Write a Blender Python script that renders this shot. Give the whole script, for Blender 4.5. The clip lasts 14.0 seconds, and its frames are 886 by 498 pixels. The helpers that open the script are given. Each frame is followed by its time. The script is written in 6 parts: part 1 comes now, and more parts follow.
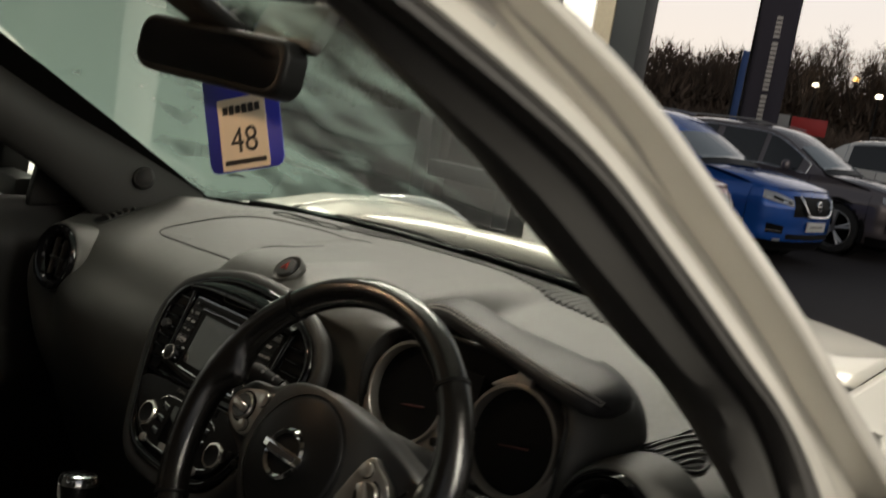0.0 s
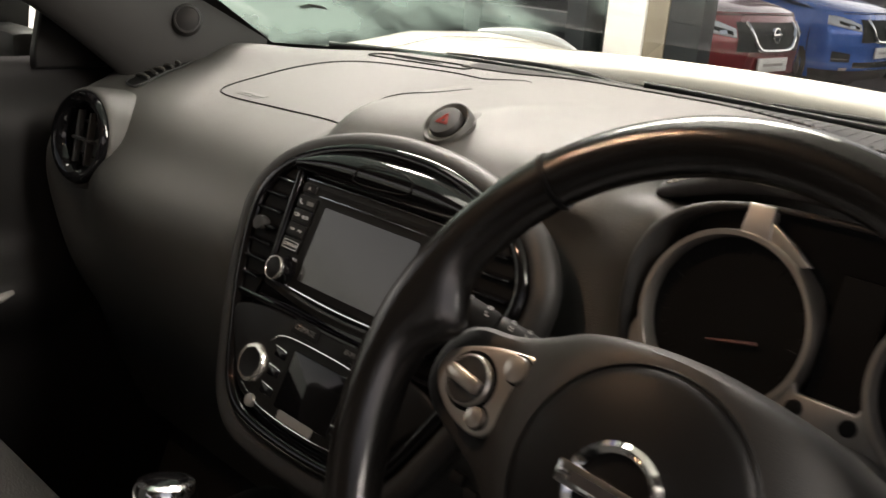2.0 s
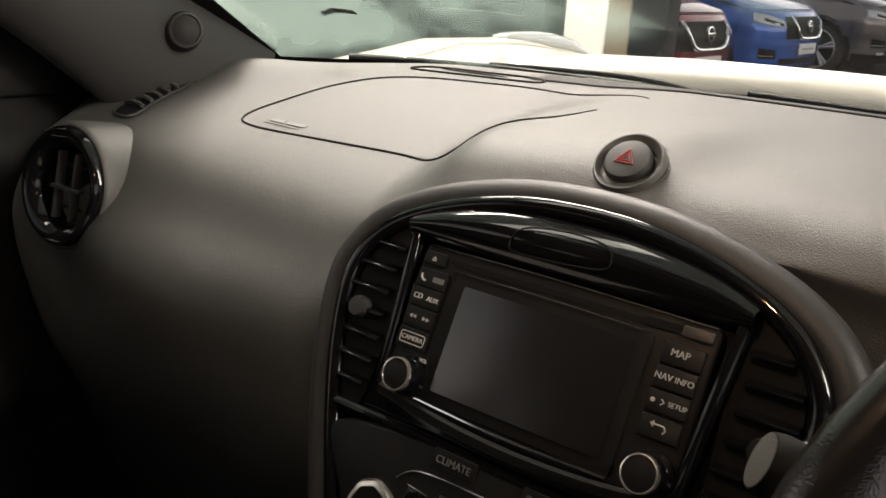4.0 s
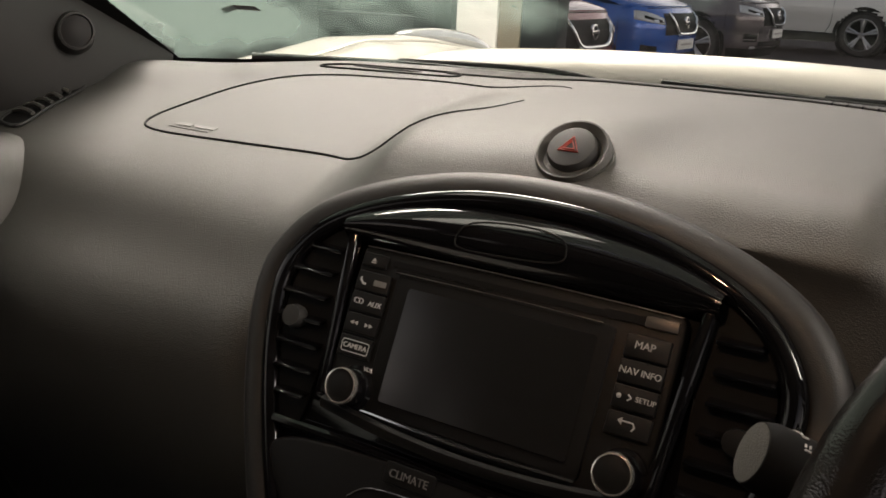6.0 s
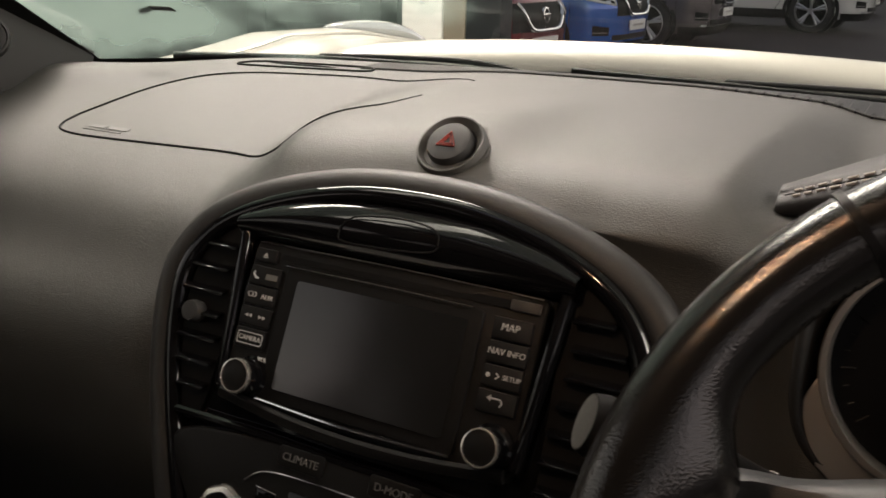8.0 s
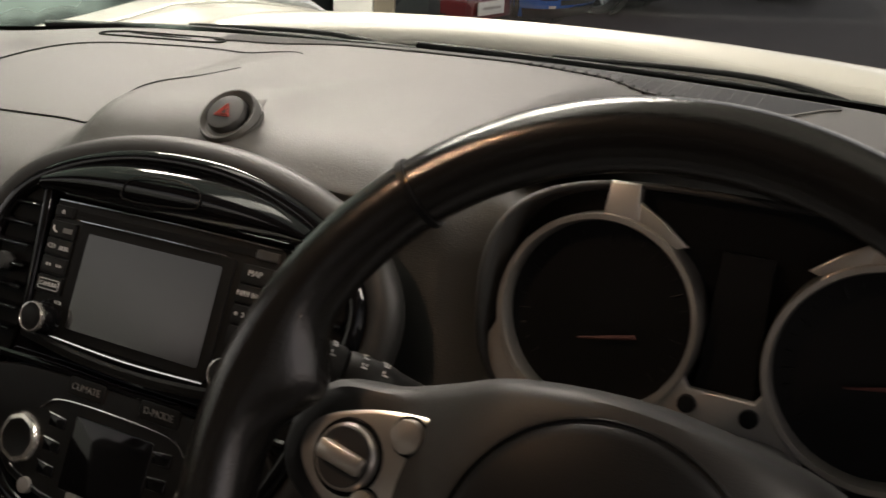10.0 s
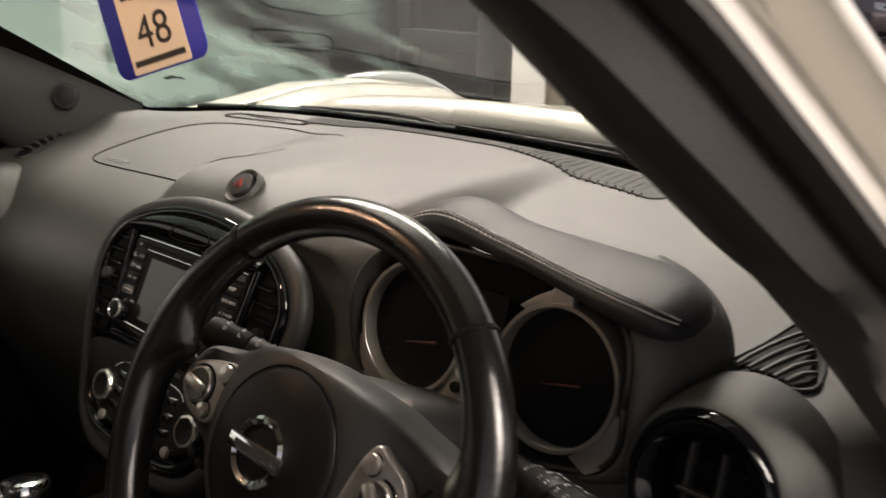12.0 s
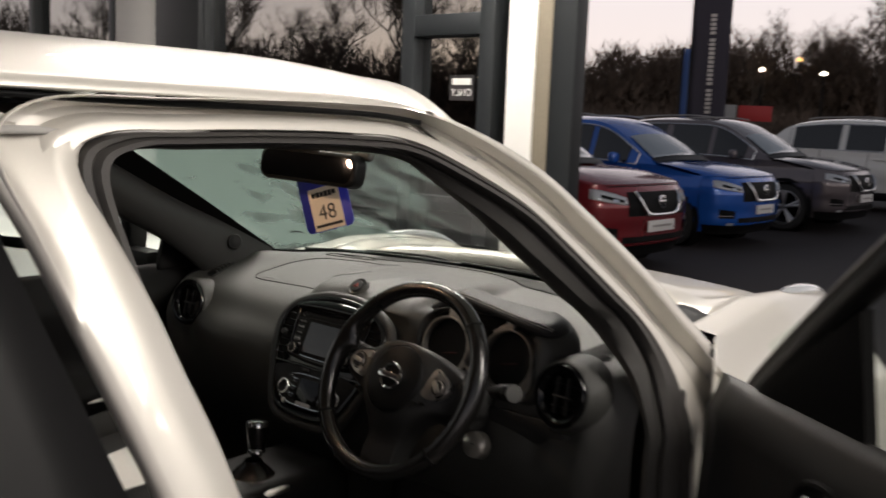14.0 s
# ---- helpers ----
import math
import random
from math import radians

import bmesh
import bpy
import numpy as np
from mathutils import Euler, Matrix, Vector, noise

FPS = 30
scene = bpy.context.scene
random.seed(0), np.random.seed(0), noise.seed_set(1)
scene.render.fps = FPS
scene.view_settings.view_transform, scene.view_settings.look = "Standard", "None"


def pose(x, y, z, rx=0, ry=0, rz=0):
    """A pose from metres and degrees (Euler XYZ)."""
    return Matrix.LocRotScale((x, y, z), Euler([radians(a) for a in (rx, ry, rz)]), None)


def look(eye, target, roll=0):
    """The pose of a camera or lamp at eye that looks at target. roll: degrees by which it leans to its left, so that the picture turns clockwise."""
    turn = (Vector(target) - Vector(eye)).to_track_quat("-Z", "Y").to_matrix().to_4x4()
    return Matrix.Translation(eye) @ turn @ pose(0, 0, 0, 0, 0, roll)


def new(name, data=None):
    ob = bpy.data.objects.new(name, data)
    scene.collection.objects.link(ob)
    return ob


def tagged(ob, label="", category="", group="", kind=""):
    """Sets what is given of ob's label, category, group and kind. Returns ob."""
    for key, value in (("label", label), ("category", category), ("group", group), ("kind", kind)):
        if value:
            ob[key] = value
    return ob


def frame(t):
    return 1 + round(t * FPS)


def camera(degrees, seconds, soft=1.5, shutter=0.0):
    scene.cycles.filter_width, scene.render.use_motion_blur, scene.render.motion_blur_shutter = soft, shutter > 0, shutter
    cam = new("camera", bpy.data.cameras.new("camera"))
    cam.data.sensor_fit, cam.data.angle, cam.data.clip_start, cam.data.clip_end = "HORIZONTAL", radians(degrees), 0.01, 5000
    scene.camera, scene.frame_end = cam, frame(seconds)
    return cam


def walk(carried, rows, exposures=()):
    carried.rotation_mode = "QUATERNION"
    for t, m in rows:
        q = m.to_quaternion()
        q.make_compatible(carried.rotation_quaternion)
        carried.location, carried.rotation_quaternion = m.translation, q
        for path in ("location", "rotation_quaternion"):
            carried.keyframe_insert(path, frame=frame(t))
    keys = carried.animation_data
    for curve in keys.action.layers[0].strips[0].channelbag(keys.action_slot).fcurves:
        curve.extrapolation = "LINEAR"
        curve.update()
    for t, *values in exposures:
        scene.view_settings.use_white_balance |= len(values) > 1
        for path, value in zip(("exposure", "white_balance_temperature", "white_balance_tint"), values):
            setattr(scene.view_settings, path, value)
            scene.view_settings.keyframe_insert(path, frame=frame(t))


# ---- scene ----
# Axes: x to the car's right, y ahead of the car, z up; the steering wheel's hub is near (0.37, 0, 1.07).
cam = camera(50.9, 14.0, soft=1.6, shutter=0.5)
PATH = [
    (0, (1.01, -0.53, 1.423), (-0.314, 0.934, 1.101), 9.2),
    (0.5, (0.87, -0.439, 1.374), (-0.483, 0.96, 0.915), 6.9),
    (1, (0.763, -0.33, 1.324), (-0.652, 0.953, 0.729), 2.2),
    (1.5, (0.653, -0.302, 1.302), (-0.708, 1.016, 0.661), 3.7),
    (2, (0.555, -0.316, 1.297), (-0.74, 1.08, 0.686), 4.7),
    (2.5, (0.462, -0.301, 1.285), (-0.822, 1.105, 0.673), 4.1),
    (3, (0.376, -0.268, 1.279), (-0.889, 1.158, 0.675), 3.7),
    (5.5, (0.224, -0.251, 1.253), (-0.792, 1.374, 0.681), 3.3),
    (6, (0.226, -0.247, 1.253), (-0.767, 1.394, 0.685), 2.7),
    (6.5, (0.232, -0.244, 1.256), (-0.741, 1.409, 0.69), 2.3),
    (7, (0.243, -0.245, 1.256), (-0.712, 1.415, 0.681), 2.1),
    (9.5, (0.392, -0.247, 1.29), (-0.467, 1.442, 0.649), 1.7),
    (10, (0.443, -0.257, 1.294), (-0.394, 1.433, 0.627), 2.5),
    (10.5, (0.507, -0.25, 1.317), (-0.342, 1.428, 0.637), 1.7),
    (11, (0.577, -0.271, 1.352), (-0.359, 1.369, 0.693), 1.5),
    (11.5, (0.673, -0.297, 1.374), (-0.38, 1.275, 0.727), 1.4),
    (12, (0.837, -0.343, 1.396), (-0.418, 1.098, 0.808), 1.2),
    (12.5, (1.01, -0.436, 1.434), (-0.326, 0.96, 0.919), 1.1),
    (13, (1.112, -0.647, 1.477), (-0.224, 0.769, 1.018), 0.7),
    (13.5, (1.273, -0.887, 1.534), (-0.118, 0.517, 1.227), 1.7),
    (14, (1.495, -1.167, 1.525), (0.199, 0.332, 1.257), 2.2),
]
EXPOSURES = ((0, -1.2, 6800, 4), (0.5, -0.62, 6750, 7), (1, -0.45, 6750, 11), (1.5, -0.05, 6700, 12), (3, -0.05, 6750, 13), (5.5, -0.45, 6850, 14), (6.5, -0.52, 6850, 14), (9.5, -0.5, 6850, 13), (11, -0.45, 6600, 11), (12, -0.4, 6800, 14), (12.5, -0.35, 6500, 14), (13, -0.45, 6500, 14), (13.5, -0.8, 6500, 14), (14, -1.2, 6500, 11))
walk(cam, [(t, look(eye, target, roll)) for t, eye, target, roll in PATH], EXPOSURES)

# ---- world and light ----
world = bpy.data.worlds.new("dusk_sky")
scene.world = world
world.use_nodes = True
wn = world.node_tree
sky = wn.nodes.new("ShaderNodeTexSky")
sky.sky_type = "NISHITA"
sky.sun_disc = False
sky.sun_elevation = radians(5.0)
sky.sun_rotation = radians(215)
sky.air_density, sky.dust_density, sky.ozone_density = 1.0, 1.2, 2.0
# after sunset: a pale rose band over the horizon, blended with the clear sky above it
way = wn.nodes.new("ShaderNodeTexCoord")
apart = wn.nodes.new("ShaderNodeSeparateXYZ")
wn.links.new(way.outputs["Generated"], apart.inputs[0])
band = wn.nodes.new("ShaderNodeValToRGB")
for k, (at, rgb) in enumerate(((0.0, (0.55, 0.44, 0.40)), (0.05, (3.6, 3.1, 2.9)), (0.18, (3.3, 3.0, 3.0)), (0.42, (0.80, 0.80, 0.88)), (1.0, (0.34, 0.37, 0.46)))):
    e = band.color_ramp.elements[k] if k < 2 else band.color_ramp.elements.new(at)
    e.position, e.color = at, (*rgb, 1)
wn.links.new(apart.outputs["Z"], band.inputs["Fac"])
dusk = wn.nodes.new("ShaderNodeMix")
dusk.data_type = "RGBA"
dusk.inputs["Factor"].default_value = 0.95
wn.links.new(sky.outputs["Color"], dusk.inputs["A"])
wn.links.new(band.outputs["Color"], dusk.inputs["B"])
wn.links.new(dusk.outputs["Result"], wn.nodes["Background"].inputs["Color"])
wn.nodes["Background"].inputs["Strength"].default_value = 0.65


def area_lamp(name, eye, target, size_x, size_y, watts, colour):
    data = bpy.data.lights.new(name, "AREA")
    data.shape, data.size, data.size_y, data.energy, data.color = "RECTANGLE", size_x, size_y, watts, colour
    ob = new(name, data)
    ob.matrix_world = look(eye, target)
    return ob


# unseen fill lights added round the car, and the car's own courtesy lamp
area_lamp("fill_light_ahead", (-1.9, 2.35, 3.72), (-1.75, 2.2, 0.0), 2.8, 0.4, 490, (1.0, 0.93, 0.85))
area_lamp("fill_light_beside", (3.3, 0.4, 2.95), (0.6, -0.6, 1.2), 0.5, 2.0, 235, (1.0, 0.93, 0.85))
area_lamp("fill_light_far", (-1.45, 0.1, 3.74), (-1.5, 0.0, 0.0), 0.4, 2.4, 50, (1.0, 0.93, 0.85))
dome = bpy.data.lights.new("courtesy_lamp_glow", "POINT")
dome.energy, dome.color, dome.shadow_soft_size = 3.8, (1.0, 0.68, 0.45), 0.012
new("courtesy_lamp_glow", dome).location = (0.055, -0.12, 1.478)


# ---- materials ----
def nodes_of(name):
    m = bpy.data.materials.new(name)
    m.use_nodes = True
    nt = m.node_tree
    return m, nt, nt.nodes["Principled BSDF"]


def mat(name, rgb, rough=0.5, metal=0.0, vary=0.15, scale=30.0, bump=0.0, bump_scale=400.0, coat=0.0, fine=0.0, stretch=(1, 1, 1), spec=0.5):
    """A surface with colour and gloss that vary at two scales and a fine relief."""
    m, nt, p = nodes_of(name)
    tc = nt.nodes.new("ShaderNodeTexCoord")
    mp = nt.nodes.new("ShaderNodeMapping")
    mp.inputs["Scale"].default_value = stretch
    nt.links.new(tc.outputs["Object"], mp.inputs["Vector"])
    big = nt.nodes.new("ShaderNodeTexNoise")
    big.inputs["Scale"].default_value, big.inputs["Detail"].default_value = scale / 8, 4
    small = nt.nodes.new("ShaderNodeTexNoise")
    small.inputs["Scale"].default_value, small.inputs["Detail"].default_value = scale * 4, 3
    for n in (big, small):
        nt.links.new(mp.outputs["Vector"], n.inputs["Vector"])
    both = nt.nodes.new("ShaderNodeMath")
    both.operation = "MULTIPLY_ADD"
    nt.links.new(big.outputs["Fac"], both.inputs[0])
    both.inputs[1].default_value = 0.6
    half = nt.nodes.new("ShaderNodeMath")
    half.operation = "MULTIPLY"
    half.inputs[1].default_value = 0.4
    nt.links.new(small.outputs["Fac"], half.inputs[0])
    nt.links.new(half.outputs[0], both.inputs[2])
    ramp = nt.nodes.new("ShaderNodeMix")
    ramp.data_type = "RGBA"
    ramp.inputs["A"].default_value = (*[c * (1 - vary) for c in rgb], 1)
    ramp.inputs["B"].default_value = (*[min(1, c * (1 + vary)) for c in rgb], 1)
    nt.links.new(both.outputs[0], ramp.inputs["Factor"])
    nt.links.new(ramp.outputs["Result"], p.inputs["Base Color"])
    rr = nt.nodes.new("ShaderNodeMapRange")
    rr.inputs["To Min"].default_value, rr.inputs["To Max"].default_value = max(0.02, rough * 0.85), min(1, rough * 1.15)
    nt.links.new(both.outputs[0], rr.inputs["Value"])
    nt.links.new(rr.outputs["Result"], p.inputs["Roughness"])
    p.inputs["Metallic"].default_value = metal
    p.inputs["Coat Weight"].default_value = coat
    p.inputs["Coat Roughness"].default_value = 0.04
    p.inputs["Specular IOR Level"].default_value = spec
    if bump:
        grain = nt.nodes.new("ShaderNodeTexVoronoi")
        grain.inputs["Scale"].default_value = bump_scale
        nt.links.new(mp.outputs["Vector"], grain.inputs["Vector"])
        b = nt.nodes.new("ShaderNodeBump")
        b.inputs["Strength"].default_value, b.inputs["Distance"].default_value = bump, 0.0006
        nt.links.new(grain.outputs["Distance"], b.inputs["Height"])
        nt.links.new(b.outputs["Normal"], p.inputs["Normal"])
    return m


def glass_mat(name, tint, gloss_ior=1.45, fog=None, rough=0.0, least=0.0):
    """A thin pane: it lets light through with a tint and mirrors by Fresnel; fog, if any, is a dull film."""
    m = bpy.data.materials.new(name)
    m.use_nodes = True
    nt = m.node_tree
    nt.nodes.clear()
    out = nt.nodes.new("ShaderNodeOutputMaterial")
    clear = nt.nodes.new("ShaderNodeBsdfTransparent")
    clear.inputs["Color"].default_value = (*tint, 1)
    gloss = nt.nodes.new("ShaderNodeBsdfGlossy")
    gloss.inputs["Roughness"].default_value = rough
    lw = nt.nodes.new("ShaderNodeLayerWeight")
    lw.inputs["Blend"].default_value = 0.5
    steep = nt.nodes.new("ShaderNodeMath")
    steep.operation = "POWER"
    steep.inputs[1].default_value = 5.0
    nt.links.new(lw.outputs["Facing"], steep.inputs[0])
    r0 = ((gloss_ior - 1) / (gloss_ior + 1)) ** 2
    fr = nt.nodes.new("ShaderNodeMapRange")
    fr.inputs["To Min"].default_value = r0
    nt.links.new(steep.outputs[0], fr.inputs["Value"])
    mx = nt.nodes.new("ShaderNodeMixShader")
    lift = nt.nodes.new("ShaderNodeMath")
    lift.operation = "MAXIMUM"
    lift.inputs[1].default_value = least
    nt.links.new(fr.outputs[0], lift.inputs[0])
    nt.links.new(lift.outputs[0], mx.inputs[0])
    nt.links.new(clear.outputs[0], mx.inputs[1])
    nt.links.new(gloss.outputs[0], mx.inputs[2])
    last = mx
    if fog:
        tc = nt.nodes.new("ShaderNodeTexCoord")
        sep = nt.nodes.new("ShaderNodeSeparateXYZ")
        nt.links.new(tc.outputs["Object"], sep.inputs[0])
        noise_a = nt.nodes.new("ShaderNodeTexNoise")
        noise_a.inputs["Scale"].default_value, noise_a.inputs["Detail"].default_value = 7.0, 7
        noise_a.inputs["Distortion"].default_value = 0.15
        nt.links.new(tc.outputs["Object"], noise_a.inputs["Vector"])
        # the film is dense high up and on the passenger's side, wiped clear low down before the driver
        ex = nt.nodes.new("ShaderNodeMath")
        ex.operation = "MULTIPLY_ADD"
        nt.links.new(sep.outputs["X"], ex.inputs[0])
        ex.inputs[1].default_value, ex.inputs[2].default_value = -0.50, -1.38
        sm = nt.nodes.new("ShaderNodeMath")
        sm.operation = "ADD"
        nt.links.new(ex.outputs[0], sm.inputs[0])
        nt.links.new(sep.outputs["Z"], sm.inputs[1])
        wob = nt.nodes.new("ShaderNodeMath")
        wob.operation = "MULTIPLY_ADD"
        nt.links.new(noise_a.outputs["Fac"], wob.inputs[0])
        wob.inputs[1].default_value = 0.80
        nt.links.new(sm.outputs[0], wob.inputs[2])
        mr = nt.nodes.new("ShaderNodeMapRange")
        mr.interpolation_type = "SMOOTHSTEP"
        mr.inputs["From Min"].default_value, mr.inputs["From Max"].default_value = 0.30, 0.56
        mr.inputs["To Min"].default_value, mr.inputs["To Max"].default_value = 0.003, fog
        nt.links.new(wob.outputs[0], mr.inputs["Value"])
        film = nt.nodes.new("ShaderNodeBsdfTranslucent")
        film.inputs["Color"].default_value = (0.42, 0.58, 0.52, 1)
        film_b = nt.nodes.new("ShaderNodeBsdfDiffuse")
        film_b.inputs["Color"].default_value = (0.42, 0.58, 0.52, 1)
        both = nt.nodes.new("ShaderNodeMixShader")
        both.inputs[0].default_value = 0.4
        nt.links.new(film.outputs[0], both.inputs[1])
        nt.links.new(film_b.outputs[0], both.inputs[2])
        fm = nt.nodes.new("ShaderNodeMixShader")
        nt.links.new(mr.outputs["Result"], fm.inputs[0])
        nt.links.new(mx.outputs[0], fm.inputs[1])
        nt.links.new(both.outputs[0], fm.inputs[2])
        last = fm
    nt.links.new(last.outputs[0], out.inputs["Surface"])
    return m


def glow(name, rgb, strength):
    m, nt, p = nodes_of(name)
    p.inputs["Base Color"].default_value = (*rgb, 1)
    p.inputs["Emission Color"].default_value = (*rgb, 1)
    p.inputs["Emission Strength"].default_value = strength
    return m


DASH = mat("dash_soft_plastic", (0.0395, 0.0396, 0.0358), 0.50, vary=0.18, scale=14, bump=0.45, bump_scale=1100, spec=0.50)
GREY = mat("grey_hard_plastic", (0.018, 0.018, 0.0175), 0.48, vary=0.12, scale=20, bump=0.18, bump_scale=1500, spec=0.34)
TRIM = mat("pillar_trim_grain", (0.046, 0.044, 0.041), 0.62, vary=0.15, scale=18, bump=0.35, bump_scale=1100, spec=0.35)
BLACK = mat("black_plastic", (0.006, 0.006, 0.006), 0.44, vary=0.2, scale=25, bump=0.12, bump_scale=1500, spec=0.13)
PIANO = mat("piano_black", (0.0030, 0.0030, 0.0034), 0.06, vary=0.3, scale=25, coat=0.0, spec=0.30)
LEATHER = mat("black_leather", (0.007, 0.0066, 0.0062), 0.20, vary=0.25, scale=40, bump=0.15, bump_scale=1000, spec=0.62)
VISOR = mat("visor_leather", (0.015, 0.015, 0.0165), 0.50, vary=0.15, scale=30, bump=0.3, bump_scale=1300, spec=0.28)
CLOTH = mat("seat_cloth", (0.030, 0.030, 0.029), 0.9, vary=0.35, scale=60, bump=0.8, bump_scale=350)
CARPET = mat("carpet", (0.020, 0.020, 0.020), 0.95, vary=0.4, scale=90, bump=0.9, bump_scale=300)
CHROME = mat("chrome", (0.80, 0.80, 0.80), 0.10, 1.0, vary=0.05, scale=40)
SILVER = mat("satin_silver", (0.54, 0.51, 0.465), 0.29, 0.9, vary=0.08, scale=60)
DULL_BAR = mat("dark_satin", (0.055, 0.053, 0.050), 0.30, 0.6, vary=0.1, scale=60)
DULL = mat("dull_silver", (0.42, 0.40, 0.375), 0.40, 0.8, vary=0.1, scale=60)
SCREEN = mat("display_glass", (0.008, 0.008, 0.008), 0.16, vary=0.08, scale=12, spec=0.7)
DARK = mat("dark_recess", (0.0045, 0.0045, 0.0045), 0.6, vary=0.3, scale=50, spec=0.10)
GAUGE = mat("gauge_face", (0.004, 0.004, 0.004), 0.35, vary=0.3, scale=60, spec=0.2)
PRINT = mat("white_print", (0.34, 0.34, 0.33), 0.6, vary=0.05, scale=80)
DIM_PRINT = mat("faint_print", (0.09, 0.09, 0.088), 0.6, vary=0.05, scale=80)
THREAD = mat("grey_thread", (0.42, 0.40, 0.38), 0.8, vary=0.15, scale=80)
RED = mat("red_print", (0.28, 0.025, 0.015), 0.5, vary=0.1, scale=80)
NEEDLE = mat("needle_red", (0.055, 0.006, 0.004), 0.5, vary=0.1, scale=80)
RUBBER = mat("rubber_seal", (0.040, 0.037, 0.034), 0.6, vary=0.2, scale=40, bump=0.3, bump_scale=500)
PAINT = mat("silver_paint", (0.60, 0.575, 0.52), 0.40, 0.28, vary=0.05, scale=10, coat=0.7)
HEADLINER = mat("headliner", (0.36, 0.35, 0.33), 0.95, vary=0.1, scale=60, bump=0.5, bump_scale=400)
PAPER = mat("paper", (0.75, 0.74, 0.70), 0.8, vary=0.05, scale=30)
BLUE_CARD = mat("blue_card", (0.025, 0.03, 0.30), 0.45, vary=0.12, scale=30)
CREAM_CARD = mat("cream_label", (0.70, 0.60, 0.47), 0.6, vary=0.05, scale=30)
INK = mat("black_ink", (0.02, 0.018, 0.018), 0.6, vary=0.1, scale=60)
WINDSCREEN = glass_mat("windscreen_glass", (0.86, 0.91, 0.875), 1.45, fog=0.40)
SIDE_GLASS = glass_mat("side_glass", (0.90, 0.96, 0.92), 1.45)
TINTED = glass_mat("tinted_glass", (0.42, 0.45, 0.44), 1.5, least=0.14)
DARK_GLASS = mat("dark_car_glass", (0.012, 0.014, 0.016), 0.06, vary=0.2, scale=3, coat=0.5)
SHOP_GLASS = glass_mat("shop_glass", (0.35, 0.38, 0.38), 1.6, least=0.42)
MIRROR = mat("mirror_silver", (0.85, 0.86, 0.86), 0.02, 1.0, vary=0.02, scale=5)
WHITE_WALL = mat("white_render", (0.86, 0.85, 0.81), 0.7, vary=0.06, scale=6, bump=0.4, bump_scale=60)
GREY_FRAME = mat("grey_frame", (0.013, 0.016, 0.018), 0.45, vary=0.12, scale=6)
DIRTY_STRIP = mat("weathered_sealant", (0.22, 0.19, 0.14), 0.8, vary=0.35, scale=14, bump=0.5, bump_scale=90)
ASPHALT = mat("wet_asphalt", (0.040, 0.034, 0.034), 0.75, vary=0.35, scale=3, bump=1.0, bump_scale=70, spec=0.25)
TYRE = mat("tyre_rubber", (0.015, 0.015, 0.015), 0.8, vary=0.2, scale=20)
ALLOY = mat("alloy", (0.45, 0.45, 0.46), 0.3, 0.9, vary=0.1, scale=20)
RED_PAINT = mat("red_car_paint", (0.20, 0.015, 0.020), 0.25, 0.3, vary=0.08, scale=4, coat=0.8)
BLUE_PAINT = mat("blue_car_paint", (0.015, 0.11, 0.48), 0.25, 0.3, vary=0.08, scale=4, coat=0.8)
GREY_PAINT = mat("grey_car_paint", (0.14, 0.12, 0.125), 0.25, 0.5, vary=0.08, scale=4, coat=0.8)
WHITE_PAINT = mat("white_car_paint", (0.64, 0.64, 0.62), 0.25, 0.0, vary=0.04, scale=4, coat=0.7)
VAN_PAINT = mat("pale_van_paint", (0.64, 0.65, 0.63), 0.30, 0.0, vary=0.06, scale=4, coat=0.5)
# opaque pale base: the windscreen's reflection is put into its colour
CAR_SCREEN = mat("car_windscreen", (0.20, 0.24, 0.26), 0.12, vary=0.1, scale=3, coat=0.6)
LAMP_LENS = mat("lamp_lens", (0.55, 0.57, 0.58), 0.08, 0.3, vary=0.4, scale=40, coat=0.8)
BARK = mat("bark", (0.055, 0.042, 0.032), 0.9, vary=0.4, scale=20)
TWIG = mat("bare_twigs", (0.12, 0.085, 0.062), 0.95, vary=0.4, scale=4)
HEDGE = mat("dark_hedge", (0.095, 0.068, 0.050), 0.95, vary=0.5, scale=3)
LAMP_WARM = glow("sodium_glow", (1.0, 0.50, 0.14), 14)
LAMP_WHITE = glow("lamp_glow", (1.0, 0.85, 0.66), 14)
BANNER = mat("banner_cloth", (0.045, 0.04, 0.055), 0.8, vary=0.15, scale=8)
BANNER_BLUE = mat("blue_banner_cloth", (0.05, 0.11, 0.30), 0.8, vary=0.15, scale=8)
SIGN_RED = mat("red_sign", (0.45, 0.03, 0.03), 0.5, vary=0.1, scale=8)
MAP_GLOW = glow("map_lamp_glow", (1.0, 0.50, 0.20), 30)
DIAL_SIL = mat("dial_knurl", (0.72, 0.70, 0.65), 0.20, 0.9, vary=0.1, scale=60)


# ---- mesh helpers ----
def thing(name, label, category, group="", at=(0, 0, 0), kind=""):
    ob = new(name)
    ob.location = at
    ob.empty_display_size = 0.1
    return tagged(ob, label, category, group, kind)


def finish(me, material, smooth):
    for m in material if isinstance(material, (list, tuple)) else [material]:
        me.materials.append(m)
    if smooth:
        me.shade_smooth()
        try:
            me.set_sharp_from_angle(angle=radians(40))
        except AttributeError:
            pass
    return me


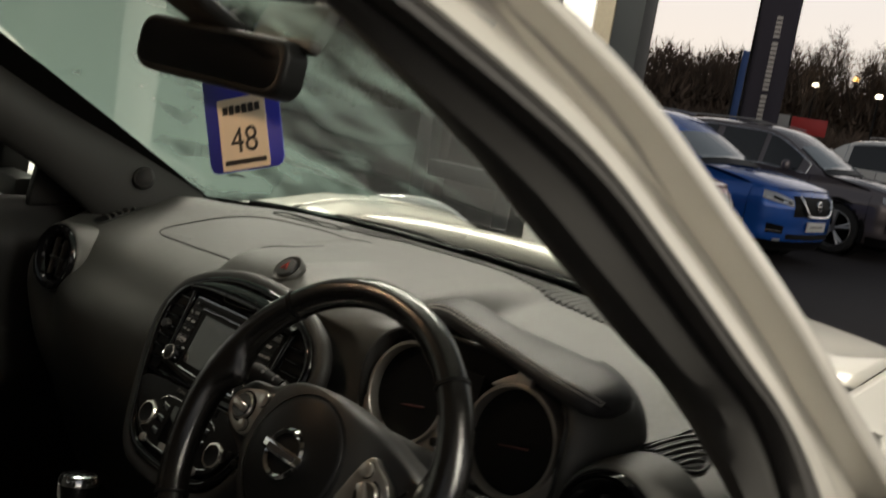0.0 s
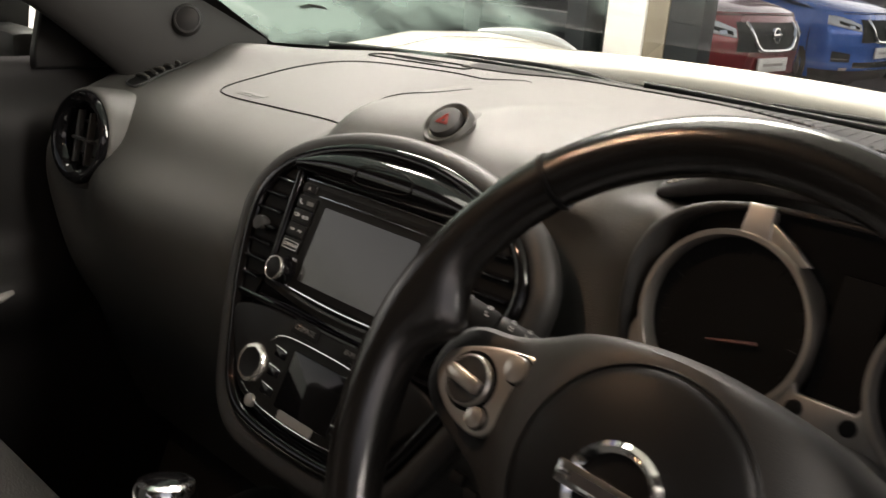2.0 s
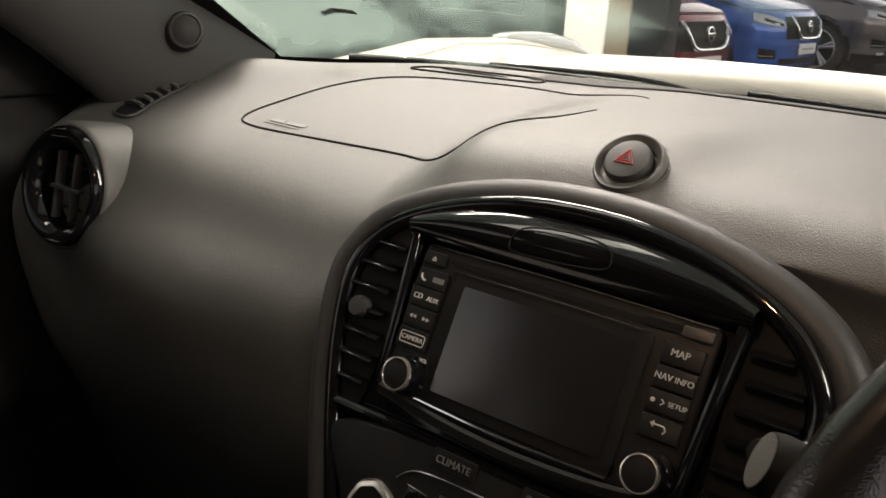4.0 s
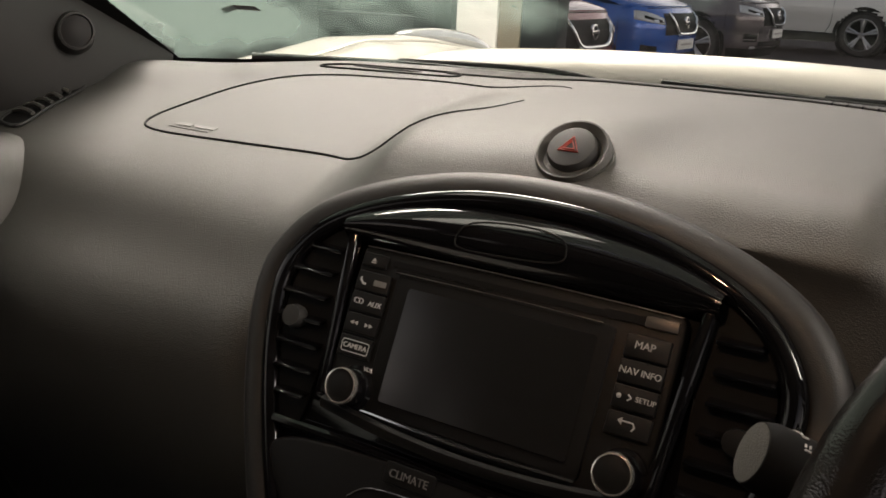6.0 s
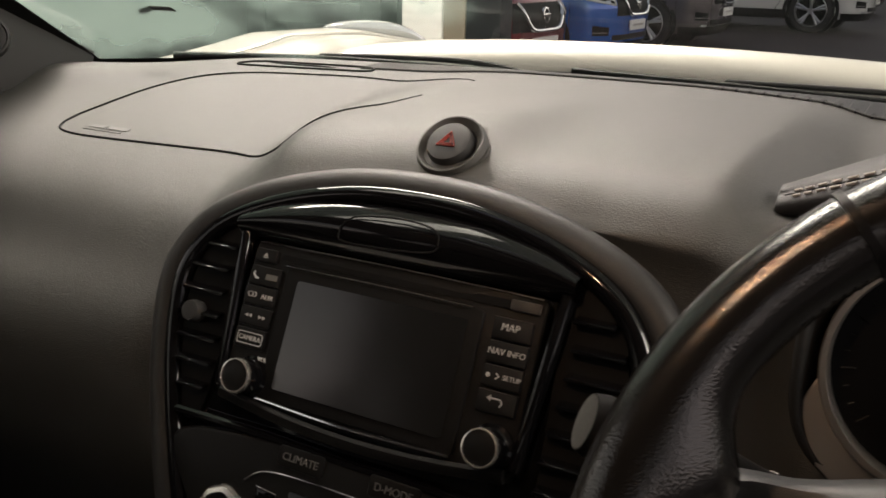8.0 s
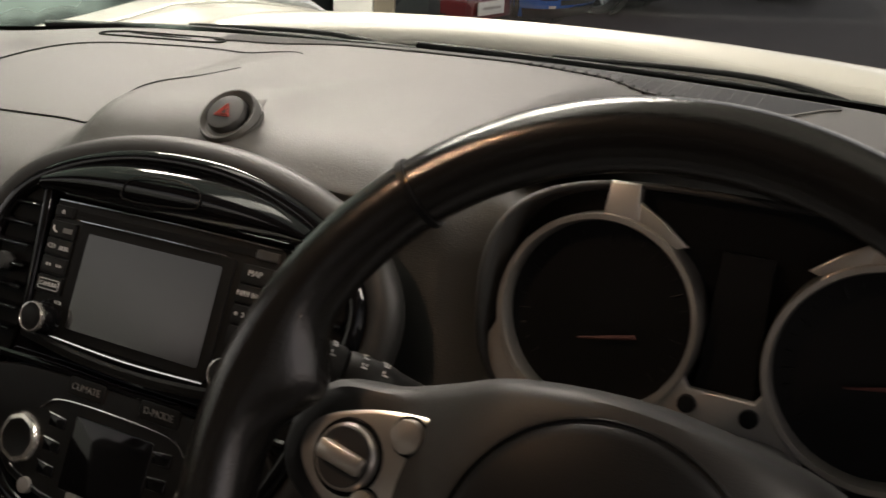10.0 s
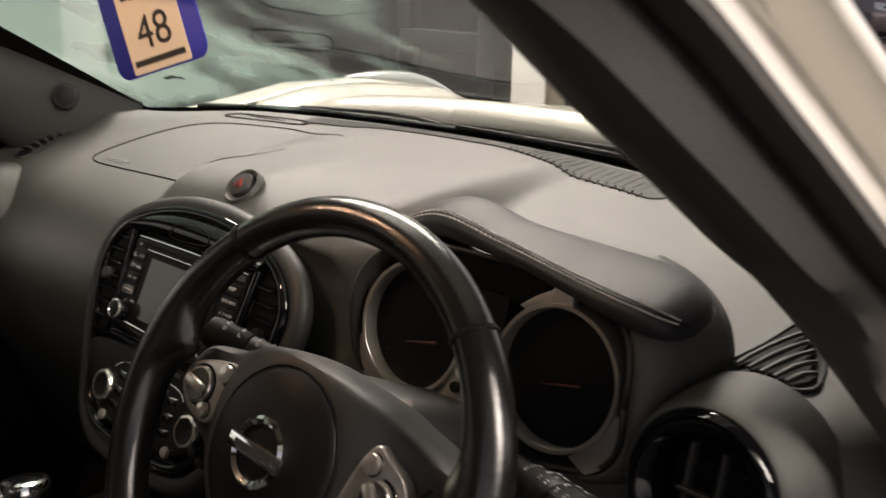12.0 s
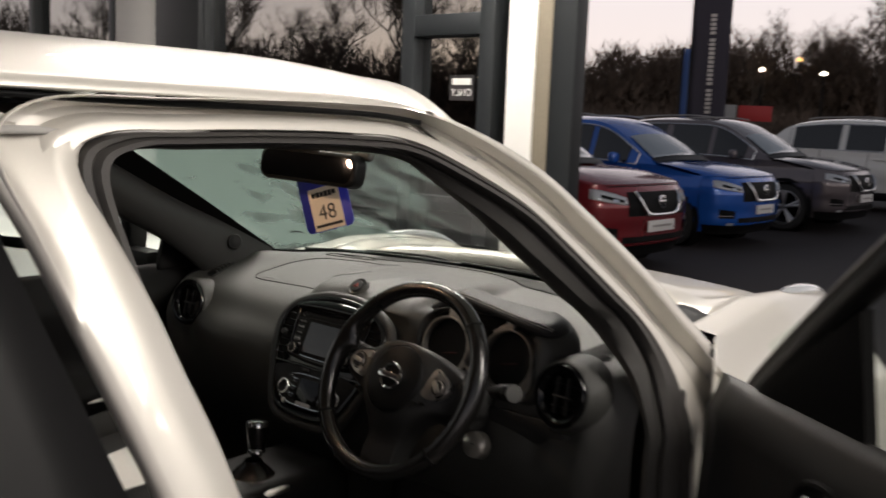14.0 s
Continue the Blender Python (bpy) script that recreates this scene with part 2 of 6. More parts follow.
def part(name, bm, material, parent=None, label="", smooth=True, solid=0.0, bevel=0.0):
    me = bpy.data.meshes.new(name)
    bmesh.ops.recalc_face_normals(bm, faces=bm.faces)
    bm.to_mesh(me)
    bm.free()
    finish(me, material, smooth)
    ob = new(name, me)
    if parent is not None:
        ob.parent = parent
    if label:
        ob["label"] = label
    if solid:
        s = ob.modifiers.new("thick", "SOLIDIFY")
        s.thickness, s.offset = solid, -1
    if bevel:
        b = ob.modifiers.new("edge", "BEVEL")
        b.width, b.segments, b.limit_method = bevel, 2, "ANGLE"
    return ob


def frame_of(origin, up, out):
    """A pose whose x is across, y along up and z along out."""
    o, u = Vector(out).normalized(), Vector(up).normalized()
    x = u.cross(o).normalized()
    u = o.cross(x)
    m = Matrix((x, u, o)).transposed().to_4x4()
    m.translation = origin
    return m


def box(bm, m, sx, sy, sz, bev=0.0, seg=2):
    r = bmesh.ops.create_cube(bm, size=1, matrix=m @ Matrix.Diagonal((sx, sy, sz, 1)))
    if bev:
        es = {e for v in r["verts"] for e in v.link_edges}
        bmesh.ops.bevel(bm, geom=list(es), offset=bev, segments=seg, profile=0.5, affect="EDGES")
    return bm


def lathe(bm, m, rz, n=40, close=False):
    """Turns the (radius, height) profile round m's z axis."""
    rings = []
    for r, z in rz:
        if r < 1e-6:
            rings.append([bm.verts.new(m @ Vector((0, 0, z)))])
        else:
            rings.append([bm.verts.new(m @ Vector((r * math.cos(2 * math.pi * i / n), r * math.sin(2 * math.pi * i / n), z))) for i in range(n)])
    pairs = list(zip(rings, rings[1:])) + ([(rings[-1], rings[0])] if close else [])
    for a, b in pairs:
        for i in range(n):
            j = (i + 1) % n
            q = [a[i % len(a)], a[j % len(a)], b[j % len(b)], b[i % len(b)]]
            q = [v for k, v in enumerate(q) if v not in q[:k]]
            if len(q) > 2:
                bm.faces.new(q)
    return bm


def spline(points, n, closed=False):
    """Catmull-Rom samples through the points."""
    p = [Vector(q) for q in points]
    k = len(p)
    out = []
    spans = k if closed else k - 1
    for s in range(n + (0 if closed else 1)):
        t = s / n * spans
        i = min(int(t), spans - 1)
        f = t - i
        g = (lambda j: p[j % k]) if closed else (lambda j: p[max(0, min(k - 1, j))])
        a, b, c, d = g(i - 1), g(i), g(i + 1), g(i + 2)
        out.append(0.5 * ((2 * b) + (c - a) * f + (2 * a - 5 * b + 4 * c - d) * f * f + (3 * b - a - 3 * c + d) * f ** 3))
    return out


def tube(bm, path, radius, n=10, closed=False, flat=1.0, up=(0, 0, 1), caps=True):
    """A tube along the path; radius may be a list; flat squeezes it along up."""
    k = len(path)
    rings = []
    for i, p in enumerate(path):
        p = Vector(p)
        a, b = (path[i - 1], path[(i + 1) % k]) if closed else (path[max(0, i - 1)], path[min(k - 1, i + 1)])
        d = (Vector(b) - Vector(a)).normalized()
        s = d.cross(Vector(up))
        s = s.normalized() if s.length > 1e-5 else Vector((1, 0, 0))
        u = s.cross(d)
        r = radius[i] if isinstance(radius, (list, tuple)) else radius
        rings.append([bm.verts.new(p + s * (r * math.cos(2 * math.pi * j / n)) + u * (r * flat * math.sin(2 * math.pi * j / n))) for j in range(n)])
    for i in range(k if closed else k - 1):
        a, b = rings[i], rings[(i + 1) % k]
        for j in range(n):
            bm.faces.new((a[j], a[(j + 1) % n], b[(j + 1) % n], b[j]))
    if caps and not closed:
        bm.faces.new(rings[0][::-1])
        bm.faces.new(rings[-1])
    return bm


def sheet(bm, fn, nu, nv):
    """A surface through fn(u, v), u and v from 0 to 1."""
    g = [[bm.verts.new(fn(i / nu, j / nv)) for j in range(nv + 1)] for i in range(nu + 1)]
    for i in range(nu):
        for j in range(nv):
            bm.faces.new((g[i][j], g[i + 1][j], g[i + 1][j + 1], g[i][j + 1]))
    return bm


def plate(bm, m, outline, depth, bev=0.0, seg=3):
    """A flat plate of the (x, y) outline in m's plane, from 0 to depth along z, its top edge rounded."""
    vs = [bm.verts.new(m @ Vector((x, y, 0))) for x, y in outline]
    low = bm.faces.new(vs)
    r = bmesh.ops.extrude_face_region(bm, geom=[low])
    up = [v for v in r["geom"] if isinstance(v, bmesh.types.BMVert)]
    bmesh.ops.translate(bm, verts=up, vec=(m.to_3x3() @ Vector((0, 0, depth))))
    if bev:
        top = next(f for f in r["geom"] if isinstance(f, bmesh.types.BMFace))
        bmesh.ops.bevel(bm, geom=list(top.edges), offset=bev, segments=seg, profile=0.5, affect="EDGES")
    return bm


def round_rect(w, h, r, n=5, cx=0.0, cy=0.0):
    out = []
    for k, (sx, sy) in enumerate(((1, 1), (-1, 1), (-1, -1), (1, -1))):
        for i in range(n + 1):
            a = math.pi / 2 * (k + i / n)
            out.append((cx + sx * (w / 2 - r) + r * math.cos(a), cy + sy * (h / 2 - r) + r * math.sin(a)))
    return out


def text(name, words, m, size, material, parent, deep=0.0003, label=""):
    cu = bpy.data.curves.new(name, "FONT")
    cu.body, cu.size, cu.align_x, cu.align_y, cu.extrude = words, size, "CENTER", "CENTER", deep
    tmp = bpy.data.objects.new("tmp", cu)
    scene.collection.objects.link(tmp)
    me = bpy.data.meshes.new_from_object(tmp.evaluated_get(bpy.context.evaluated_depsgraph_get()))
    bpy.data.objects.remove(tmp)
    me.transform(m)
    me.name = name
    me.materials.clear()
    me.materials.append(material)
    ob = new(name, me)
    if parent is not None:
        ob.parent = parent
    if label:
        ob["label"] = label
    return ob


def sstep(a, b, x):
    t = max(0.0, min(1.0, (x - a) / (b - a)))
    return t * t * (3 - 2 * t)


def mixf(a, b, f):
    return a + (b - a) * f


# ---- the silver car: shell ----
car = thing("car", "silver crossover car with its driver's door open, parked at a showroom", "car")


def side_x(z):
    """The body side's lean: x of the door opening's plane at height z."""
    return 1.142 - 0.36 * z if z > 1.0 else 0.782 + 0.05 * sstep(0.0, 0.5, 1.0 - z)


OPENING = [(0.22, 0.40), (0.24, 0.70), (0.26, 0.92), (0.280, 1.06), (0.276, 1.13), (0.240, 1.195), (0.18, 1.245), (0.09, 1.32), (0.0, 1.387), (-0.13, 1.448),
           (-0.225, 1.482), (-0.33, 1.490), (-0.45, 1.492), (-0.57, 1.490), (-0.635, 1.486), (-0.675, 1.462), (-0.668, 1.38), (-0.644, 1.28), (-0.610, 1.165), (-0.56, 0.9), (-0.55, 0.40)]
GUTTER = [(0.58, 0.40), (0.60, 0.70), (0.60, 0.92), (0.535, 1.03), (0.450, 1.115), (0.375, 1.180), (0.285, 1.266), (0.165, 1.360), (0.05, 1.442), (-0.10, 1.512),
          (-0.215, 1.541), (-0.33, 1.546), (-0.45, 1.545), (-0.60, 1.541), (-0.74, 1.535), (-0.795, 1.49), (-0.765, 1.39), (-0.730, 1.28), (-0.692, 1.16), (-0.62, 0.9), (-0.60, 0.40)]
NS = 120
OPEN_S = spline([(0, y, z) for y, z in OPENING], NS)
GUT_S = spline([(0, y, z) for y, z in GUTTER], NS)


def jamb(i, f, d):
    """A point of the door jamb: f from the seal (0) to the shut line (1), d metres outboard."""
    a, b = OPEN_S[i], GUT_S[i]
    head = sstep(44, 60, i)
    if f < 0:
        f *= mixf(0.075, 0.014, head) / (b - a).length
    lift = 0.0
    if d < -0.03:
        d *= mixf(0.35, 1.0, sstep(14, 32, i)) * mixf(1.0, 0.6, head)
        lift = 0.012 * head * (1 - sstep(88, 96, i))
    y, z = mixf(a.y, b.y, f), mixf(a.z, b.z, f) + lift
    return Vector((side_x(z) + d, y, z))


def jamb_strip(name, section, material, label="", lo=0, hi=NS, parent=None):
    bm = bmesh.new()
    rows = [[bm.verts.new(jamb(i, f, d)) for f, d in (section(i) if callable(section) else section)] for i in range(lo, hi + 1)]
    for r, q in zip(rows, rows[1:]):
        for k in range(len(r) - 1):
            bm.faces.new((r[k], q[k], q[k + 1], r[k + 1]))
    return part(name, bm, material, parent or car, label, solid=0.002)


jamb_strip("inner_trim", [(0.25, -0.105), (0.0, -0.100), (-0.20, -0.088), (-0.36, -0.068), (-0.43, -0.046), (-0.36, -0.028), (-0.16, -0.018), (0.0, -0.012)], TRIM, "dark grey pillar and roof edge trim")
jamb_strip("door_seal", [(0.0, -0.014), (-0.02, 0.0), (0.04, 0.012), (0.12, 0.014), (0.16, 0.006), (0.19, 0.010), (0.25, 0.008), (0.29, -0.006)], RUBBER, "grey rubber door seal")
jamb_strip("door_jamb", [(0.285, -0.006), (0.30, -0.001), (0.33, 0.002), (0.48, 0.003), (0.55, 0.001), (0.60, -0.006), (0.65, -0.015), (0.78, -0.017), (0.88, -0.012), (0.93, 0.006), (0.955, 0.020), (0.975, 0.0245), (1.0, 0.024)], PAINT)


def centre_section(i):
    """The centre pillar's panel rises out of the jamb below the roof corner and covers the seal."""
    k = sstep(86, 101, i)
    return [(mixf(0.30, 0.02, k), mixf(0.0, 0.006, k)), (mixf(0.34, 0.05, k), mixf(0.0, 0.020, k)), (mixf(0.42, 0.14, k), mixf(0.002, 0.027, k)), (0.50, mixf(0.0, 0.030, k)), (0.75, mixf(-0.019, 0.029, k)),
            (0.90, mixf(-0.012, 0.027, k)), (1.0, mixf(0.020, 0.0255, k)), (1.12, 0.016)]


jamb_strip("centre_pillar_panel", centre_section, PAINT, "smooth silver centre pillar panel", lo=87)

# windscreen and the pillar's outer face
def glass_y(x, z):
    return 0.55 - 2.05 * (z - 1.21) + 0.10 * (1 - (x / 0.57) ** 2) - 0.11 * (max(0.0, abs(x) - 0.38) / 0.25) ** 2


def glass_pt(u, v):
    z = mixf(1.125, 1.535, v)
    half = mixf(0.715, 0.585, v)
    x = mixf(-half, half, u)
    return Vector((x, glass_y(x, z), z))


bm = sheet(bmesh.new(), glass_pt, 40, 24)
screen_glass = part("windscreen", bm, WINDSCREEN, car, "windscreen glass with a patchy film of condensation")
screen_glass.visible_shadow = False
bm = bmesh.new()
for side in (0.0, 1.0):
    sheet(bm, lambda u, v, s=side: glass_pt(s + (0.055 - u * 0.055 if s == 0 else -0.055 + u * 0.055), v) - Vector((0, 0.004, 0.004)), 2, 24)
sheet(bm, lambda u, v: glass_pt(u, v * 0.05) - Vector((0, 0.004, 0.003)), 40, 2)
sheet(bm, lambda u, v: glass_pt(u, 1 - v * 0.10) - Vector((0, 0.004, 0.003)), 40, 2)
part("windscreen_border", bm, DARK, car, "black ceramic border of the windscreen")

for sgn in (1, -1):
    bm = bmesh.new()
    lo, hi = 24, 58
    def pillar_face(u, v, s=sgn):
        i = int(round(mixf(lo, hi, u)))
        a = jamb(i, 1.0, 0.024)
        w = (i - lo) / (hi - lo)
        z = mixf(1.125, 1.53, w)
        half = mixf(0.715, 0.585, (z - 1.125) / 0.41) - 0.02
        b = Vector((half, glass_y(half, z) + 0.01, z + 0.010 - 0.035 * (1 - w) ** 4 + 0.004 * w ** 4))
        p = a.lerp(b, v) + Vector((0.004, 0.016, 0.020)) * math.sin(math.pi * min(1.0, v * 1.6)) ** 0.7 * (1 - 0.25 * w ** 1.5 - 0.55 * sstep(0.72, 1.0, w)) * (v < 0.625)
        return Vector((s * p.x, p.y, p.z))
    sheet(bm, pillar_face, hi - lo, 16)
    part("pillar_skin", bm, PAINT, car, solid=0.002)

# the far door opening's outer strip
bm = bmesh.new()
rows = [[bm.verts.new(Vector((-p.x, p.y, p.z))) for p in (jamb(i, f, d) for f, d in ((0.1, -0.02), (0.3, 0.01), (0.7, 0.012), (1.0, 0.008)))] for i in range(24, 95)]
for r, q in zip(rows, rows[1:]):
    for k in range(3):
        bm.faces.new((r[k], q[k], q[k + 1], r[k + 1]))
part("far_door_frame", bm, BLACK, car, solid=0.004)


def roof_pt(u, v):
    x = mixf(-1, 1, u)
    y = mixf(glass_y(x * 0.575, 1.532) + 0.004 + 0.075 * abs(x) ** 8, -1.9, v)
    crown = 0.076 * (1 - abs(x) ** 4.2) * mixf(0.72, 1.0, sstep(-0.03, 0.16, v))
    front = 0.026 * sstep(-0.26, -0.085, y) * abs(x) ** 6
    drop = 0.12 * sstep(-1.0, -1.9, y)
    half = 0.606 - 0.012 * sstep(-0.35, 0.0, y)
    return Vector((x * half, y, 1.546 + crown - drop - front))


part("roof", sheet(bmesh.new(), roof_pt, 48, 40), PAINT, car, solid=0.004)
for s in (1, -1):
    bm = bmesh.new()
    tube(bm, spline([(s * 0.598, -0.19, 1.524), (s * 0.595, -0.3, 1.533), (s * 0.594, -0.6, 1.535), (s * 0.597, -1.1, 1.530), (s * 0.62, -1.8, 1.44)], 40), 0.0038, 8)
    part("roof_gutter", bm, BLACK, car, "black roof gutter moulding")


def lining_pt(u, v):
    x = mixf(-0.60, 0.60, u)
    return Vector((x, mixf(-0.06, -1.85, v), 1.505 + 0.025 * (1 - (x / 0.6) ** 4) - 0.1 * sstep(0.6, 1, v) - 0.03 * (1 - sstep(0, 0.1, v))))


part("roof_lining", sheet(bmesh.new(), lining_pt, 20, 20), HEADLINER, car, solid=0.006)

# lamp console over the mirror
bm = bmesh.new()
box(bm, pose(0.03, -0.13, 1.503), 0.16, 0.11, 0.022, 0.008, 3)
roof_lamp = part("roof_lamp", bm, GREY, car, "small grey roof console with a lit map lamp")
bm = bmesh.new()
box(bm, pose(0.055, -0.12, 1.491), 0.030, 0.020, 0.006, 0.002)
part("lens", bm, MAP_GLOW, roof_lamp, "warm lit lamp lens")

# rear half of the body: rear doors, quarter panels, tail
def flank(u, v, s):
    y = mixf(-0.78, -2.35, u)
    z = mixf(0.30, 1.06, v)
    bulge = 0.045 * math.sin(math.pi * min(1, v * 1.05)) + 0.05 * math.exp(-((y + 1.75) / 0.4) ** 2) * (1 - abs(2 * v - 1.1))
    return Vector((s * (0.83 + bulge - 0.12 * sstep(-1.9, -2.4, y)), y, z))


for s in (1, -1):
    part("rear_side", sheet(bmesh.new(), lambda u, v, s=s: flank(u, v, s), 30, 16), PAINT, car, solid=0.003)
    def up_side(u, v, s=s):
        y = mixf(-0.80, -2.25, u)
        z = mixf(1.06, 1.545 - 0.10 * sstep(-1.2, -2.2, y), v)
        return Vector((s * (side_x(z) + 0.045 - 0.10 * sstep(-1.4, -2.3, y)), y, z))
    part("rear_window", sheet(bmesh.new(), lambda u, v, f=up_side: f(0.10 + 0.62 * u, 0.06 + 0.82 * v), 20, 8), TINTED, car, "dark tinted rear side window").visible_shadow = False
    part("window_post", sheet(bmesh.new(), lambda u, v, f=up_side: f((0.30 * (mixf(1.06, 1.53, v) - 0.9) - 0.145) / 1.45 * (1 - u) + 0.10 * u, v * 0.93), 3, 10), BLACK, car, "gloss black door post cover", solid=0.008)
    part("rear_frame", sheet(bmesh.new(), lambda u, v, f=up_side: f(0.005 + 0.995 * u, 0.90 + 0.10 * v), 20, 3), PAINT, car, solid=0.010)
    part("rear_quarter", sheet(bmesh.new(), lambda u, v, f=up_side: f(0.72 + 0.28 * u, v * 0.9), 8, 8), PAINT, car, solid=0.008)


def tail_pt(u, v):
    x = mixf(-0.76, 0.76, u)
    z = mixf(0.3, 1.45, v)
    return Vector((x * (1 - 0.2 * sstep(0.9, 1.5, z)), -2.35 + 0.35 * sstep(0.9, 1.5, z) + 0.08 * (x / 0.76) ** 2, z))


part("tailgate", sheet(bmesh.new(), lambda u, v: tail_pt(u, v * 0.62), 14, 14), PAINT, car, solid=0.004)
part("rear_glass", sheet(bmesh.new(), lambda u, v: tail_pt(u, 0.62 + 0.38 * v), 14, 8), TINTED, car, "tinted rear window").visible_shadow = False

# dark trim inside the tail, and the rear bench, added to keep cabin reflections dark
part("tail_trim", sheet(bmesh.new(), lambda u, v: tail_pt(u, v * 0.62) + Vector((0, 0.05, 0)), 8, 8), BLACK, car, solid=0.01)
bench = part("rear_bench", box(bmesh.new(), pose(0, -1.35, 0.55, 5, 0, 0), 1.25, 0.50, 0.20, 0.06, 4), CLOTH, car, "dark cloth rear bench")
part("bench_back", box(bmesh.new(), pose(0, -1.66, 0.92, -18, 0, 0), 1.25, 0.14, 0.66, 0.05, 4), CLOTH, bench)
for s in (1, -1):
    part("rear_trim", sheet(bmesh.new(), lambda u, v, s=s: flank(u, v, s) + Vector((-s * 0.05, 0, 0.02)), 10, 6), BLACK, car, solid=0.01)

# bonnet, wings and nose
def hood_z(x, y):
    a = abs(x)
    z = 1.174 - 0.137 * max(0.0, y - 0.9) - 0.02 * max(0.0, 0.9 - y) - 0.075 * sstep(1.30, 1.66, y) - 0.10 * min(a, 0.52) ** 2
    z -= 0.014 * math.exp(-((a - 0.53) / 0.05) ** 2) * sstep(1.4, 0.9, y)
    z += 0.032 * math.exp(-((a - 0.665) / 0.075) ** 2) * sstep(0.80, 1.15, y) * (1 - 0.9 * sstep(1.26, 1.58, y))
    z -= 0.022 * sstep(0.95, 0.60, y) * sstep(0.45, 0.62, a)
    z -= 0.17 * sstep(0.70, 0.90, a)
    return z


def hood_pt(u, v):
    x = mixf(-0.62, 0.62, u)
    y = mixf(0.86 - 0.12 * (x / 0.62) ** 2, 1.66 - 0.10 * (x / 0.62) ** 2, v)
    return Vector((x, y, hood_z(x, y) - 0.034 * max(0.0, 1 - v / 0.06) ** 2))


part("bonnet", sheet(bmesh.new(), hood_pt, 60, 40), PAINT, car, solid=0.004)
for s in (1, -1):
    def wing_pt(u, v, s=s):
        y = mixf(0.40, 1.62, v)
        if u < 0.6:
            a = mixf(0.625, 0.86, u / 0.6)
            z = hood_z(a, max(y, 0.55)) - 0.02 * sstep(0.6, 0.4, y)
        else:
            w = (u - 0.6) / 0.4
            a = 0.86 + 0.03 * math.sin(math.pi * w * 0.9)
            z = mixf(hood_z(0.86, max(y, 0.55)), 0.35, w)
        if y < 0.62:
            a = max(a, mixf(0.80, 0.70, (y - 0.40) / 0.22))
        a *= 1 - 0.10 * sstep(1.3, 1.65, y)
        return Vector((s * a, y, z))
    wing = part("front_wing", sheet(bmesh.new(), wing_pt, 30, 36), PAINT, car, solid=0.003)
    bm = bmesh.new()
    tube(bm, spline([(s * 0.67, 1.05, hood_z(0.67, 1.05)), (s * 0.668, 1.16, hood_z(0.668, 1.16) + 0.004), (s * 0.66, 1.28, hood_z(0.66, 1.28) + 0.004), (s * 0.65, 1.40, hood_z(0.65, 1.4))], 16), [0.004 + 0.026 * math.sin(math.pi * i / 16) ** 0.7 for i in range(17)], 12, flat=0.5)
    part("marker_lamp", bm, LAMP_LENS, car, "clear marker lamp on the raised wing")
    bm = bmesh.new()
    lathe(bm, frame_of((s * 0.56, 1.60, 0.80), (0, 0, 1), (0, 1, 0)), [(0.0, 0.05), (0.06, 0.045), (0.095, 0.02), (0.105, -0.02)], 28)
    part("round_headlamp", bm, LAMP_LENS, car, "round clear headlamp")
    bm = bmesh.new()
    lathe(bm, frame_of((s * 0.78, 1.05, 0.34), (0, 0, 1), (s, 0, 0)), [(0.0, 0.02), (0.19, 0.03), (0.22, 0.08), (0.30, 0.09), (0.335, 0.06), (0.335, -0.12), (0.2, -0.13)], 36)
    part("wheel", bm, TYRE, car)
    bm = bmesh.new()
    lathe(bm, frame_of((s * 0.78, -1.50, 0.34), (0, 0, 1), (s, 0, 0)), [(0.0, 0.02), (0.19, 0.03), (0.22, 0.08), (0.30, 0.09), (0.335, 0.06), (0.335, -0.12), (0.2, -0.13)], 36)
    part("wheel", bm, TYRE, car)


def nose_pt(u, v):
    x = mixf(-0.80, 0.80, u)
    z = mixf(0.28, 0.99, v)
    return Vector((x, 1.66 - 0.30 * abs(x / 0.8) ** 3 - 0.06 * v + 0.03 * math.sin(math.pi * v), z))


part("front_bumper", sheet(bmesh.new(), nose_pt, 30, 14), PAINT, car, solid=0.004)
bm = plate(bmesh.new(), frame_of((0, 1.655, 0.66), (0, 0, 1), (0, 1, 0)), round_rect(0.62, 0.20, 0.05), 0.02, 0.006)
part("grille", bm, BLACK, car)

# black scuttle under the glass, and the wipers at rest on it
def scuttle_pt(u, v):
    x = mixf(-0.66, 0.66, u)
    y = mixf(glass_y(x, 1.135), 0.90 - 0.12 * (x / 0.62) ** 2, v)
    return Vector((x, y, 1.128 - 0.012 * math.sin(math.pi * v) - 0.03 * sstep(0.6, 0.7, abs(x))))


part("scuttle", sheet(bmesh.new(), scuttle_pt, 30, 6), BLACK, car, solid=0.004)
for xs in ((0.46, 0.25, 0.05, -0.12), (-0.14, -0.30, -0.45, -0.58)):
    blade = [(x, glass_y(x, 1.132 + 0.006 * k) + 0.014, 1.133 + 0.004 * k) for k, x in enumerate(xs)]
    wiper = part("wiper", tube(bmesh.new(), spline(blade, 20), 0.0040, 8, flat=1.3), BLACK, car, "black windscreen wiper")
    arm = [(xs[0] - 0.03, blade[0][1] + 0.05, 1.118), (mixf(xs[0], xs[1], 0.8), blade[1][1] + 0.03, 1.143), (xs[2], blade[2][1] + 0.012, 1.145)]
    part("wiper_arm", tube(bmesh.new(), spline(arm, 12), [0.008 - 0.0003 * i for i in range(13)], 8, flat=0.6), BLACK, wiper)

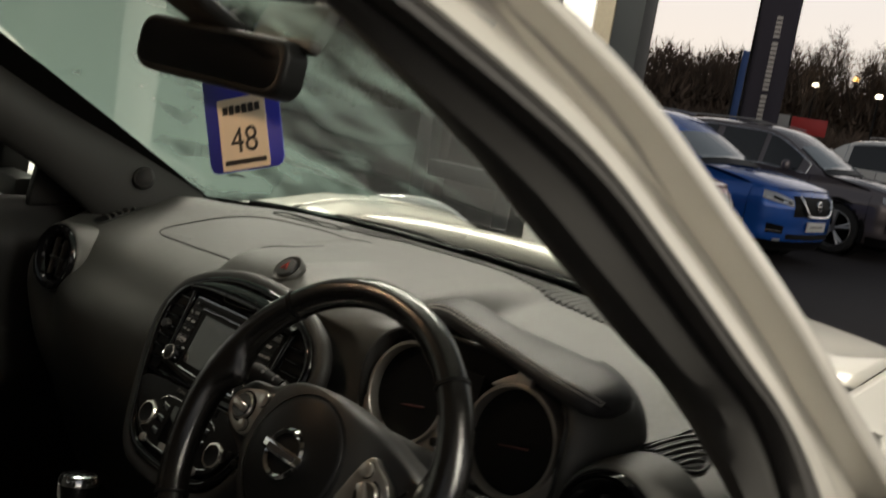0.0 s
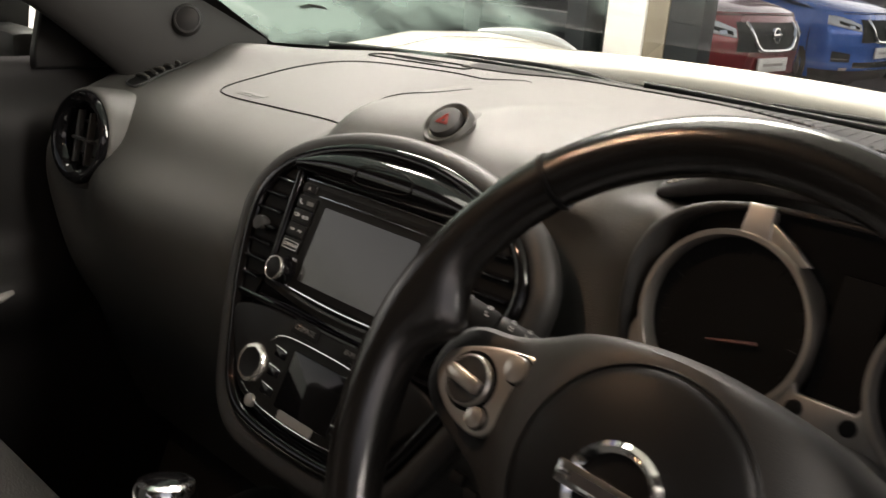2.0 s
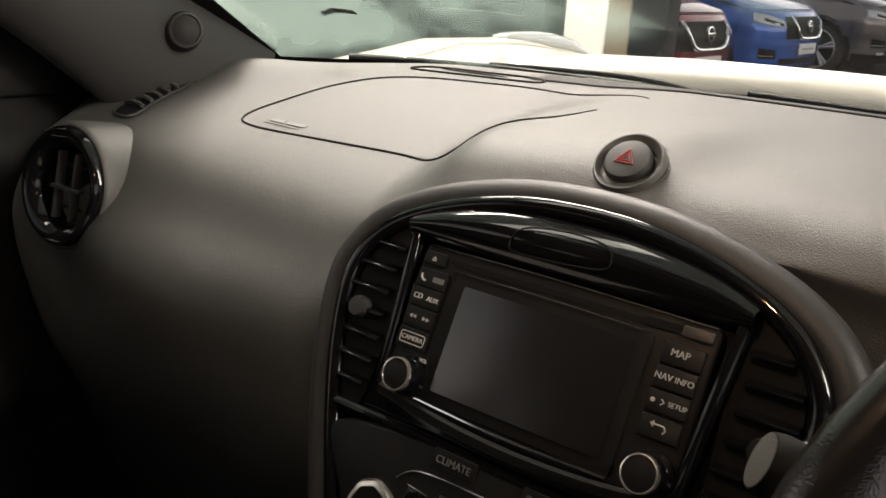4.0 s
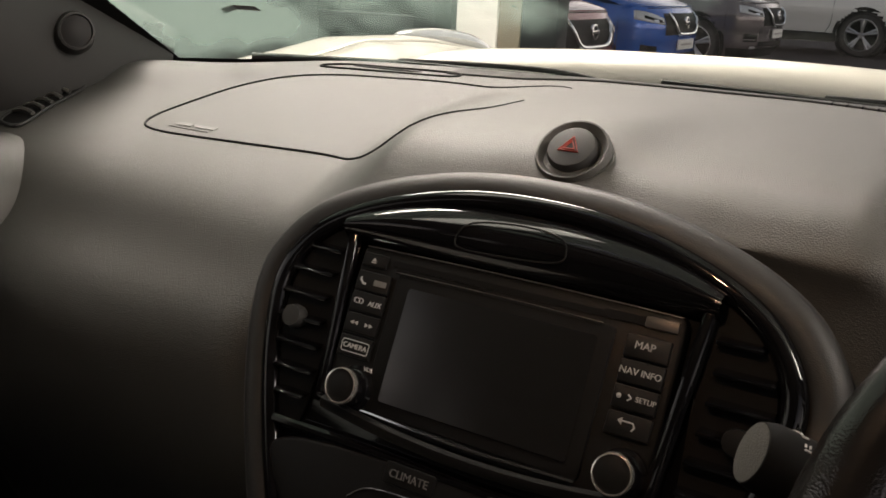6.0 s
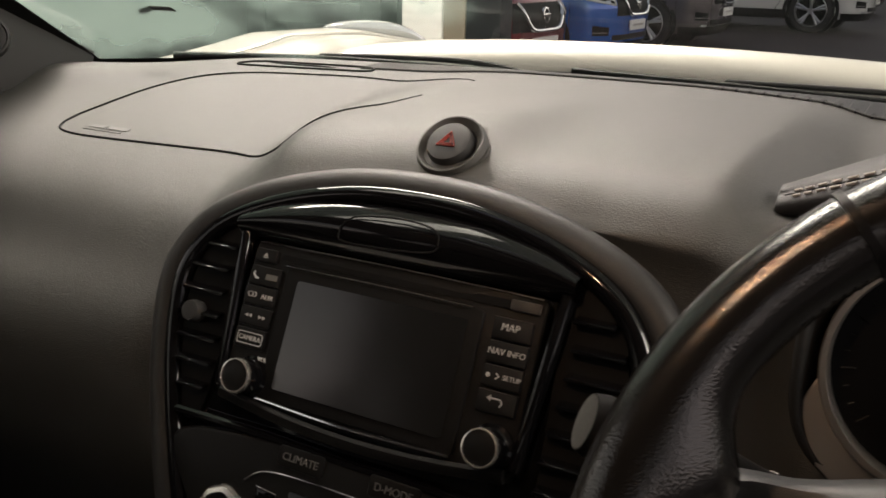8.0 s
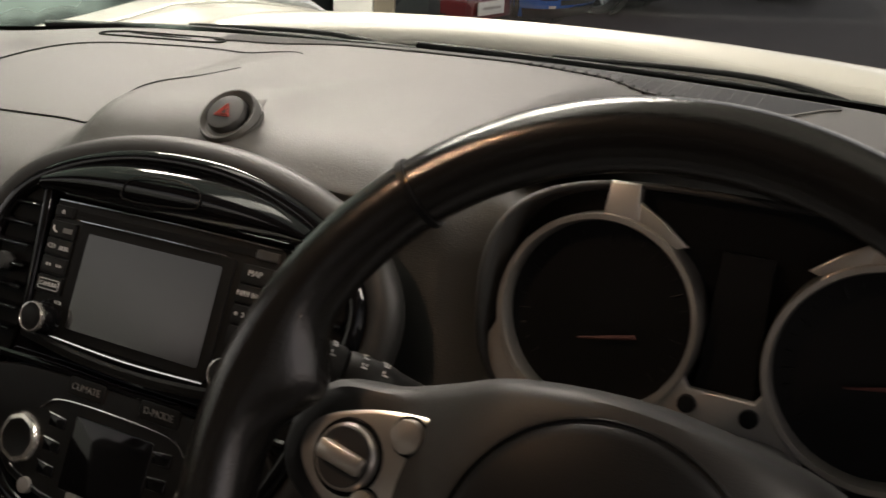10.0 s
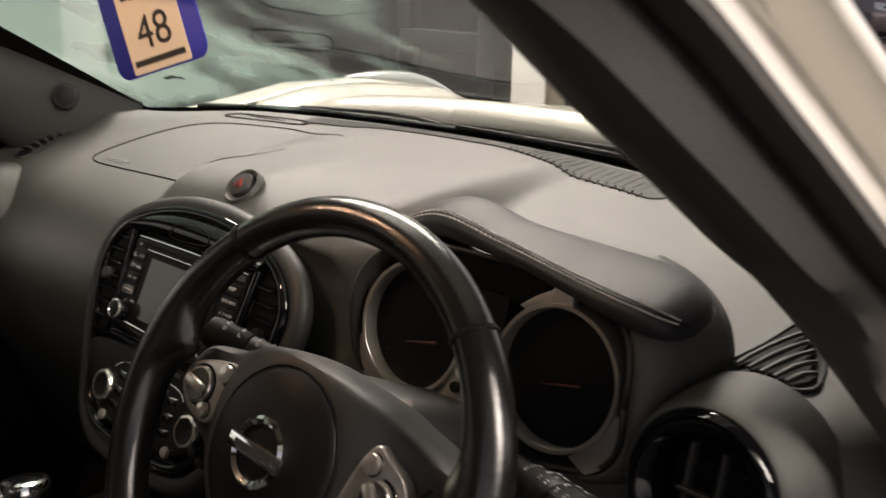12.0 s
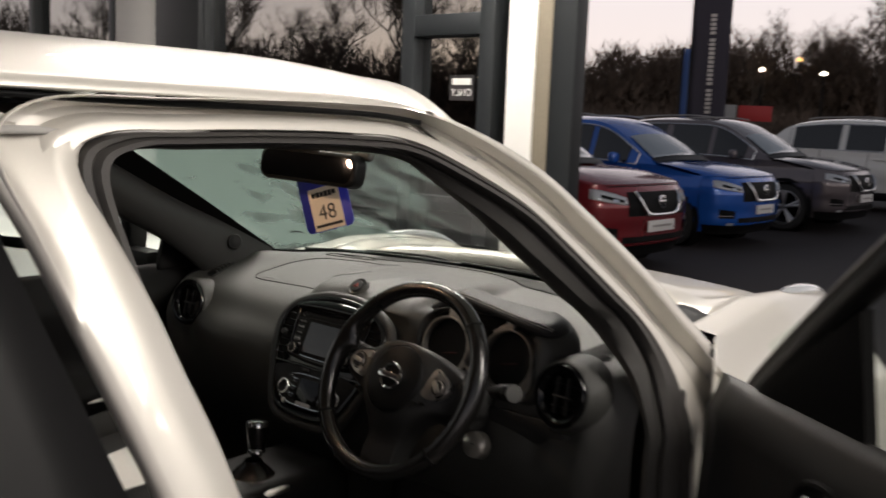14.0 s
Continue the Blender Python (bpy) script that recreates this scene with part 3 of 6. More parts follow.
# floor, firewall, sill: they close the cabin
bm = bmesh.new()
box(bm, pose(0, -0.4, 0.32), 1.56, 2.9, 0.04)
part("cabin_floor", bm, CARPET, car, smooth=False)
bm = bmesh.new()
box(bm, pose(0, 0.62, 0.70), 1.50, 0.04, 0.78)
part("firewall", bm, CARPET, car, smooth=False)
part("footwell_trim", box(bmesh.new(), pose(-0.42, 0.44, 0.56, -18, 0, 0), 0.62, 0.03, 0.50, 0.01), CARPET, car, "black footwell carpet")
bm = bmesh.new()
box(bm, pose(0.80, -0.2, 0.38), 0.12, 1.3, 0.14, 0.03)
part("door_sill", bm, PAINT, car)


# ---- dashboard ----
STACK = frame_of((0, 0.19, 1.05), (0, 0.433, 0.901), (0, -0.901, 0.433))


def arch_v(x):
    """The console's top edge, along the console's own plane."""
    return 0.084 * max(0.0, 1 - abs(x / 0.172) ** 2.6) ** (1 / 1.9)


def dash_profile(x):
    """Points of the dashboard's section at x, from the windscreen back and down."""
    a = abs(x)
    front_y = 0.700 - 0.45 * x * x
    mid = 1 - (sstep(0.12, 0.235, a) if x < 0 else sstep(0.17, 0.225, a))
    cowl = sstep(0.19, 0.24, x) * (1 - sstep(0.53, 0.58, x))
    end = sstep(0.40, 0.60, a)
    zt = 1.153 - 0.012 * end
    brow_y = mixf(mixf(0.285, 0.265, end), 0.242, mid)
    low_z = mixf(mixf(1.082, 1.088, end), 1.134 - 0.016 * (min(a, 0.16) / 0.15) ** 2, mid)
    brow_z = low_z if x < 0 else max(low_z, mixf(low_z, 1.126, 1 - sstep(0.30, 0.42, a)))
    brow_y += 0.06 * sstep(0.64, 0.73, a) + 0.010 * mid
    brow_z -= 0.003 * mid
    top_y = mixf(0.40, 0.31, mid)
    top_z = mixf(1.118, 1.150, mid) + 0.010 * math.exp(-(x / (0.075 if x < 0 else 0.030)) ** 2)
    dent = 0.022 * math.exp(-((a - 0.58) / 0.055) ** 2)
    lobe = math.exp(-((a - 0.42) / 0.10) ** 2)
    pts = [(front_y, zt), (mixf(front_y, top_y, 0.5), mixf(1.142, 1.158, mid)), (top_y, top_z), (brow_y, brow_z),
           (brow_y - mixf(0.050 if x < 0 else 0.040, 0.002, mid) + dent + 0.012 * cowl, low_z - mixf(0.043, 0.026, mid)),
           (mixf(0.192 if x < 0 else 0.205, 0.23, mid) + 0.034 * cowl - 0.012 * lobe + dent + 0.06 * sstep(0.64, 0.73, a), 0.98), (mixf(0.215, 0.20, mid) + 0.05 * sstep(0.62, 0.72, a), 0.86), (0.30, 0.70), (0.36, 0.56)]
    return [Vector((x, y, z)) for y, z in pts]


PROFILE_N = 56


def dash_pt(u, v):
    x = mixf(-0.72, 0.72, u)
    p = spline(dash_profile(x), PROFILE_N)
    return p[int(round(v * PROFILE_N))]


def dash_top_z(x, y):
    p = spline(dash_profile(x), 160)
    for a, b in zip(p, p[1:]):
        if (a.y - y) * (b.y - y) <= 0 and a.y != b.y:
            return mixf(a.z, b.z, (y - a.y) / (b.y - a.y))
    return 1.15


dash = part("dashboard", sheet(bmesh.new(), dash_pt, 150, PROFILE_N), DASH, car, "dark grey soft plastic dashboard")


def on_dash(xy, lift=0.0):
    return [Vector((x, y, dash_top_z(x, y) + lift)) for x, y in xy]


# passenger airbag lid: a fine joint all round
LID = [(-0.114, 0.430), (-0.118, 0.375), (-0.138, 0.347), (-0.167, 0.339), (-0.205, 0.343), (-0.25, 0.349), (-0.32, 0.346), (-0.40, 0.342), (-0.445, 0.341), (-0.467, 0.348), (-0.474, 0.368), (-0.470, 0.400), (-0.452, 0.46),
       (-0.425, 0.51), (-0.385, 0.540), (-0.33, 0.558), (-0.27, 0.572), (-0.20, 0.570), (-0.145, 0.556), (-0.122, 0.541)]
lid_line = [(p.x, p.y) for p in spline([(x, y, 0) for x, y in LID], 110)]
part("airbag_joint", tube(bmesh.new(), on_dash(lid_line, 0.0003), [0.0004 + 0.0009 * sstep(0, 18, i) * sstep(110, 92, i) for i in range(111)], 6), DARK, dash, "fine joint of the airbag lid")
bm = bmesh.new()
for dx, w in ((-0.012, 0.020), (0.014, 0.026)):
    q = on_dash([(-0.415 + dx, 0.360)], 0.0006)[0]
    box(bm, Matrix.Translation(q) @ pose(0, 0, 0, 13, 0, 0), w, 0.006, 0.0005)
box(bm, Matrix.Translation(on_dash([(-0.415, 0.353)], 0.0006)[0]) @ pose(0, 0, 0, 13, 0, 0), 0.05, 0.0014, 0.0005)
part("airbag_mark", bm, DIM_PRINT, dash, "illegible moulded lettering", smooth=False)

# little plate with a slot at the glass
PLATE = [(p.x, p.y) for p in spline([(x, y, 0) for x, y in ((-0.43, 0.565), (-0.425, 0.588), (-0.36, 0.607), (-0.295, 0.620), (-0.285, 0.600), (-0.35, 0.583))], 48, closed=True)]
part("plate_joint", tube(bmesh.new(), on_dash(PLATE, 0.0006), 0.0014, 6, closed=True), DARK, dash)
part("plate_slot", tube(bmesh.new(), on_dash([(-0.405, 0.588), (-0.385, 0.592), (-0.35, 0.598), (-0.325, 0.602)], 0.0008), [0.0008, 0.0022, 0.0022, 0.0008], 8, flat=0.5), DARK, dash)

# defroster: a dark trough with slats along the windscreen
def trough(u, wide):
    x = mixf(-0.300, 0.390, u)
    yf = 0.700 - 0.45 * x * x - 0.007
    w = (0.040 - 0.012 * sstep(0.1, 0.5, u) + 0.040 * sstep(0.5, 0.78, u)) * (1 - 0.85 * sstep(0.93, 1.0, u))
    return x, mixf(yf, yf - w, wide)


bm = sheet(bmesh.new(), lambda u, v: on_dash([trough(u, v)], 0.0012)[0], 70, 3)
defrost = part("defroster_vent", bm, BLACK, dash, "long dark defroster vent under the windscreen")
part("lip", tube(bmesh.new(), on_dash([trough(k / 60, 1.0) for k in range(61)], 0.0012), 0.0011, 6), DASH, defrost)
for k in range(19):
    u = (0.075 + 0.0137 * k + 0.300) / 0.690
    p, q = on_dash([trough(u, 0.06), trough(u, 0.96)], 0.0012)
    part("rib", tube(bmesh.new(), [p, q], 0.0007, 6), GREY, defrost)
    p, q = on_dash([trough(u + 0.010, 0.92), trough(u + 0.010, 1.06)], 0.0013)
    part("notch", tube(bmesh.new(), [p, q], [0.0022, 0.0012], 6), BLACK, defrost)

# hazard switch: a short pod whose face looks back at the cabin
hz_n = Vector((-0.02, -0.67, 0.74)).normalized()
HZ = frame_of((0, 0.2725, 1.1540), (0, 0.74, 0.67), hz_n) @ Matrix.Scale(0.92, 4)
cone = spline([HZ @ Vector((0, 0, -0.006)), HZ @ Vector((0, 0, -0.022)), (0.002, 0.312, 1.1440), (0.004, 0.345, 1.1440), (0.005, 0.375, 1.1430)], 24)
bm = tube(bmesh.new(), cone, [0.0222 * (1 - (k / 24) ** 1.5) + 0.003 for k in range(25)], 32, flat=0.95)
hazard = part("hazard_switch", bm, DASH, dash, "round hazard warning switch with a red triangle on a tapering pod")
bm = bmesh.new()
lathe(bm, HZ, [(0.0262, -0.012), (0.0256, -0.002), (0.0246, 0.0004), (0.0234, 0.0004), (0.0210, -0.0022), (0.0188, -0.0042), (0.0184, -0.010), (0.0, -0.010)], 48)
part("bezel", bm, DASH, hazard)
bm = bmesh.new()
lathe(bm, HZ, [(0.0172, -0.012), (0.0172, 0.0), (0.0160, 0.0028), (0.012, 0.0036), (0.0, 0.0038)], 40)
part("button", bm, GREY, hazard)
for r in (0.0080, 0.0046):
    tri = [HZ @ Vector((r * math.sin(2 * math.pi * k / 3), r * math.cos(2 * math.pi * k / 3) - 0.001, 0.0042)) for k in range(3)]
    part("triangle", tube(bmesh.new(), tri, 0.0007, 6, closed=True, up=hz_n), RED, hazard, "red triangle mark")


def round_vent(x, z):
    """An end vent: a pod of the dashboard, a gloss ring, blades and a tab."""
    m = frame_of((x, 0.207, z), (0, 0.20, 0.98), (0.10 * (1 if x < 0 else -1), -0.98, 0.20))
    bm = bmesh.new()
    skirt = [(0.079, -0.064), (0.0735, -0.034), (0.0690, -0.016), (0.0648, -0.005)] if x > 0 else [(0.0665, -0.055), (0.0655, -0.024), (0.0645, -0.010), (0.0632, -0.003)]
    lathe(bm, m, skirt + [(0.0620, 0.0), (0.0600, 0.0012), (0.0580, 0.0)], 56)
    pod = part("end_vent", bm, DASH, car, "round end air vent with a gloss black ring")
    bm = bmesh.new()
    lathe(bm, m, [(0.0588, -0.002), (0.0578, 0.0055), (0.0545, 0.0088), (0.0490, 0.0080), (0.0425, 0.0030), (0.0385, -0.005), (0.0370, -0.016), (0.0368, -0.026)], 56)
    part("ring", bm, PIANO, pod)
    bm = bmesh.new()
    lathe(bm, m, [(0.0375, -0.0245), (0.0, -0.0245)], 40)
    part("back", bm, DARK, pod)
    for off in (-0.0125, 0.0125):
        bm = bmesh.new()
        box(bm, m @ Matrix.Translation((off, 0, -0.004)), 0.0036, 0.066, 0.010, 0.0014)
        part("blade", bm, GREY, pod)
    bm = bmesh.new()
    box(bm, m @ Matrix.Translation((0.004, -0.002, -0.001)), 0.044, 0.0038, 0.008, 0.0014)
    part("tab", bm, GREY, pod)
    for k in (-0.022, 0.019):
        bm = bmesh.new()
        box(bm, m @ Matrix.Translation((0, k, -0.014)), 0.058, 0.0030, 0.006, 0.0012)
        part("blade", bm, BLACK, pod)
    return pod


round_vent(-0.562, 1.038)
round_vent(0.600, 1.047)

# demister grilles by the pillars
for s in (1, -1):
    edge = ((0.566, 0.302), (0.578, 0.350), (0.592, 0.402), (0.612, 0.384), (0.628, 0.342), (0.633, 0.308), (0.604, 0.298)) if s > 0 else \
           ((0.572, 0.292), (0.592, 0.335), (0.612, 0.385), (0.622, 0.402), (0.632, 0.385), (0.625, 0.340), (0.610, 0.298), (0.590, 0.286))
    tri = [(x, y, dash_top_z(x, y) - 0.002) for x, y in edge]
    loop = [Vector((s * p.x, p.y, p.z + 0.004)) for p in spline(tri, 48, closed=True)]
    bm = bmesh.new()
    bm.faces.new([bm.verts.new(p) for p in loop])
    grille = part("demister_grille", bm, DARK, dash, "small side demister grille", smooth=False)
    part("rim", tube(bmesh.new(), loop, 0.0016, 6, closed=True), GREY, grille)
    for k in range(5):
        f = (k + 0.5) / 5
        if s > 0:
            (x0, y0), (x1, y1) = (mixf(0.568, 0.626, f * 0.9), mixf(0.308, 0.305, f)), (mixf(0.600, 0.632, f), mixf(0.392, 0.318, f))
        else:
            (x0, y0), (x1, y1) = (-mixf(0.580, 0.616, f), mixf(0.304, 0.385, f)), (-mixf(0.612, 0.630, f), mixf(0.304, 0.380, f))
        path = [Vector((mixf(x0, x1, g), mixf(y0, y1, g), dash_top_z(abs(mixf(x0, x1, g)), mixf(y0, y1, g)) + 0.004 + 0.003 * math.sin(math.pi * g))) for g in (0.0, 0.25, 0.5, 0.75, 1.0)]
        part("slat", tube(bmesh.new(), path, 0.0019 if s > 0 else 0.0024, 6), DASH, grille)

# ---- centre console ----
def stack_outline(n=90, grow=0.0):
    half = [(0.0, 0.0855), (0.05, 0.082), (0.10, 0.069), (0.138, 0.050), (0.158, 0.026), (0.1635, 0.0), (0.156, -0.04), (0.142, -0.080), (0.124, -0.120), (0.105, -0.155), (0.082, -0.174), (0.05, -0.181), (0.0, -0.183)]
    pts = [(x * (1 + grow), y * (1 + grow)) for x, y in half] + [(-x * (1 + grow), y * (1 + grow)) for x, y in half[-2:0:-1]]
    return [(p.x, p.y) for p in spline([(x, y, 0) for x, y in pts], n, closed=True)]


def st(x, v, out=0.0):
    return STACK @ Matrix.Translation((x, v, out))


bm = plate(bmesh.new(), STACK @ Matrix.Translation((0, 0, -0.03)), stack_outline(), 0.026, 0.004)
console = part("centre_console", bm, PIANO, car, "gloss black centre console with display and air vents")
bm = tube(bmesh.new(), [STACK @ Vector((x, v, -0.002)) for x, v in stack_outline(120, -0.012)], 0.0068, 10, closed=True, up=(0, -0.9, 0.43))
part("rim", bm, PIANO, console)
bm = tube(bmesh.new(), [STACK @ Vector((x, v, -0.012)) for x, v in stack_outline(120, 0.075)], 0.0125, 12, closed=True, up=(0, -0.9, 0.43))
part("surround", bm, GREY, console, "matt grey surround of the console")
# the gloss arch over the radio, domed, with its oval lid
def arch_pt(u, v):
    x = mixf(-0.118, 0.118, u)
    top = arch_v(x * 1.02) - 0.006
    w = mixf(0.043, max(0.045, top), v)
    return STACK @ Vector((x, w, 0.002 + 0.010 * math.sin(math.pi * v) ** 0.8))
part("arch", sheet(bmesh.new(), arch_pt, 40, 10), PIANO, console)
OVAL = [(-0.038, 0.055), (-0.030, 0.066), (0.0, 0.070), (0.024, 0.068), (0.031, 0.061), (0.024, 0.053), (-0.028, 0.050)]
part("lid_joint", tube(bmesh.new(), [STACK @ Vector((p.x, p.y, 0.0125)) for p in spline([(x, y, 0) for x, y in OVAL], 60, closed=True)], 0.0006, 6, closed=True), DARK, console)

for s in (1, -1):
    vo = [(s * 0.112, 0.058), (s * 0.130, 0.052), (s * 0.148, 0.028), (s * 0.154, 0.0), (s * 0.150, -0.035), (s * 0.140, -0.075), (s * 0.120, -0.078), (s * 0.115, -0.03)]
    if s < 0:
        vo = vo[::-1]
    vent = part("console_vent", plate(bmesh.new(), st(0, 0, -0.003), [(p.x, p.y) for p in spline([(x, y, 0) for x, y in vo], 48, closed=True)], 0.0015), DARK, console, "louvred console air vent")
    for k, (cx, wid) in enumerate(((0.1305, 0.024), (0.136, 0.031), (0.1375, 0.034), (0.1365, 0.034), (0.133, 0.032), (0.1305, 0.029), (0.128, 0.022))):
        v = 0.034 - 0.0156 * k
        bm = bmesh.new()
        box(bm, st(s * cx, v, 0.0015) @ pose(0, 0, 0, 25, 0, 0), wid, 0.0022, 0.009, 0.0008)
        part("slat", bm, PIANO, vent)
    bm = bmesh.new()
    lathe(bm, st(s * 0.140, -0.0135, 0.004), [(0.0, 0.006), (0.0066, 0.0052), (0.0076, 0.0), (0.007, -0.004)], 20)
    part("thumb_tab", bm, GREY if s < 0 else BLACK, vent)
    bm = bmesh.new()
    box(bm, st(s * 0.1085, -0.004, 0.003) @ pose(0, 0, 0, 0, 0, s * -5), 0.0075, 0.104, 0.009, 0.003, 3)
    part("side_bar", bm, PIANO, console, "gloss black bar beside the radio")

# radio with its display
radio = part("radio", plate(bmesh.new(), st(0, 0, -0.004), round_rect(0.206, 0.104, 0.006, cy=-0.010), 0.008, 0.002), BLACK, console, "radio unit with a dark display and labelled keys")
bm = plate(bmesh.new(), st(0, 0, 0.0035), round_rect(0.140, 0.084, 0.003, cx=-0.003, cy=-0.014), 0.0025, 0.001)
part("bezel", bm, DARK, radio)
bm = plate(bmesh.new(), st(0, 0, 0.0061), round_rect(0.121, 0.069, 0.002, cx=-0.002, cy=-0.0135), 0.0008)
part("display", bm, SCREEN, radio, "switched-off grey display")
bm = plate(bmesh.new(), st(0, 0, 0.0042), round_rect(0.150, 0.0035, 0.0015, cx=-0.005, cy=0.0335), 0.0006)
part("disc_slot", bm, DARK, radio)
bm = plate(bmesh.new(), st(0, 0, 0.0042), round_rect(0.036, 0.0045, 0.0015, cx=0.076, cy=0.0345), 0.001)
part("card_slot", bm, DARK, radio)
part("slot_cover", plate(bmesh.new(), st(0, 0, 0.0045), round_rect(0.018, 0.0062, 0.001, cx=0.0905, cy=0.0345), 0.0016, 0.0005), DULL_BAR, radio)
for sx, rows_ in ((-0.0890, (0.0325, 0.0190, 0.0060, -0.0075, -0.0215)), (0.0860, (0.0205, 0.0070, -0.0065, -0.0205))):
    for k, v in enumerate(rows_):
        bm = plate(bmesh.new(), st(0, 0, 0.0035), round_rect(0.0242 if k or sx > 0 else 0.0175, 0.0124 if k or sx > 0 else 0.0085, 0.0010, cx=sx - (0.003 if not k and sx < 0 else 0), cy=v), 0.0028, 0.0008, 2)
        part("key", bm, BLACK, radio)
for words, x, v, size in (("MAP", 0.0848, 0.0212, 0.0058), ("NAV", 0.0795, 0.0072, 0.0052), ("INFO", 0.0917, 0.0072, 0.0048), ("SETUP", 0.0922, -0.0063, 0.0040),
                          ("CD", -0.0950, 0.0062, 0.0050), ("AUX", -0.0830, 0.0058, 0.0046), ("CAMERA", -0.0885, -0.0215, 0.0044), ("VOL", -0.0745, -0.0325, 0.0036)):
    text("key_lettering", words, st(x, v, 0.0066), size, PRINT, radio)
def key_symbol(bm):
    part("key_symbol", bm, PRINT, radio, smooth=False)


def flat(m, corners):
    bm = bmesh.new()
    bm.faces.new([bm.verts.new(m @ Vector(c)) for c in corners])
    return bm


for x, a in ((-0.0955, 0), (-0.0845, 180)):
    for off in (0.0, 0.003):
        key_symbol(flat(st(x + off, -0.0072, 0.0065) @ pose(0, 0, 0, 0, 0, a), ((-0.0014, 0, 0), (0.0014, -0.0014, 0), (0.0014, 0.0014, 0))))
m = st(-0.0920, 0.0325, 0.0065)
key_symbol(flat(m, ((-0.0018, -0.0006, 0), (0.0018, -0.0006, 0), (0, 0.0016, 0))))
key_symbol(box(bmesh.new(), m @ Matrix.Translation((0, -0.0014, 0)), 0.0036, 0.0006, 0.0002))
key_symbol(tube(bmesh.new(), [st(0.0855, -0.0205, 0.0066) @ Vector(c) for c in ((0.003, -0.002, 0), (0.0042, 0.0, 0), (0.003, 0.002, 0), (-0.003, 0.002, 0))], 0.0005, 5))
key_symbol(flat(st(0.0815, -0.0185, 0.0066), ((-0.0015, 0, 0), (0.001, -0.002, 0), (0.001, 0.002, 0))))
key_symbol(lathe(bmesh.new(), st(0.0775, -0.0063, 0.0064), [(0.0014, 0), (0.0, 0.0003)], 10))
key_symbol(tube(bmesh.new(), [st(0.0835, -0.0063, 0.0066) @ Vector(c) for c in ((-0.001, -0.0016, 0), (0.0008, 0.0, 0), (-0.001, 0.0016, 0))], 0.0005, 5))
key_symbol(tube(bmesh.new(), [st(-0.0955, 0.0192, 0.0066) @ Vector(c) for c in ((-0.002, 0.002, 0), (-0.002, 0.0, 0), (0.0, -0.002, 0), (0.002, -0.002, 0))], 0.0007, 5))
part("key_print_bar", box(bmesh.new(), st(-0.0835, 0.0190, 0.0064), 0.009, 0.0036, 0.0003), DIM_PRINT, radio, "illegible worn print", smooth=False)
part("key_frame", tube(bmesh.new(), [st(0, 0, 0.0064) @ Vector((x, y, 0)) for x, y in round_rect(0.0195, 0.0072, 0.0015, cx=-0.0885, cy=-0.0215)], 0.00035, 4, closed=True), PRINT, radio)
for x in (-0.0815, 0.0885):
    bm = bmesh.new()
    lathe(bm, st(x, -0.0450, 0.002), [(0.0140, 0.0), (0.0136, 0.004), (0.0112, 0.005), (0.0107, 0.016), (0.0096, 0.0185)], 36)
    knob = part("radio_knob", bm, PIANO, radio, "black rotary knob with a chrome ring")
    bm = bmesh.new()
    lathe(bm, st(x, -0.0450, 0.002), [(0.0107, 0.0160), (0.0112, 0.0175), (0.0106, 0.0194), (0.0098, 0.0196), (0.0094, 0.0187)], 36)
    part("ring", bm, DIAL_SIL, knob)
    bm = bmesh.new()
    lathe(bm, st(x, -0.0450, 0.002), [(0.0094, 0.0186), (0.006, 0.0196), (0.0, 0.0199)], 30)
    part("cap", bm, BLACK, knob)
# chrome-edged sill beneath the radio
part("sill_strip", tube(bmesh.new(), spline([STACK @ Vector((x, v, 0.006)) for x, v in ((-0.100, -0.058), (-0.05, -0.064), (0.0, -0.066), (0.05, -0.064), (0.1, -0.058))], 24), 0.0034, 8, flat=1.3), BLACK, console)
part("sill_strip", tube(bmesh.new(), spline([STACK @ Vector((x, v, 0.002)) for x, v in ((-0.135, -0.078), (-0.06, -0.077), (0.0, -0.078), (0.06, -0.077), (0.135, -0.078))], 24), 0.0030, 8), PIANO, console)

# climate panel
climate = part("climate_panel", plate(bmesh.new(), st(0, 0, -0.004), [(p.x, p.y) for p in spline([(x, y, 0) for x, y in ((-0.126, -0.088), (0.0, -0.078), (0.126, -0.088), (0.108, -0.130), (0.078, -0.160), (0, -0.168), (-0.078, -0.160), (-0.108, -0.130))], 60, closed=True)], 0.008, 0.003), BLACK, console, "climate panel with dials and a small display")
for words, x in (("CLIMATE", -0.029), ("D-MODE", 0.037)):
    part("key", plate(bmesh.new(), st(0, 0, 0.002), round_rect(0.034, 0.013, 0.002, cx=x, cy=-0.0845), 0.0035, 0.001), BLACK, climate)
    text("key_lettering", words, st(x, -0.0845, 0.0060), 0.0066, DIM_PRINT, climate)
part("display", plate(bmesh.new(), st(0, 0, 0.002), round_rect(0.072, 0.052, 0.003, cx=0.003, cy=-0.129), 0.003, 0.001), PIANO, climate, "blank climate display")
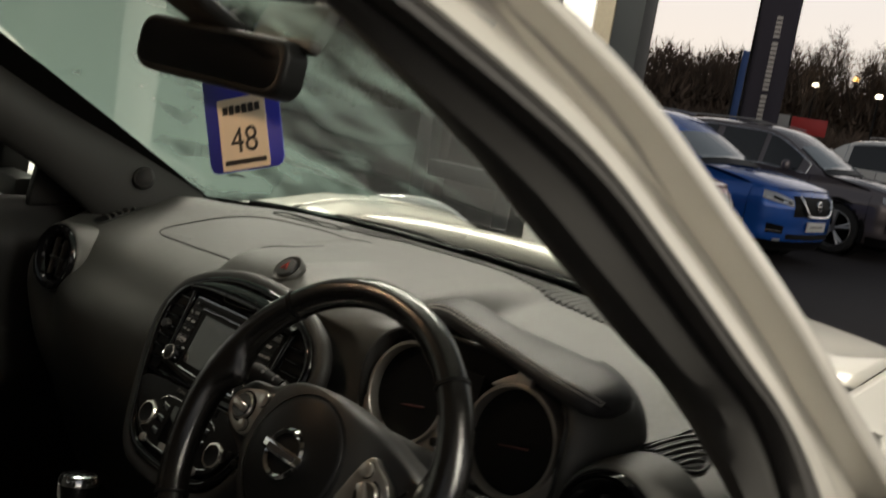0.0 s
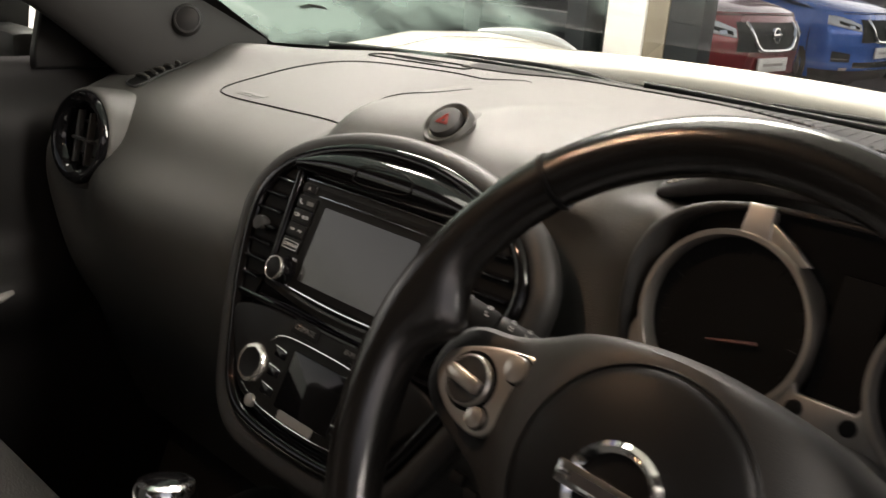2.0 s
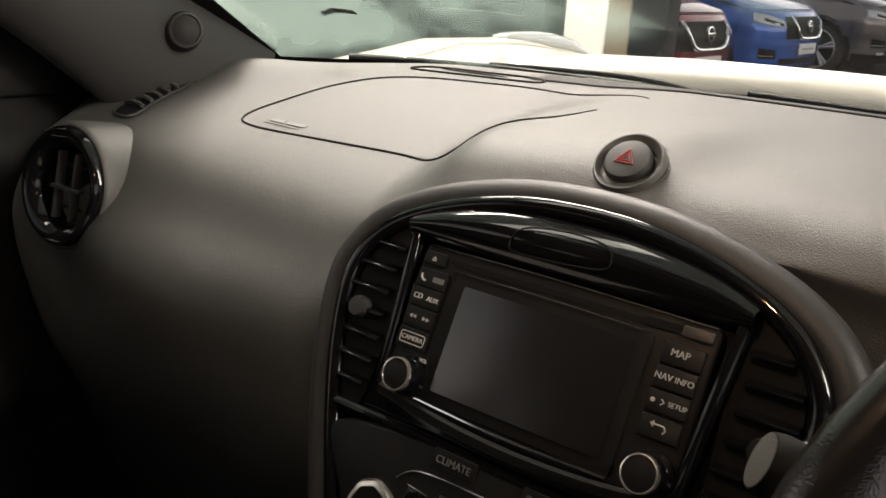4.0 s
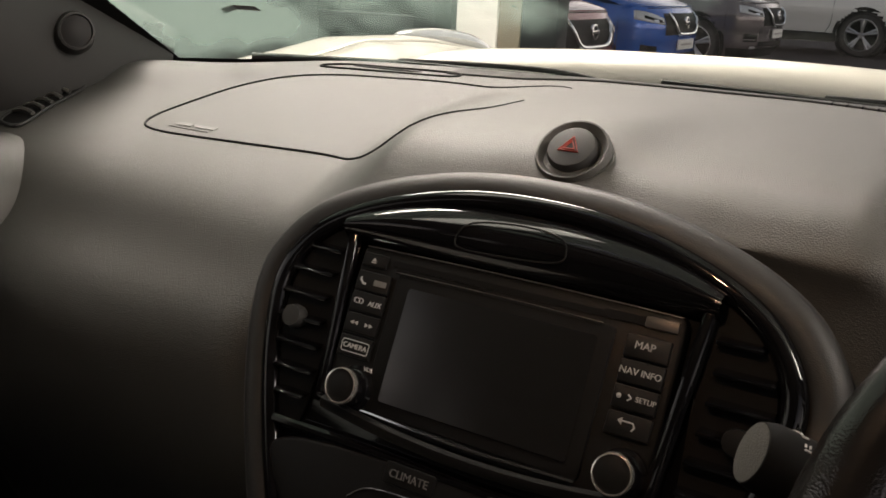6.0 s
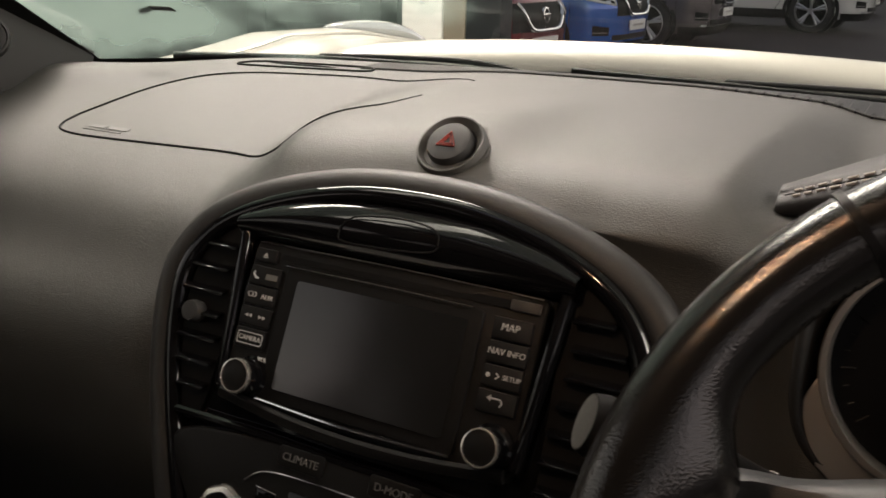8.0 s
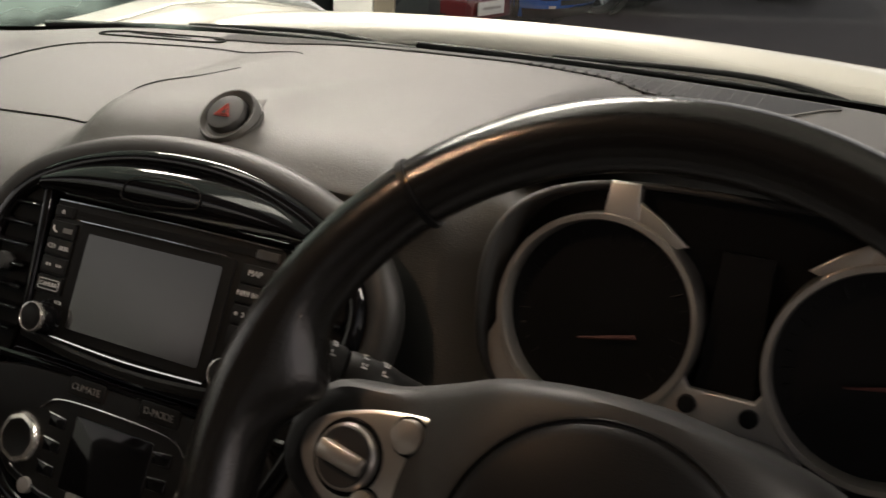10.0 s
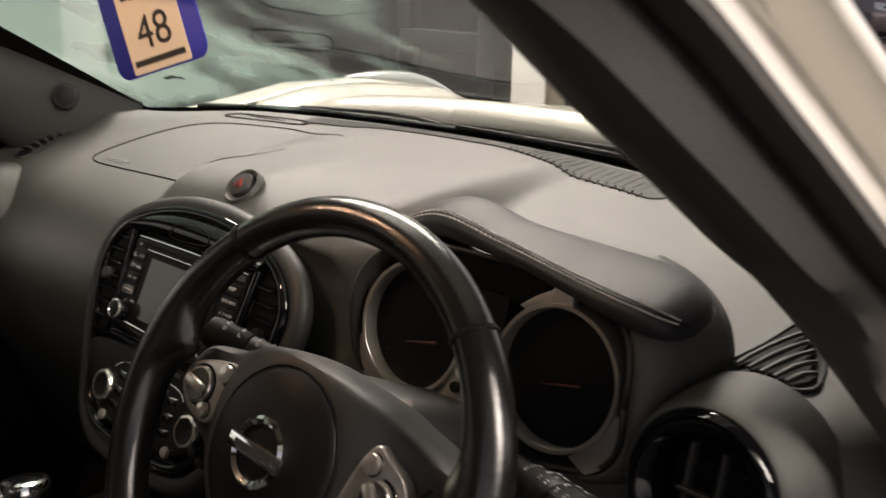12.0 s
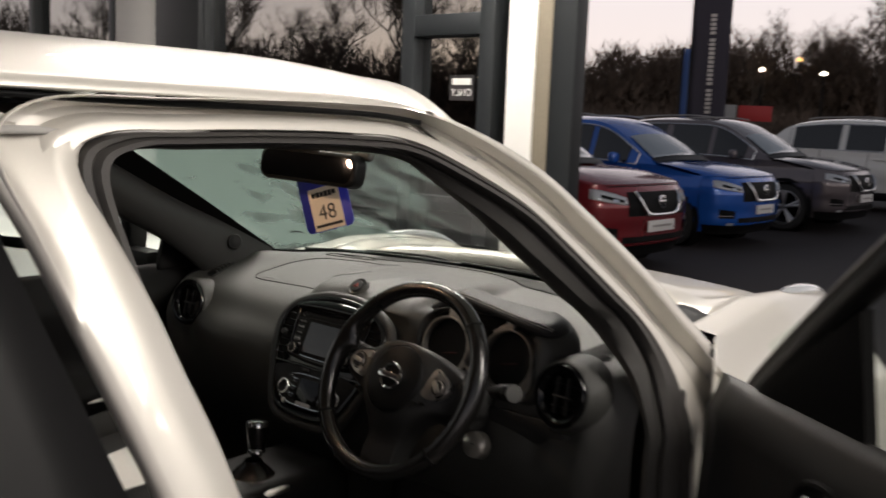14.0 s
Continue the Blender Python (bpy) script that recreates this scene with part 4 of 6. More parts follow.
for s in (1, -1):
    m = st(0.084 if s > 0 else -0.078, -0.131, -0.003) @ Matrix.Diagonal((1, 1, 0.62, 1))
    bm = bmesh.new()
    lathe(bm, m, [(0.022, -0.002), (0.0218, 0.003), (0.0185, 0.004)], 40)
    dial = part("climate_dial", bm, PIANO, climate, "round climate dial with a bright metal collar")
    bm = bmesh.new()
    n = 40
    prof = [(0.0175, 0.003), (0.0182, 0.013), (0.0165, 0.0175), (0.0135, 0.0180)]
    lathe(bm, m, prof, n)
    for v in bm.verts:
        q = m.inverted() @ v.co
        k = 1 + 0.025 * math.cos(8 * math.atan2(q.y, q.x))
        v.co = m @ Vector((q.x * k, q.y * k, q.z))
    part("collar", bm, DIAL_SIL, dial, "bright metal collar")
    bm = bmesh.new()
    lathe(bm, m, [(0.0137, 0.018), (0.011, 0.0165), (0.0, 0.0160)], 30)
    part("cap", bm, BLACK, dial)
    for k in range(3):
        bm = plate(bmesh.new(), st(0, 0, 0.002), round_rect(0.016, 0.009, 0.0015, cx=s * 0.048, cy=-0.112 - 0.017 * k), 0.003, 0.001)
        part("key", bm, PIANO, climate)
    bm = bmesh.new()
    lathe(bm, st(s * 0.062, -0.161, 0.003), [(0.006, 0.0), (0.0055, 0.004), (0.0, 0.005)], 16)
    part("button", bm, DULL, climate)

# thin bright lines that edge the radio and the climate panel
def chrome_line(pts, r=0.0007):
    part("bright_line", tube(bmesh.new(), spline([STACK @ Vector(p) for p in pts], 20), r, 6), CHROME, console)


chrome_line(((-0.100, 0.0405, 0.0050), (0.0, 0.0415, 0.0050), (0.100, 0.0405, 0.0050)))
chrome_line(((-0.074, 0.0285, 0.0068), (0.0, 0.0290, 0.0068), (0.060, 0.0285, 0.0068)), 0.0005)
chrome_line(((-0.072, -0.0560, 0.0075), (0.0, -0.0580, 0.0080), (0.066, -0.0560, 0.0075)), 0.0010)
chrome_line(((-0.066, -0.1060, 0.0050), (-0.050, -0.0965, 0.0055), (-0.004, -0.0945, 0.0055), (0.050, -0.0965, 0.0055), (0.066, -0.1060, 0.0050)))
chrome_line(((-0.082, -0.151, 0.0045), (-0.05, -0.161, 0.0050), (0.0, -0.1635, 0.0050), (0.05, -0.161, 0.0050), (0.082, -0.151, 0.0045)), 0.0009)
for s in (1, -1):
    for k in range(3):
        v = -0.1075 - 0.017 * k
        chrome_line(((s * 0.040, v - 0.001, 0.0052), (s * 0.048, v, 0.0054), (s * 0.056, v + 0.0005, 0.0052)), 0.0006)
part("label", plate(bmesh.new(), st(0, 0, 0.0046), round_rect(0.046, 0.008, 0.002, cx=0.0, cy=-0.158), 0.0010), DULL, climate, "plain silver label strip")

# lower console, gear lever
bm = bmesh.new()
box(bm, pose(0.0, -0.08, 0.62), 0.22, 0.52, 0.36, 0.04, 4)
tunnel = part("tunnel_console", bm, BLACK, car, "black centre tunnel console")
bm = bmesh.new()
lathe(bm, pose(0.022, -0.03, 0.782), [(0.085, 0.0), (0.083, 0.006), (0.074, 0.009), (0.070, 0.004), (0.066, 0.002)], 48)
lever = part("gear_lever", bm, SILVER, tunnel, "short gear lever with a bright ringed knob")
bm = bmesh.new()
lathe(bm, pose(0.022, -0.03, 0.782), [(0.068, 0.002), (0.050, 0.012), (0.034, 0.030), (0.022, 0.040), (0.018, 0.048)], 40)
part("gaiter", bm, LEATHER, lever)
m = pose(0.004, -0.008, 0.838, -8, -8, 0)
bm = bmesh.new()
lathe(bm, m, [(0.011, -0.01), (0.016, 0.0), (0.0185, 0.010), (0.0215, 0.030), (0.0238, 0.046), (0.0236, 0.052)], 36)
part("knob", bm, LEATHER, lever)
bm = bmesh.new()
lathe(bm, m, [(0.0238, 0.050), (0.0240, 0.056), (0.0215, 0.0615), (0.0170, 0.0630)], 36)
part("knob_ring", bm, CHROME, lever)
bm = bmesh.new()
lathe(bm, m, [(0.0172, 0.0625), (0.010, 0.0645), (0.0, 0.0652)], 30)
part("knob_cap", bm, PIANO, lever)
bm = bmesh.new()
lathe(bm, m, [(0.0175, 0.004), (0.0190, 0.002), (0.0190, -0.003), (0.0165, -0.005)], 30)
part("collar", bm, CHROME, lever)

# ---- instrument binnacle ----
GX = 0.379
def gauge_frame(x):
    return frame_of((x, 0.238, 1.078), (0, 0.24, 0.97), (0, -0.97, 0.24))


def shell_pt(u, v):
    """The hollow round the gauges, opening towards the driver."""
    a = mixf(0, 2 * math.pi, u)
    c, s = math.cos(a), math.sin(a)
    rx, rz = mixf(0.140, 0.150, v), mixf(0.076, 0.079, v)
    return Vector((GX + rx * math.copysign(abs(c) ** 0.55, c), mixf(0.262, 0.222 + 0.032 * max(0.0, s), v), 1.080 + rz * math.copysign(abs(s) ** 0.6, s)))


binnacle = part("instrument_binnacle", sheet(bmesh.new(), shell_pt, 80, 4), GREY, car, "hooded instrument binnacle with two round gauges", solid=0.004)
bm = bmesh.new()
bm.faces.new([bm.verts.new(shell_pt(i / 80, 0.0) + Vector((0, -0.002, 0))) for i in range(80)])
part("backing", bm, DARK, binnacle, smooth=False)
for s in (-1, 1):
    m = gauge_frame(GX + s * 0.078)
    bm = bmesh.new()
    lathe(bm, m, [(0.0558, -0.012), (0.0560, 0.0080), (0.0568, 0.0094), (0.0598, 0.0096), (0.0607, 0.0082), (0.0612, -0.004), (0.062, -0.014)], 64)
    gauge = part("gauge", bm, SILVER, binnacle, "round gauge in a satin silver ring")
    bm = bmesh.new()
    lathe(bm, m, [(0.0560, -0.006), (0.045, -0.007), (0.0, -0.008)], 48)
    part("face", bm, GAUGE, gauge)
    bm = bmesh.new()
    for k in range(25):
        a = math.radians(220 - 260 * k / 24)
        r0, r1 = (0.044, 0.0505) if k % 3 == 0 else (0.0475, 0.0505)
        tube(bm, [m @ Vector((r * math.cos(a), r * math.sin(a), -0.0060)) for r in (r0, r1)], 0.0006, 4)
    part("scale", bm, BLACK, gauge, "faint scale marks")
    bm = bmesh.new()
    tube(bm, [m @ Vector((x, -0.014 + 0.22 * x, -0.002)) for x in (0.024, 0.006, -0.010)] if s < 0 else [m @ Vector((x, -0.006 + 0.20 * x, -0.002)) for x in (0.020, 0.000, -0.018)], [0.0014, 0.0012, 0.0005], 6)
    part("needle", bm, NEEDLE, gauge, "dull red needle")
    # satin tab that rises from the ring to the hood
    bm = plate(bmesh.new(), m @ Matrix.Translation((-0.006 * s, 0.0, 0.0)), [(-0.011, 0.056), (0.011, 0.056), (0.009, 0.080), (-0.009, 0.080)], 0.008, 0.002)
    part("tab", bm, DULL, gauge)
    bm = plate(bmesh.new(), m, [(-s * 0.014, 0.058), (-s * 0.030, 0.052), (-s * 0.040, 0.047), (-s * 0.046, 0.049), (-s * 0.032, 0.060), (-s * 0.012, 0.072)][::-s], 0.006, 0.001)
    part("horn", bm, SILVER, gauge)
    # ring's lower outer foot
    bm = plate(bmesh.new(), m, [(s * 0.0585, -0.010), (s * 0.0665, -0.028), (s * 0.0600, -0.046), (s * 0.0535, -0.0585), (s * 0.042, -0.067), (s * 0.024, -0.058), (s * 0.038, -0.046), (s * 0.052, -0.030)][::s], 0.003, 0.001)
    part("foot", bm, DULL, gauge)
m = gauge_frame(GX)
bm = plate(bmesh.new(), m, [(-0.050, -0.060), (-0.024, -0.018), (-0.018, -0.028), (0.018, -0.028), (0.024, -0.018), (0.050, -0.060)], 0.006, 0.002)
bridge = part("bridge", bm, DULL, binnacle, "satin bridge between the gauges with two reset pins")
for x in (-0.017, 0.017):
    bm = bmesh.new()
    lathe(bm, m @ Matrix.Translation((x, -0.037, 0.006)), [(0.0055, 0.0), (0.005, 0.003), (0.0, 0.0035)], 18)
    pin = part("reset_pin", bm, BLACK, bridge)
bm = plate(bmesh.new(), m @ Matrix.Translation((0, 0, -0.006)), [(-0.016, -0.034), (0.016, -0.034), (0.014, 0.050), (-0.014, 0.050)], 0.002)
part("trip_display", bm, GAUGE, binnacle)


# padded hood over the gauges: a stitched front band and a saddle of two lobes
LIP = spline([(0.198, 0.306, 1.128), (0.30, 0.262, 1.161), (0.39, 0.238, 1.165), (0.46, 0.225, 1.158), (0.512, 0.215, 1.151), (0.540, 0.214, 1.147), (0.565, 0.217, 1.143)], 84)
SWELL = spline([(0.030, 0.016, 0), (0.066, 0.028, 0), (0.068, 0.020, 0), (0.092, 0.020, 0), (0.105, 0.024, 0), (0.095, 0.025, 0), (0.075, 0.023, 0)], 84)


def pad_pt(u, v):
    i = int(round(u * 84))
    under = max(0.0, (v - 1) / 0.15)
    lip, (deep, h, _) = LIP[i], SWELL[i]
    e = math.sqrt(max(0.0, 1 - (max(0, i - 71) / 13) ** 2.4))
    back = Vector((0, 0.078, -0.030)).lerp(Vector((0, 0.030, -0.007)), sstep(52, 70, i))
    sec = [(back.y, back.z), (0.012, -0.004), (0.0, 0.0), (-0.003, 0.40 * h), (0.001, 0.66 * h), (0.006, 0.77 * h), (0.30 * deep, 0.92 * h), (0.65 * deep, h), (0.92 * deep, 0.72 * h), (deep, 0.15 * h), (deep + 0.006, -0.022 + 0.022 * sstep(50, 72, i))]
    p = spline([(0, a, b) for a, b in sec], 40)[min(40, int(round(v * 40)))]
    p = p.lerp(back, under)
    c = Vector((0, 0.48 * deep, 0.12 * h))
    p = c + (p - c) * e
    return Vector((lip.x, lip.y + p.y, lip.z + p.z))


pad = part("binnacle_hood", sheet(bmesh.new(), lambda u, v: pad_pt(u, 1.15 * v), 84, 46), VISOR, binnacle, "padded black leather hood with twin stitched seams")
for row in (16, 20):
    bm = bmesh.new()
    for k in range(2, 81):
        p, q = pad_pt(k / 84, row / 40), pad_pt((k + 1) / 84, row / 40)
        off = Vector((0, -0.0004, 0.0004))
        tube(bm, [p + off, p.lerp(q, 0.62) + off], 0.0009, 5)
    tagged(part("stitches", bm, THREAD, binnacle, "grey stitches"), kind="stuff")
part("seam", tube(bmesh.new(), [pad_pt(k / 84, 18 / 40) for k in range(1, 84)], 0.0006, 6), DARK, binnacle)
# cheek between the gauges' hollow and the dashboard, under the hood's tip
def cheek_pt(u, v):
    a = mixf(-0.95, 1.15, u)
    c, q = math.cos(a), math.sin(a)
    x, z = GX + 0.152 * abs(c) ** 0.55, 1.080 + 0.080 * math.copysign(abs(q) ** 0.6, q)
    out = math.sin(v * math.pi / 2)
    return Vector((x + 0.036 * out * (0.35 + 0.65 * c), 0.221 + 0.032 * max(0.0, q) * (1 - v) + 0.100 * v ** 1.6 - 0.006 * math.sin(math.pi * v), z + 0.018 * out * q))


part("cheek", sheet(bmesh.new(), cheek_pt, 40, 14), DASH, binnacle, "soft grey side of the binnacle", solid=0.003)
# black block that stands for the shaded pocket behind the hood's first lobe
part("hood_pocket_shade", box(bmesh.new(), pose(0.355, 0.338, 1.158, -12, 0, -14), 0.045, 0.030, 0.012, 0.005, 3), BLACK, binnacle)

# ---- steering wheel ----
TURN_W = 3.0
WHEEL = frame_of((0.372, 0.025, 1.0665), (0, math.sin(radians(28)), math.cos(radians(28))), (0, -math.cos(radians(28)), math.sin(radians(28)))) @ pose(0, 0, 0, 0, 0, -TURN_W)
RM = 0.1715


def rim_arc(a0, a1, r, n, swell=0.0):
    bm = bmesh.new()
    rings = []
    ns = 16
    for k in range(n + 1):
        a = radians(mixf(a0, a1, k / n))
        rr = r + swell * math.sin(math.pi * k / n) ** 2
        side = min(abs(math.degrees(a) - 168), abs(math.degrees(a) - 12))
        web = 0.016 * math.exp(-(side / 7.0) ** 2)
        ring = []
        for b in (2 * math.pi * j / ns for j in range(ns)):
            out = RM + rr * 1.12 * math.cos(b) - web * max(0.0, -math.cos(b)) ** 1.5
            ring.append(bm.verts.new(WHEEL @ Vector((out * math.cos(a), out * math.sin(a), rr * 1.22 * math.sin(b) - 0.3 * web * max(0.0, -math.cos(b))))))
        rings.append(ring)
    for p, q in zip(rings, rings[1:]):
        for j in range(ns):
            bm.faces.new((p[j], p[(j + 1) % ns], q[(j + 1) % ns], q[j]))
    bm.faces.new(rings[0][::-1])
    bm.faces.new(rings[-1])
    return bm


wheel = part("steering_wheel", rim_arc(47, 133, 0.0136, 40), LEATHER, car, "black leather three-spoke steering wheel")
part("rim_grip", rim_arc(-38, 46, 0.0140, 48, 0.0014), LEATHER, wheel)
part("rim_grip", rim_arc(134, 218, 0.0140, 48, 0.0014), LEATHER, wheel)
part("rim_base", rim_arc(219, 321, 0.0134, 40), LEATHER, wheel)
for a in (46.5, 133.5, -38.5, 218.5):
    part("rim_seam", rim_arc(a - 0.5, a + 0.5, 0.0150, 2), BLACK, wheel)
bm = bmesh.new()
for lo_, hi_ in ((136, 156), (26, 44)):
    for k in range(int((hi_ - lo_) / 1.5)):
        a = radians(lo_ + 1.5 * k)
        b = a + radians(0.9)
        r0 = RM - 0.0149 - 0.016 * math.exp(-(min(abs(math.degrees(a) - 168), abs(math.degrees(a) - 12)) / 7.0) ** 2)
        tube(bm, [WHEEL @ Vector((r0 * math.cos(a), r0 * math.sin(a), 0.004)), WHEEL @ Vector((r0 * math.cos(b), r0 * math.sin(b), -0.004))], 0.0007, 5)
tagged(part("rim_stitches", bm, LEATHER, wheel), kind="stuff")


def wh(x, y, z=0.0):
    return WHEEL @ Matrix.Translation((x, y, z))


# hub and spokes as one padded cover
def hub_cover():
    bm = bmesh.new()
    out = [(-0.165, 0.012), (-0.150, 0.034), (-0.120, 0.040), (-0.085, 0.052), (-0.055, 0.062), (0.0, 0.068), (0.055, 0.062), (0.085, 0.052), (0.120, 0.040), (0.150, 0.034), (0.165, 0.012),
           (0.160, -0.014), (0.125, -0.032), (0.085, -0.048), (0.055, -0.080), (0.040, -0.12), (0.034, -0.166), (-0.034, -0.166), (-0.040, -0.12), (-0.055, -0.080), (-0.085, -0.048), (-0.125, -0.032), (-0.160, -0.014)]
    pts = [(p.x, p.y) for p in spline([(x, y, 0) for x, y in out], 110, closed=True)]
    rings = []
    for f, edge in ((1.0, 0.040), (1.0, 0.026), (0.99, 0.014), (0.97, 0.006), (0.935, 0.001), (0.88, 0.0), (0.80, 0.0), (0.70, 0.0), (0.60, 0.0), (0.50, 0.0), (0.40, 0.0), (0.25, 0.0)):
        ring = []
        for x, y in pts:
            r = math.hypot(x, y) * f
            ring.append(bm.verts.new(WHEEL @ Vector((x * f, y * f, mixf(0.0105, -0.022, sstep(0.060, 0.118, r)) - edge))))
        rings.append(ring)
    for p, q in zip(rings, rings[1:]):
        for j in range(len(p)):
            k = (j + 1) % len(p)
            bm.faces.new((p[j], p[k], q[k], q[j]))
    bm.faces.new(rings[-1])
    return bm


part("spoke_cover", hub_cover(), GREY, wheel, "grey moulded spoke cover")
bm = bmesh.new()
lathe(bm, wh(0, -0.004, 0.0), [(0.0612, -0.006), (0.0610, 0.0105), (0.0600, 0.0128), (0.056, 0.0148), (0.040, 0.0182), (0.025, 0.0208), (0.0, 0.0226)], 60)
part("airbag_pad", bm, BLACK, wheel, "round black horn pad")
bm = bmesh.new()
lathe(bm, wh(0, -0.004, 0.0), [(0.0628, -0.006), (0.0630, 0.0108), (0.0622, 0.0116), (0.0614, 0.0108), (0.0612, 0.002)], 60)
part("pad_joint", bm, BLACK, wheel)
# plain badge: a ring with a bar across
bm = bmesh.new()
lathe(bm, wh(0, -0.004, 0.0225), [(0.0245, -0.002), (0.0250, 0.002), (0.0225, 0.0042), (0.0195, 0.002), (0.0190, -0.002)], 40, close=False)
badge = part("badge", bm, CHROME, wheel, "plain chrome ring badge with a crossbar")
part("badge_bar", box(bmesh.new(), wh(0, -0.004, 0.0255), 0.056, 0.0115, 0.005, 0.0015), CHROME, badge)
part("badge_print", box(bmesh.new(), wh(0, -0.004, 0.0282), 0.040, 0.0050, 0.0006), INK, badge, smooth=False)
for s in (-1, 1):
    z0 = 0.0005
    if s < 0:
        shape = [(-0.141, 0.002), (-0.137, 0.018), (-0.114, 0.029), (-0.087, 0.034), (-0.064, 0.036), (-0.079, 0.018), (-0.088, -0.002), (-0.095, -0.016), (-0.108, -0.019), (-0.128, -0.012)]
    else:
        shape = [(0.064, -0.016), (0.066, 0.006), (0.072, 0.028), (0.079, 0.037), (0.090, 0.031), (0.105, 0.022), (0.112, 0.006), (0.100, -0.011), (0.083, -0.019)]
    ol = [(p.x, p.y) for p in spline([(x, y, 0) for x, y in shape], 60, closed=True)]
    if s < 0:
        ol = ol[::-1]
    switch = part("switch_panel", plate(bmesh.new(), wh(0, 0, -0.022) if s < 0 else wh(0.088, 0.008, -0.011) @ pose(0, 0, 0, 0, 14, 0) @ Matrix.Translation((-0.088, -0.008, 0)), ol, 0.014, 0.0018), SILVER, wheel, "satin silver switch panel")
    for x, y, r, big in (((-0.117, 0.007, 0.0145, 1), (-0.092, 0.024, 0.0075, 0), (-0.103, -0.009, 0.0060, 0)) if s < 0 else ((0.0945, 0.004, 0.0135, 1), (0.083, 0.0245, 0.0070, 0))):
        z1 = -0.008 if s < 0 else 0.003 - 0.24 * (x - 0.088)
        bm = bmesh.new()
        lathe(bm, wh(x, y, z1), [(r * 1.08, -0.0055), (r * 1.06, -0.0002), (r, -0.0008), (r, 0.0028), (r * 0.93, 0.0040), (r * 0.5, 0.0046), (0.0, 0.0048)], 30)
        knob = part("button", bm, SILVER, switch)
        if big:
            part("button_well", lathe(bmesh.new(), wh(x, y, z1), [(r * 0.90, 0.0043), (r * 0.86, 0.0050), (r * 0.80, 0.0049), (0.0, 0.0051)], 30), DULL_BAR, switch, "dark satin centre of the switch")
        part("groove", lathe(bmesh.new(), wh(x, y, z1), [(r * 1.17, 0.0002), (r * 1.12, 0.0007), (r * 1.02, 0.0004)], 30), DARK, switch)
        if big:
            part("rocker", box(bmesh.new(), wh(x, y, z1 + 0.0070) @ pose(0, 0, 0, 0, 0, 82 if s < 0 else 40), 0.0085, 0.0225, 0.006, 0.0018), SILVER, switch)
    for k in range(2):
        bm = bmesh.new()
        box(bm, wh(s * (0.086 + 0.012 * k) if s < 0 else 0.063 + 0.013 * k, (-0.046 if s < 0 else -0.034) + 0.004 * k, -0.010 if s < 0 else 0.008 - 0.004 * k), 0.010, 0.007, 0.006, 0.0015)
        part("small_key", bm, BLACK, wheel)


part("spoke_crease", tube(bmesh.new(), spline([wh(x, y, 0.0015 - 0.55 * max(0.0, x - 0.10)).translation for x, y in ((0.122, 0.026), (0.114, 0.010), (0.104, -0.008), (0.094, -0.026))], 16), [0.0016] * 13 + [0.0012, 0.0008, 0.0005, 0.0003], 6), DARK, wheel)

# column and stalks
bm = bmesh.new()
box(bm, frame_of((0.372, 0.16, 1.005), (0, 0.45, 0.89), (0, -0.89, 0.45)), 0.120, 0.105, 0.20, 0.025, 4)
column = part("column_cowl", bm, GREY, car, "grey steering column cowl")


def stalk(p0, p1, sgn, label):
    d = Vector(p1) - Vector(p0)
    L = d.length
    m = frame_of(p0, (0, 0, 1), d)
    bm = bmesh.new()
    lathe(bm, m, [(0.0080, 0.0), (0.0100, L * 0.35), (0.0125, L * 0.50), (0.0135, L * 0.55)], 24)
    s = part("stalk", bm, BLACK, column, label)
    bm = bmesh.new()
    lathe(bm, m, [(0.0138, L * 0.55), (0.0145, L * 0.57), (0.0145, L * 0.72), (0.0138, L * 0.735)], 24)
    part("stalk_sleeve", bm, BLACK, s)
    bm = bmesh.new()
    lathe(bm, m, [(0.0140, L * 0.745), (0.0150, L * 0.76), (0.0152 if sgn < 0 else 0.0175, L * 0.96), (0.0135 if sgn < 0 else 0.0165, L), (0.0, L)], 24 if sgn < 0 else 8)
    part("stalk_end", bm, DARK, s)
    part("stalk_cap", lathe(bmesh.new(), m, [(0.0130 if sgn < 0 else 0.0160, L + 0.0004), (0.006, L + 0.0010), (0.0, L + 0.0010)], 24 if sgn < 0 else 8), DASH, s)
    for k, f in enumerate((0.40, 0.60, 0.68, 0.80, 0.90)):
        for j in (-1, 0, 1):
            a = radians(90 + 28 * j)
            rr = 0.0155 if f > 0.74 else 0.0150 if f > 0.54 else 0.0116
            q = m @ pose(0, 0, 0, 0, 0, math.degrees(a)) @ Matrix.Translation((rr, 0, L * f))
            for dx, dz, w, h in ((-0.0010, 0.0, 0.0007, 0.0030), (0.0012, 0.0010, 0.0016, 0.0007), (0.0012, -0.0010, 0.0016, 0.0007))[: 3 if (j + k) % 2 else 2]:
                part("stalk_mark", box(bmesh.new(), q @ Matrix.Translation((0, dx, dz)), 0.0006, w, h), PRINT, s, smooth=False)
    return s


stalk((0.285, 0.178, 1.014), (0.160, 0.112, 1.072), -1, "black light switch stalk with white symbols")
stalk((0.455, 0.175, 1.030), (0.582, 0.090, 1.070), 1, "black wiper stalk with a flat grey end")
bm = bmesh.new()
lathe(bm, frame_of((0.432, 0.175, 0.920), (0, 0.3, 0.95), (0.1, -0.95, 0.3)), [(0.026, -0.02), (0.025, 0.002), (0.019, 0.004), (0.017, 0.0055), (0.0, 0.0055)], 32)
lock = part("ignition_lock", bm, SILVER, column, "round metal ignition lock")
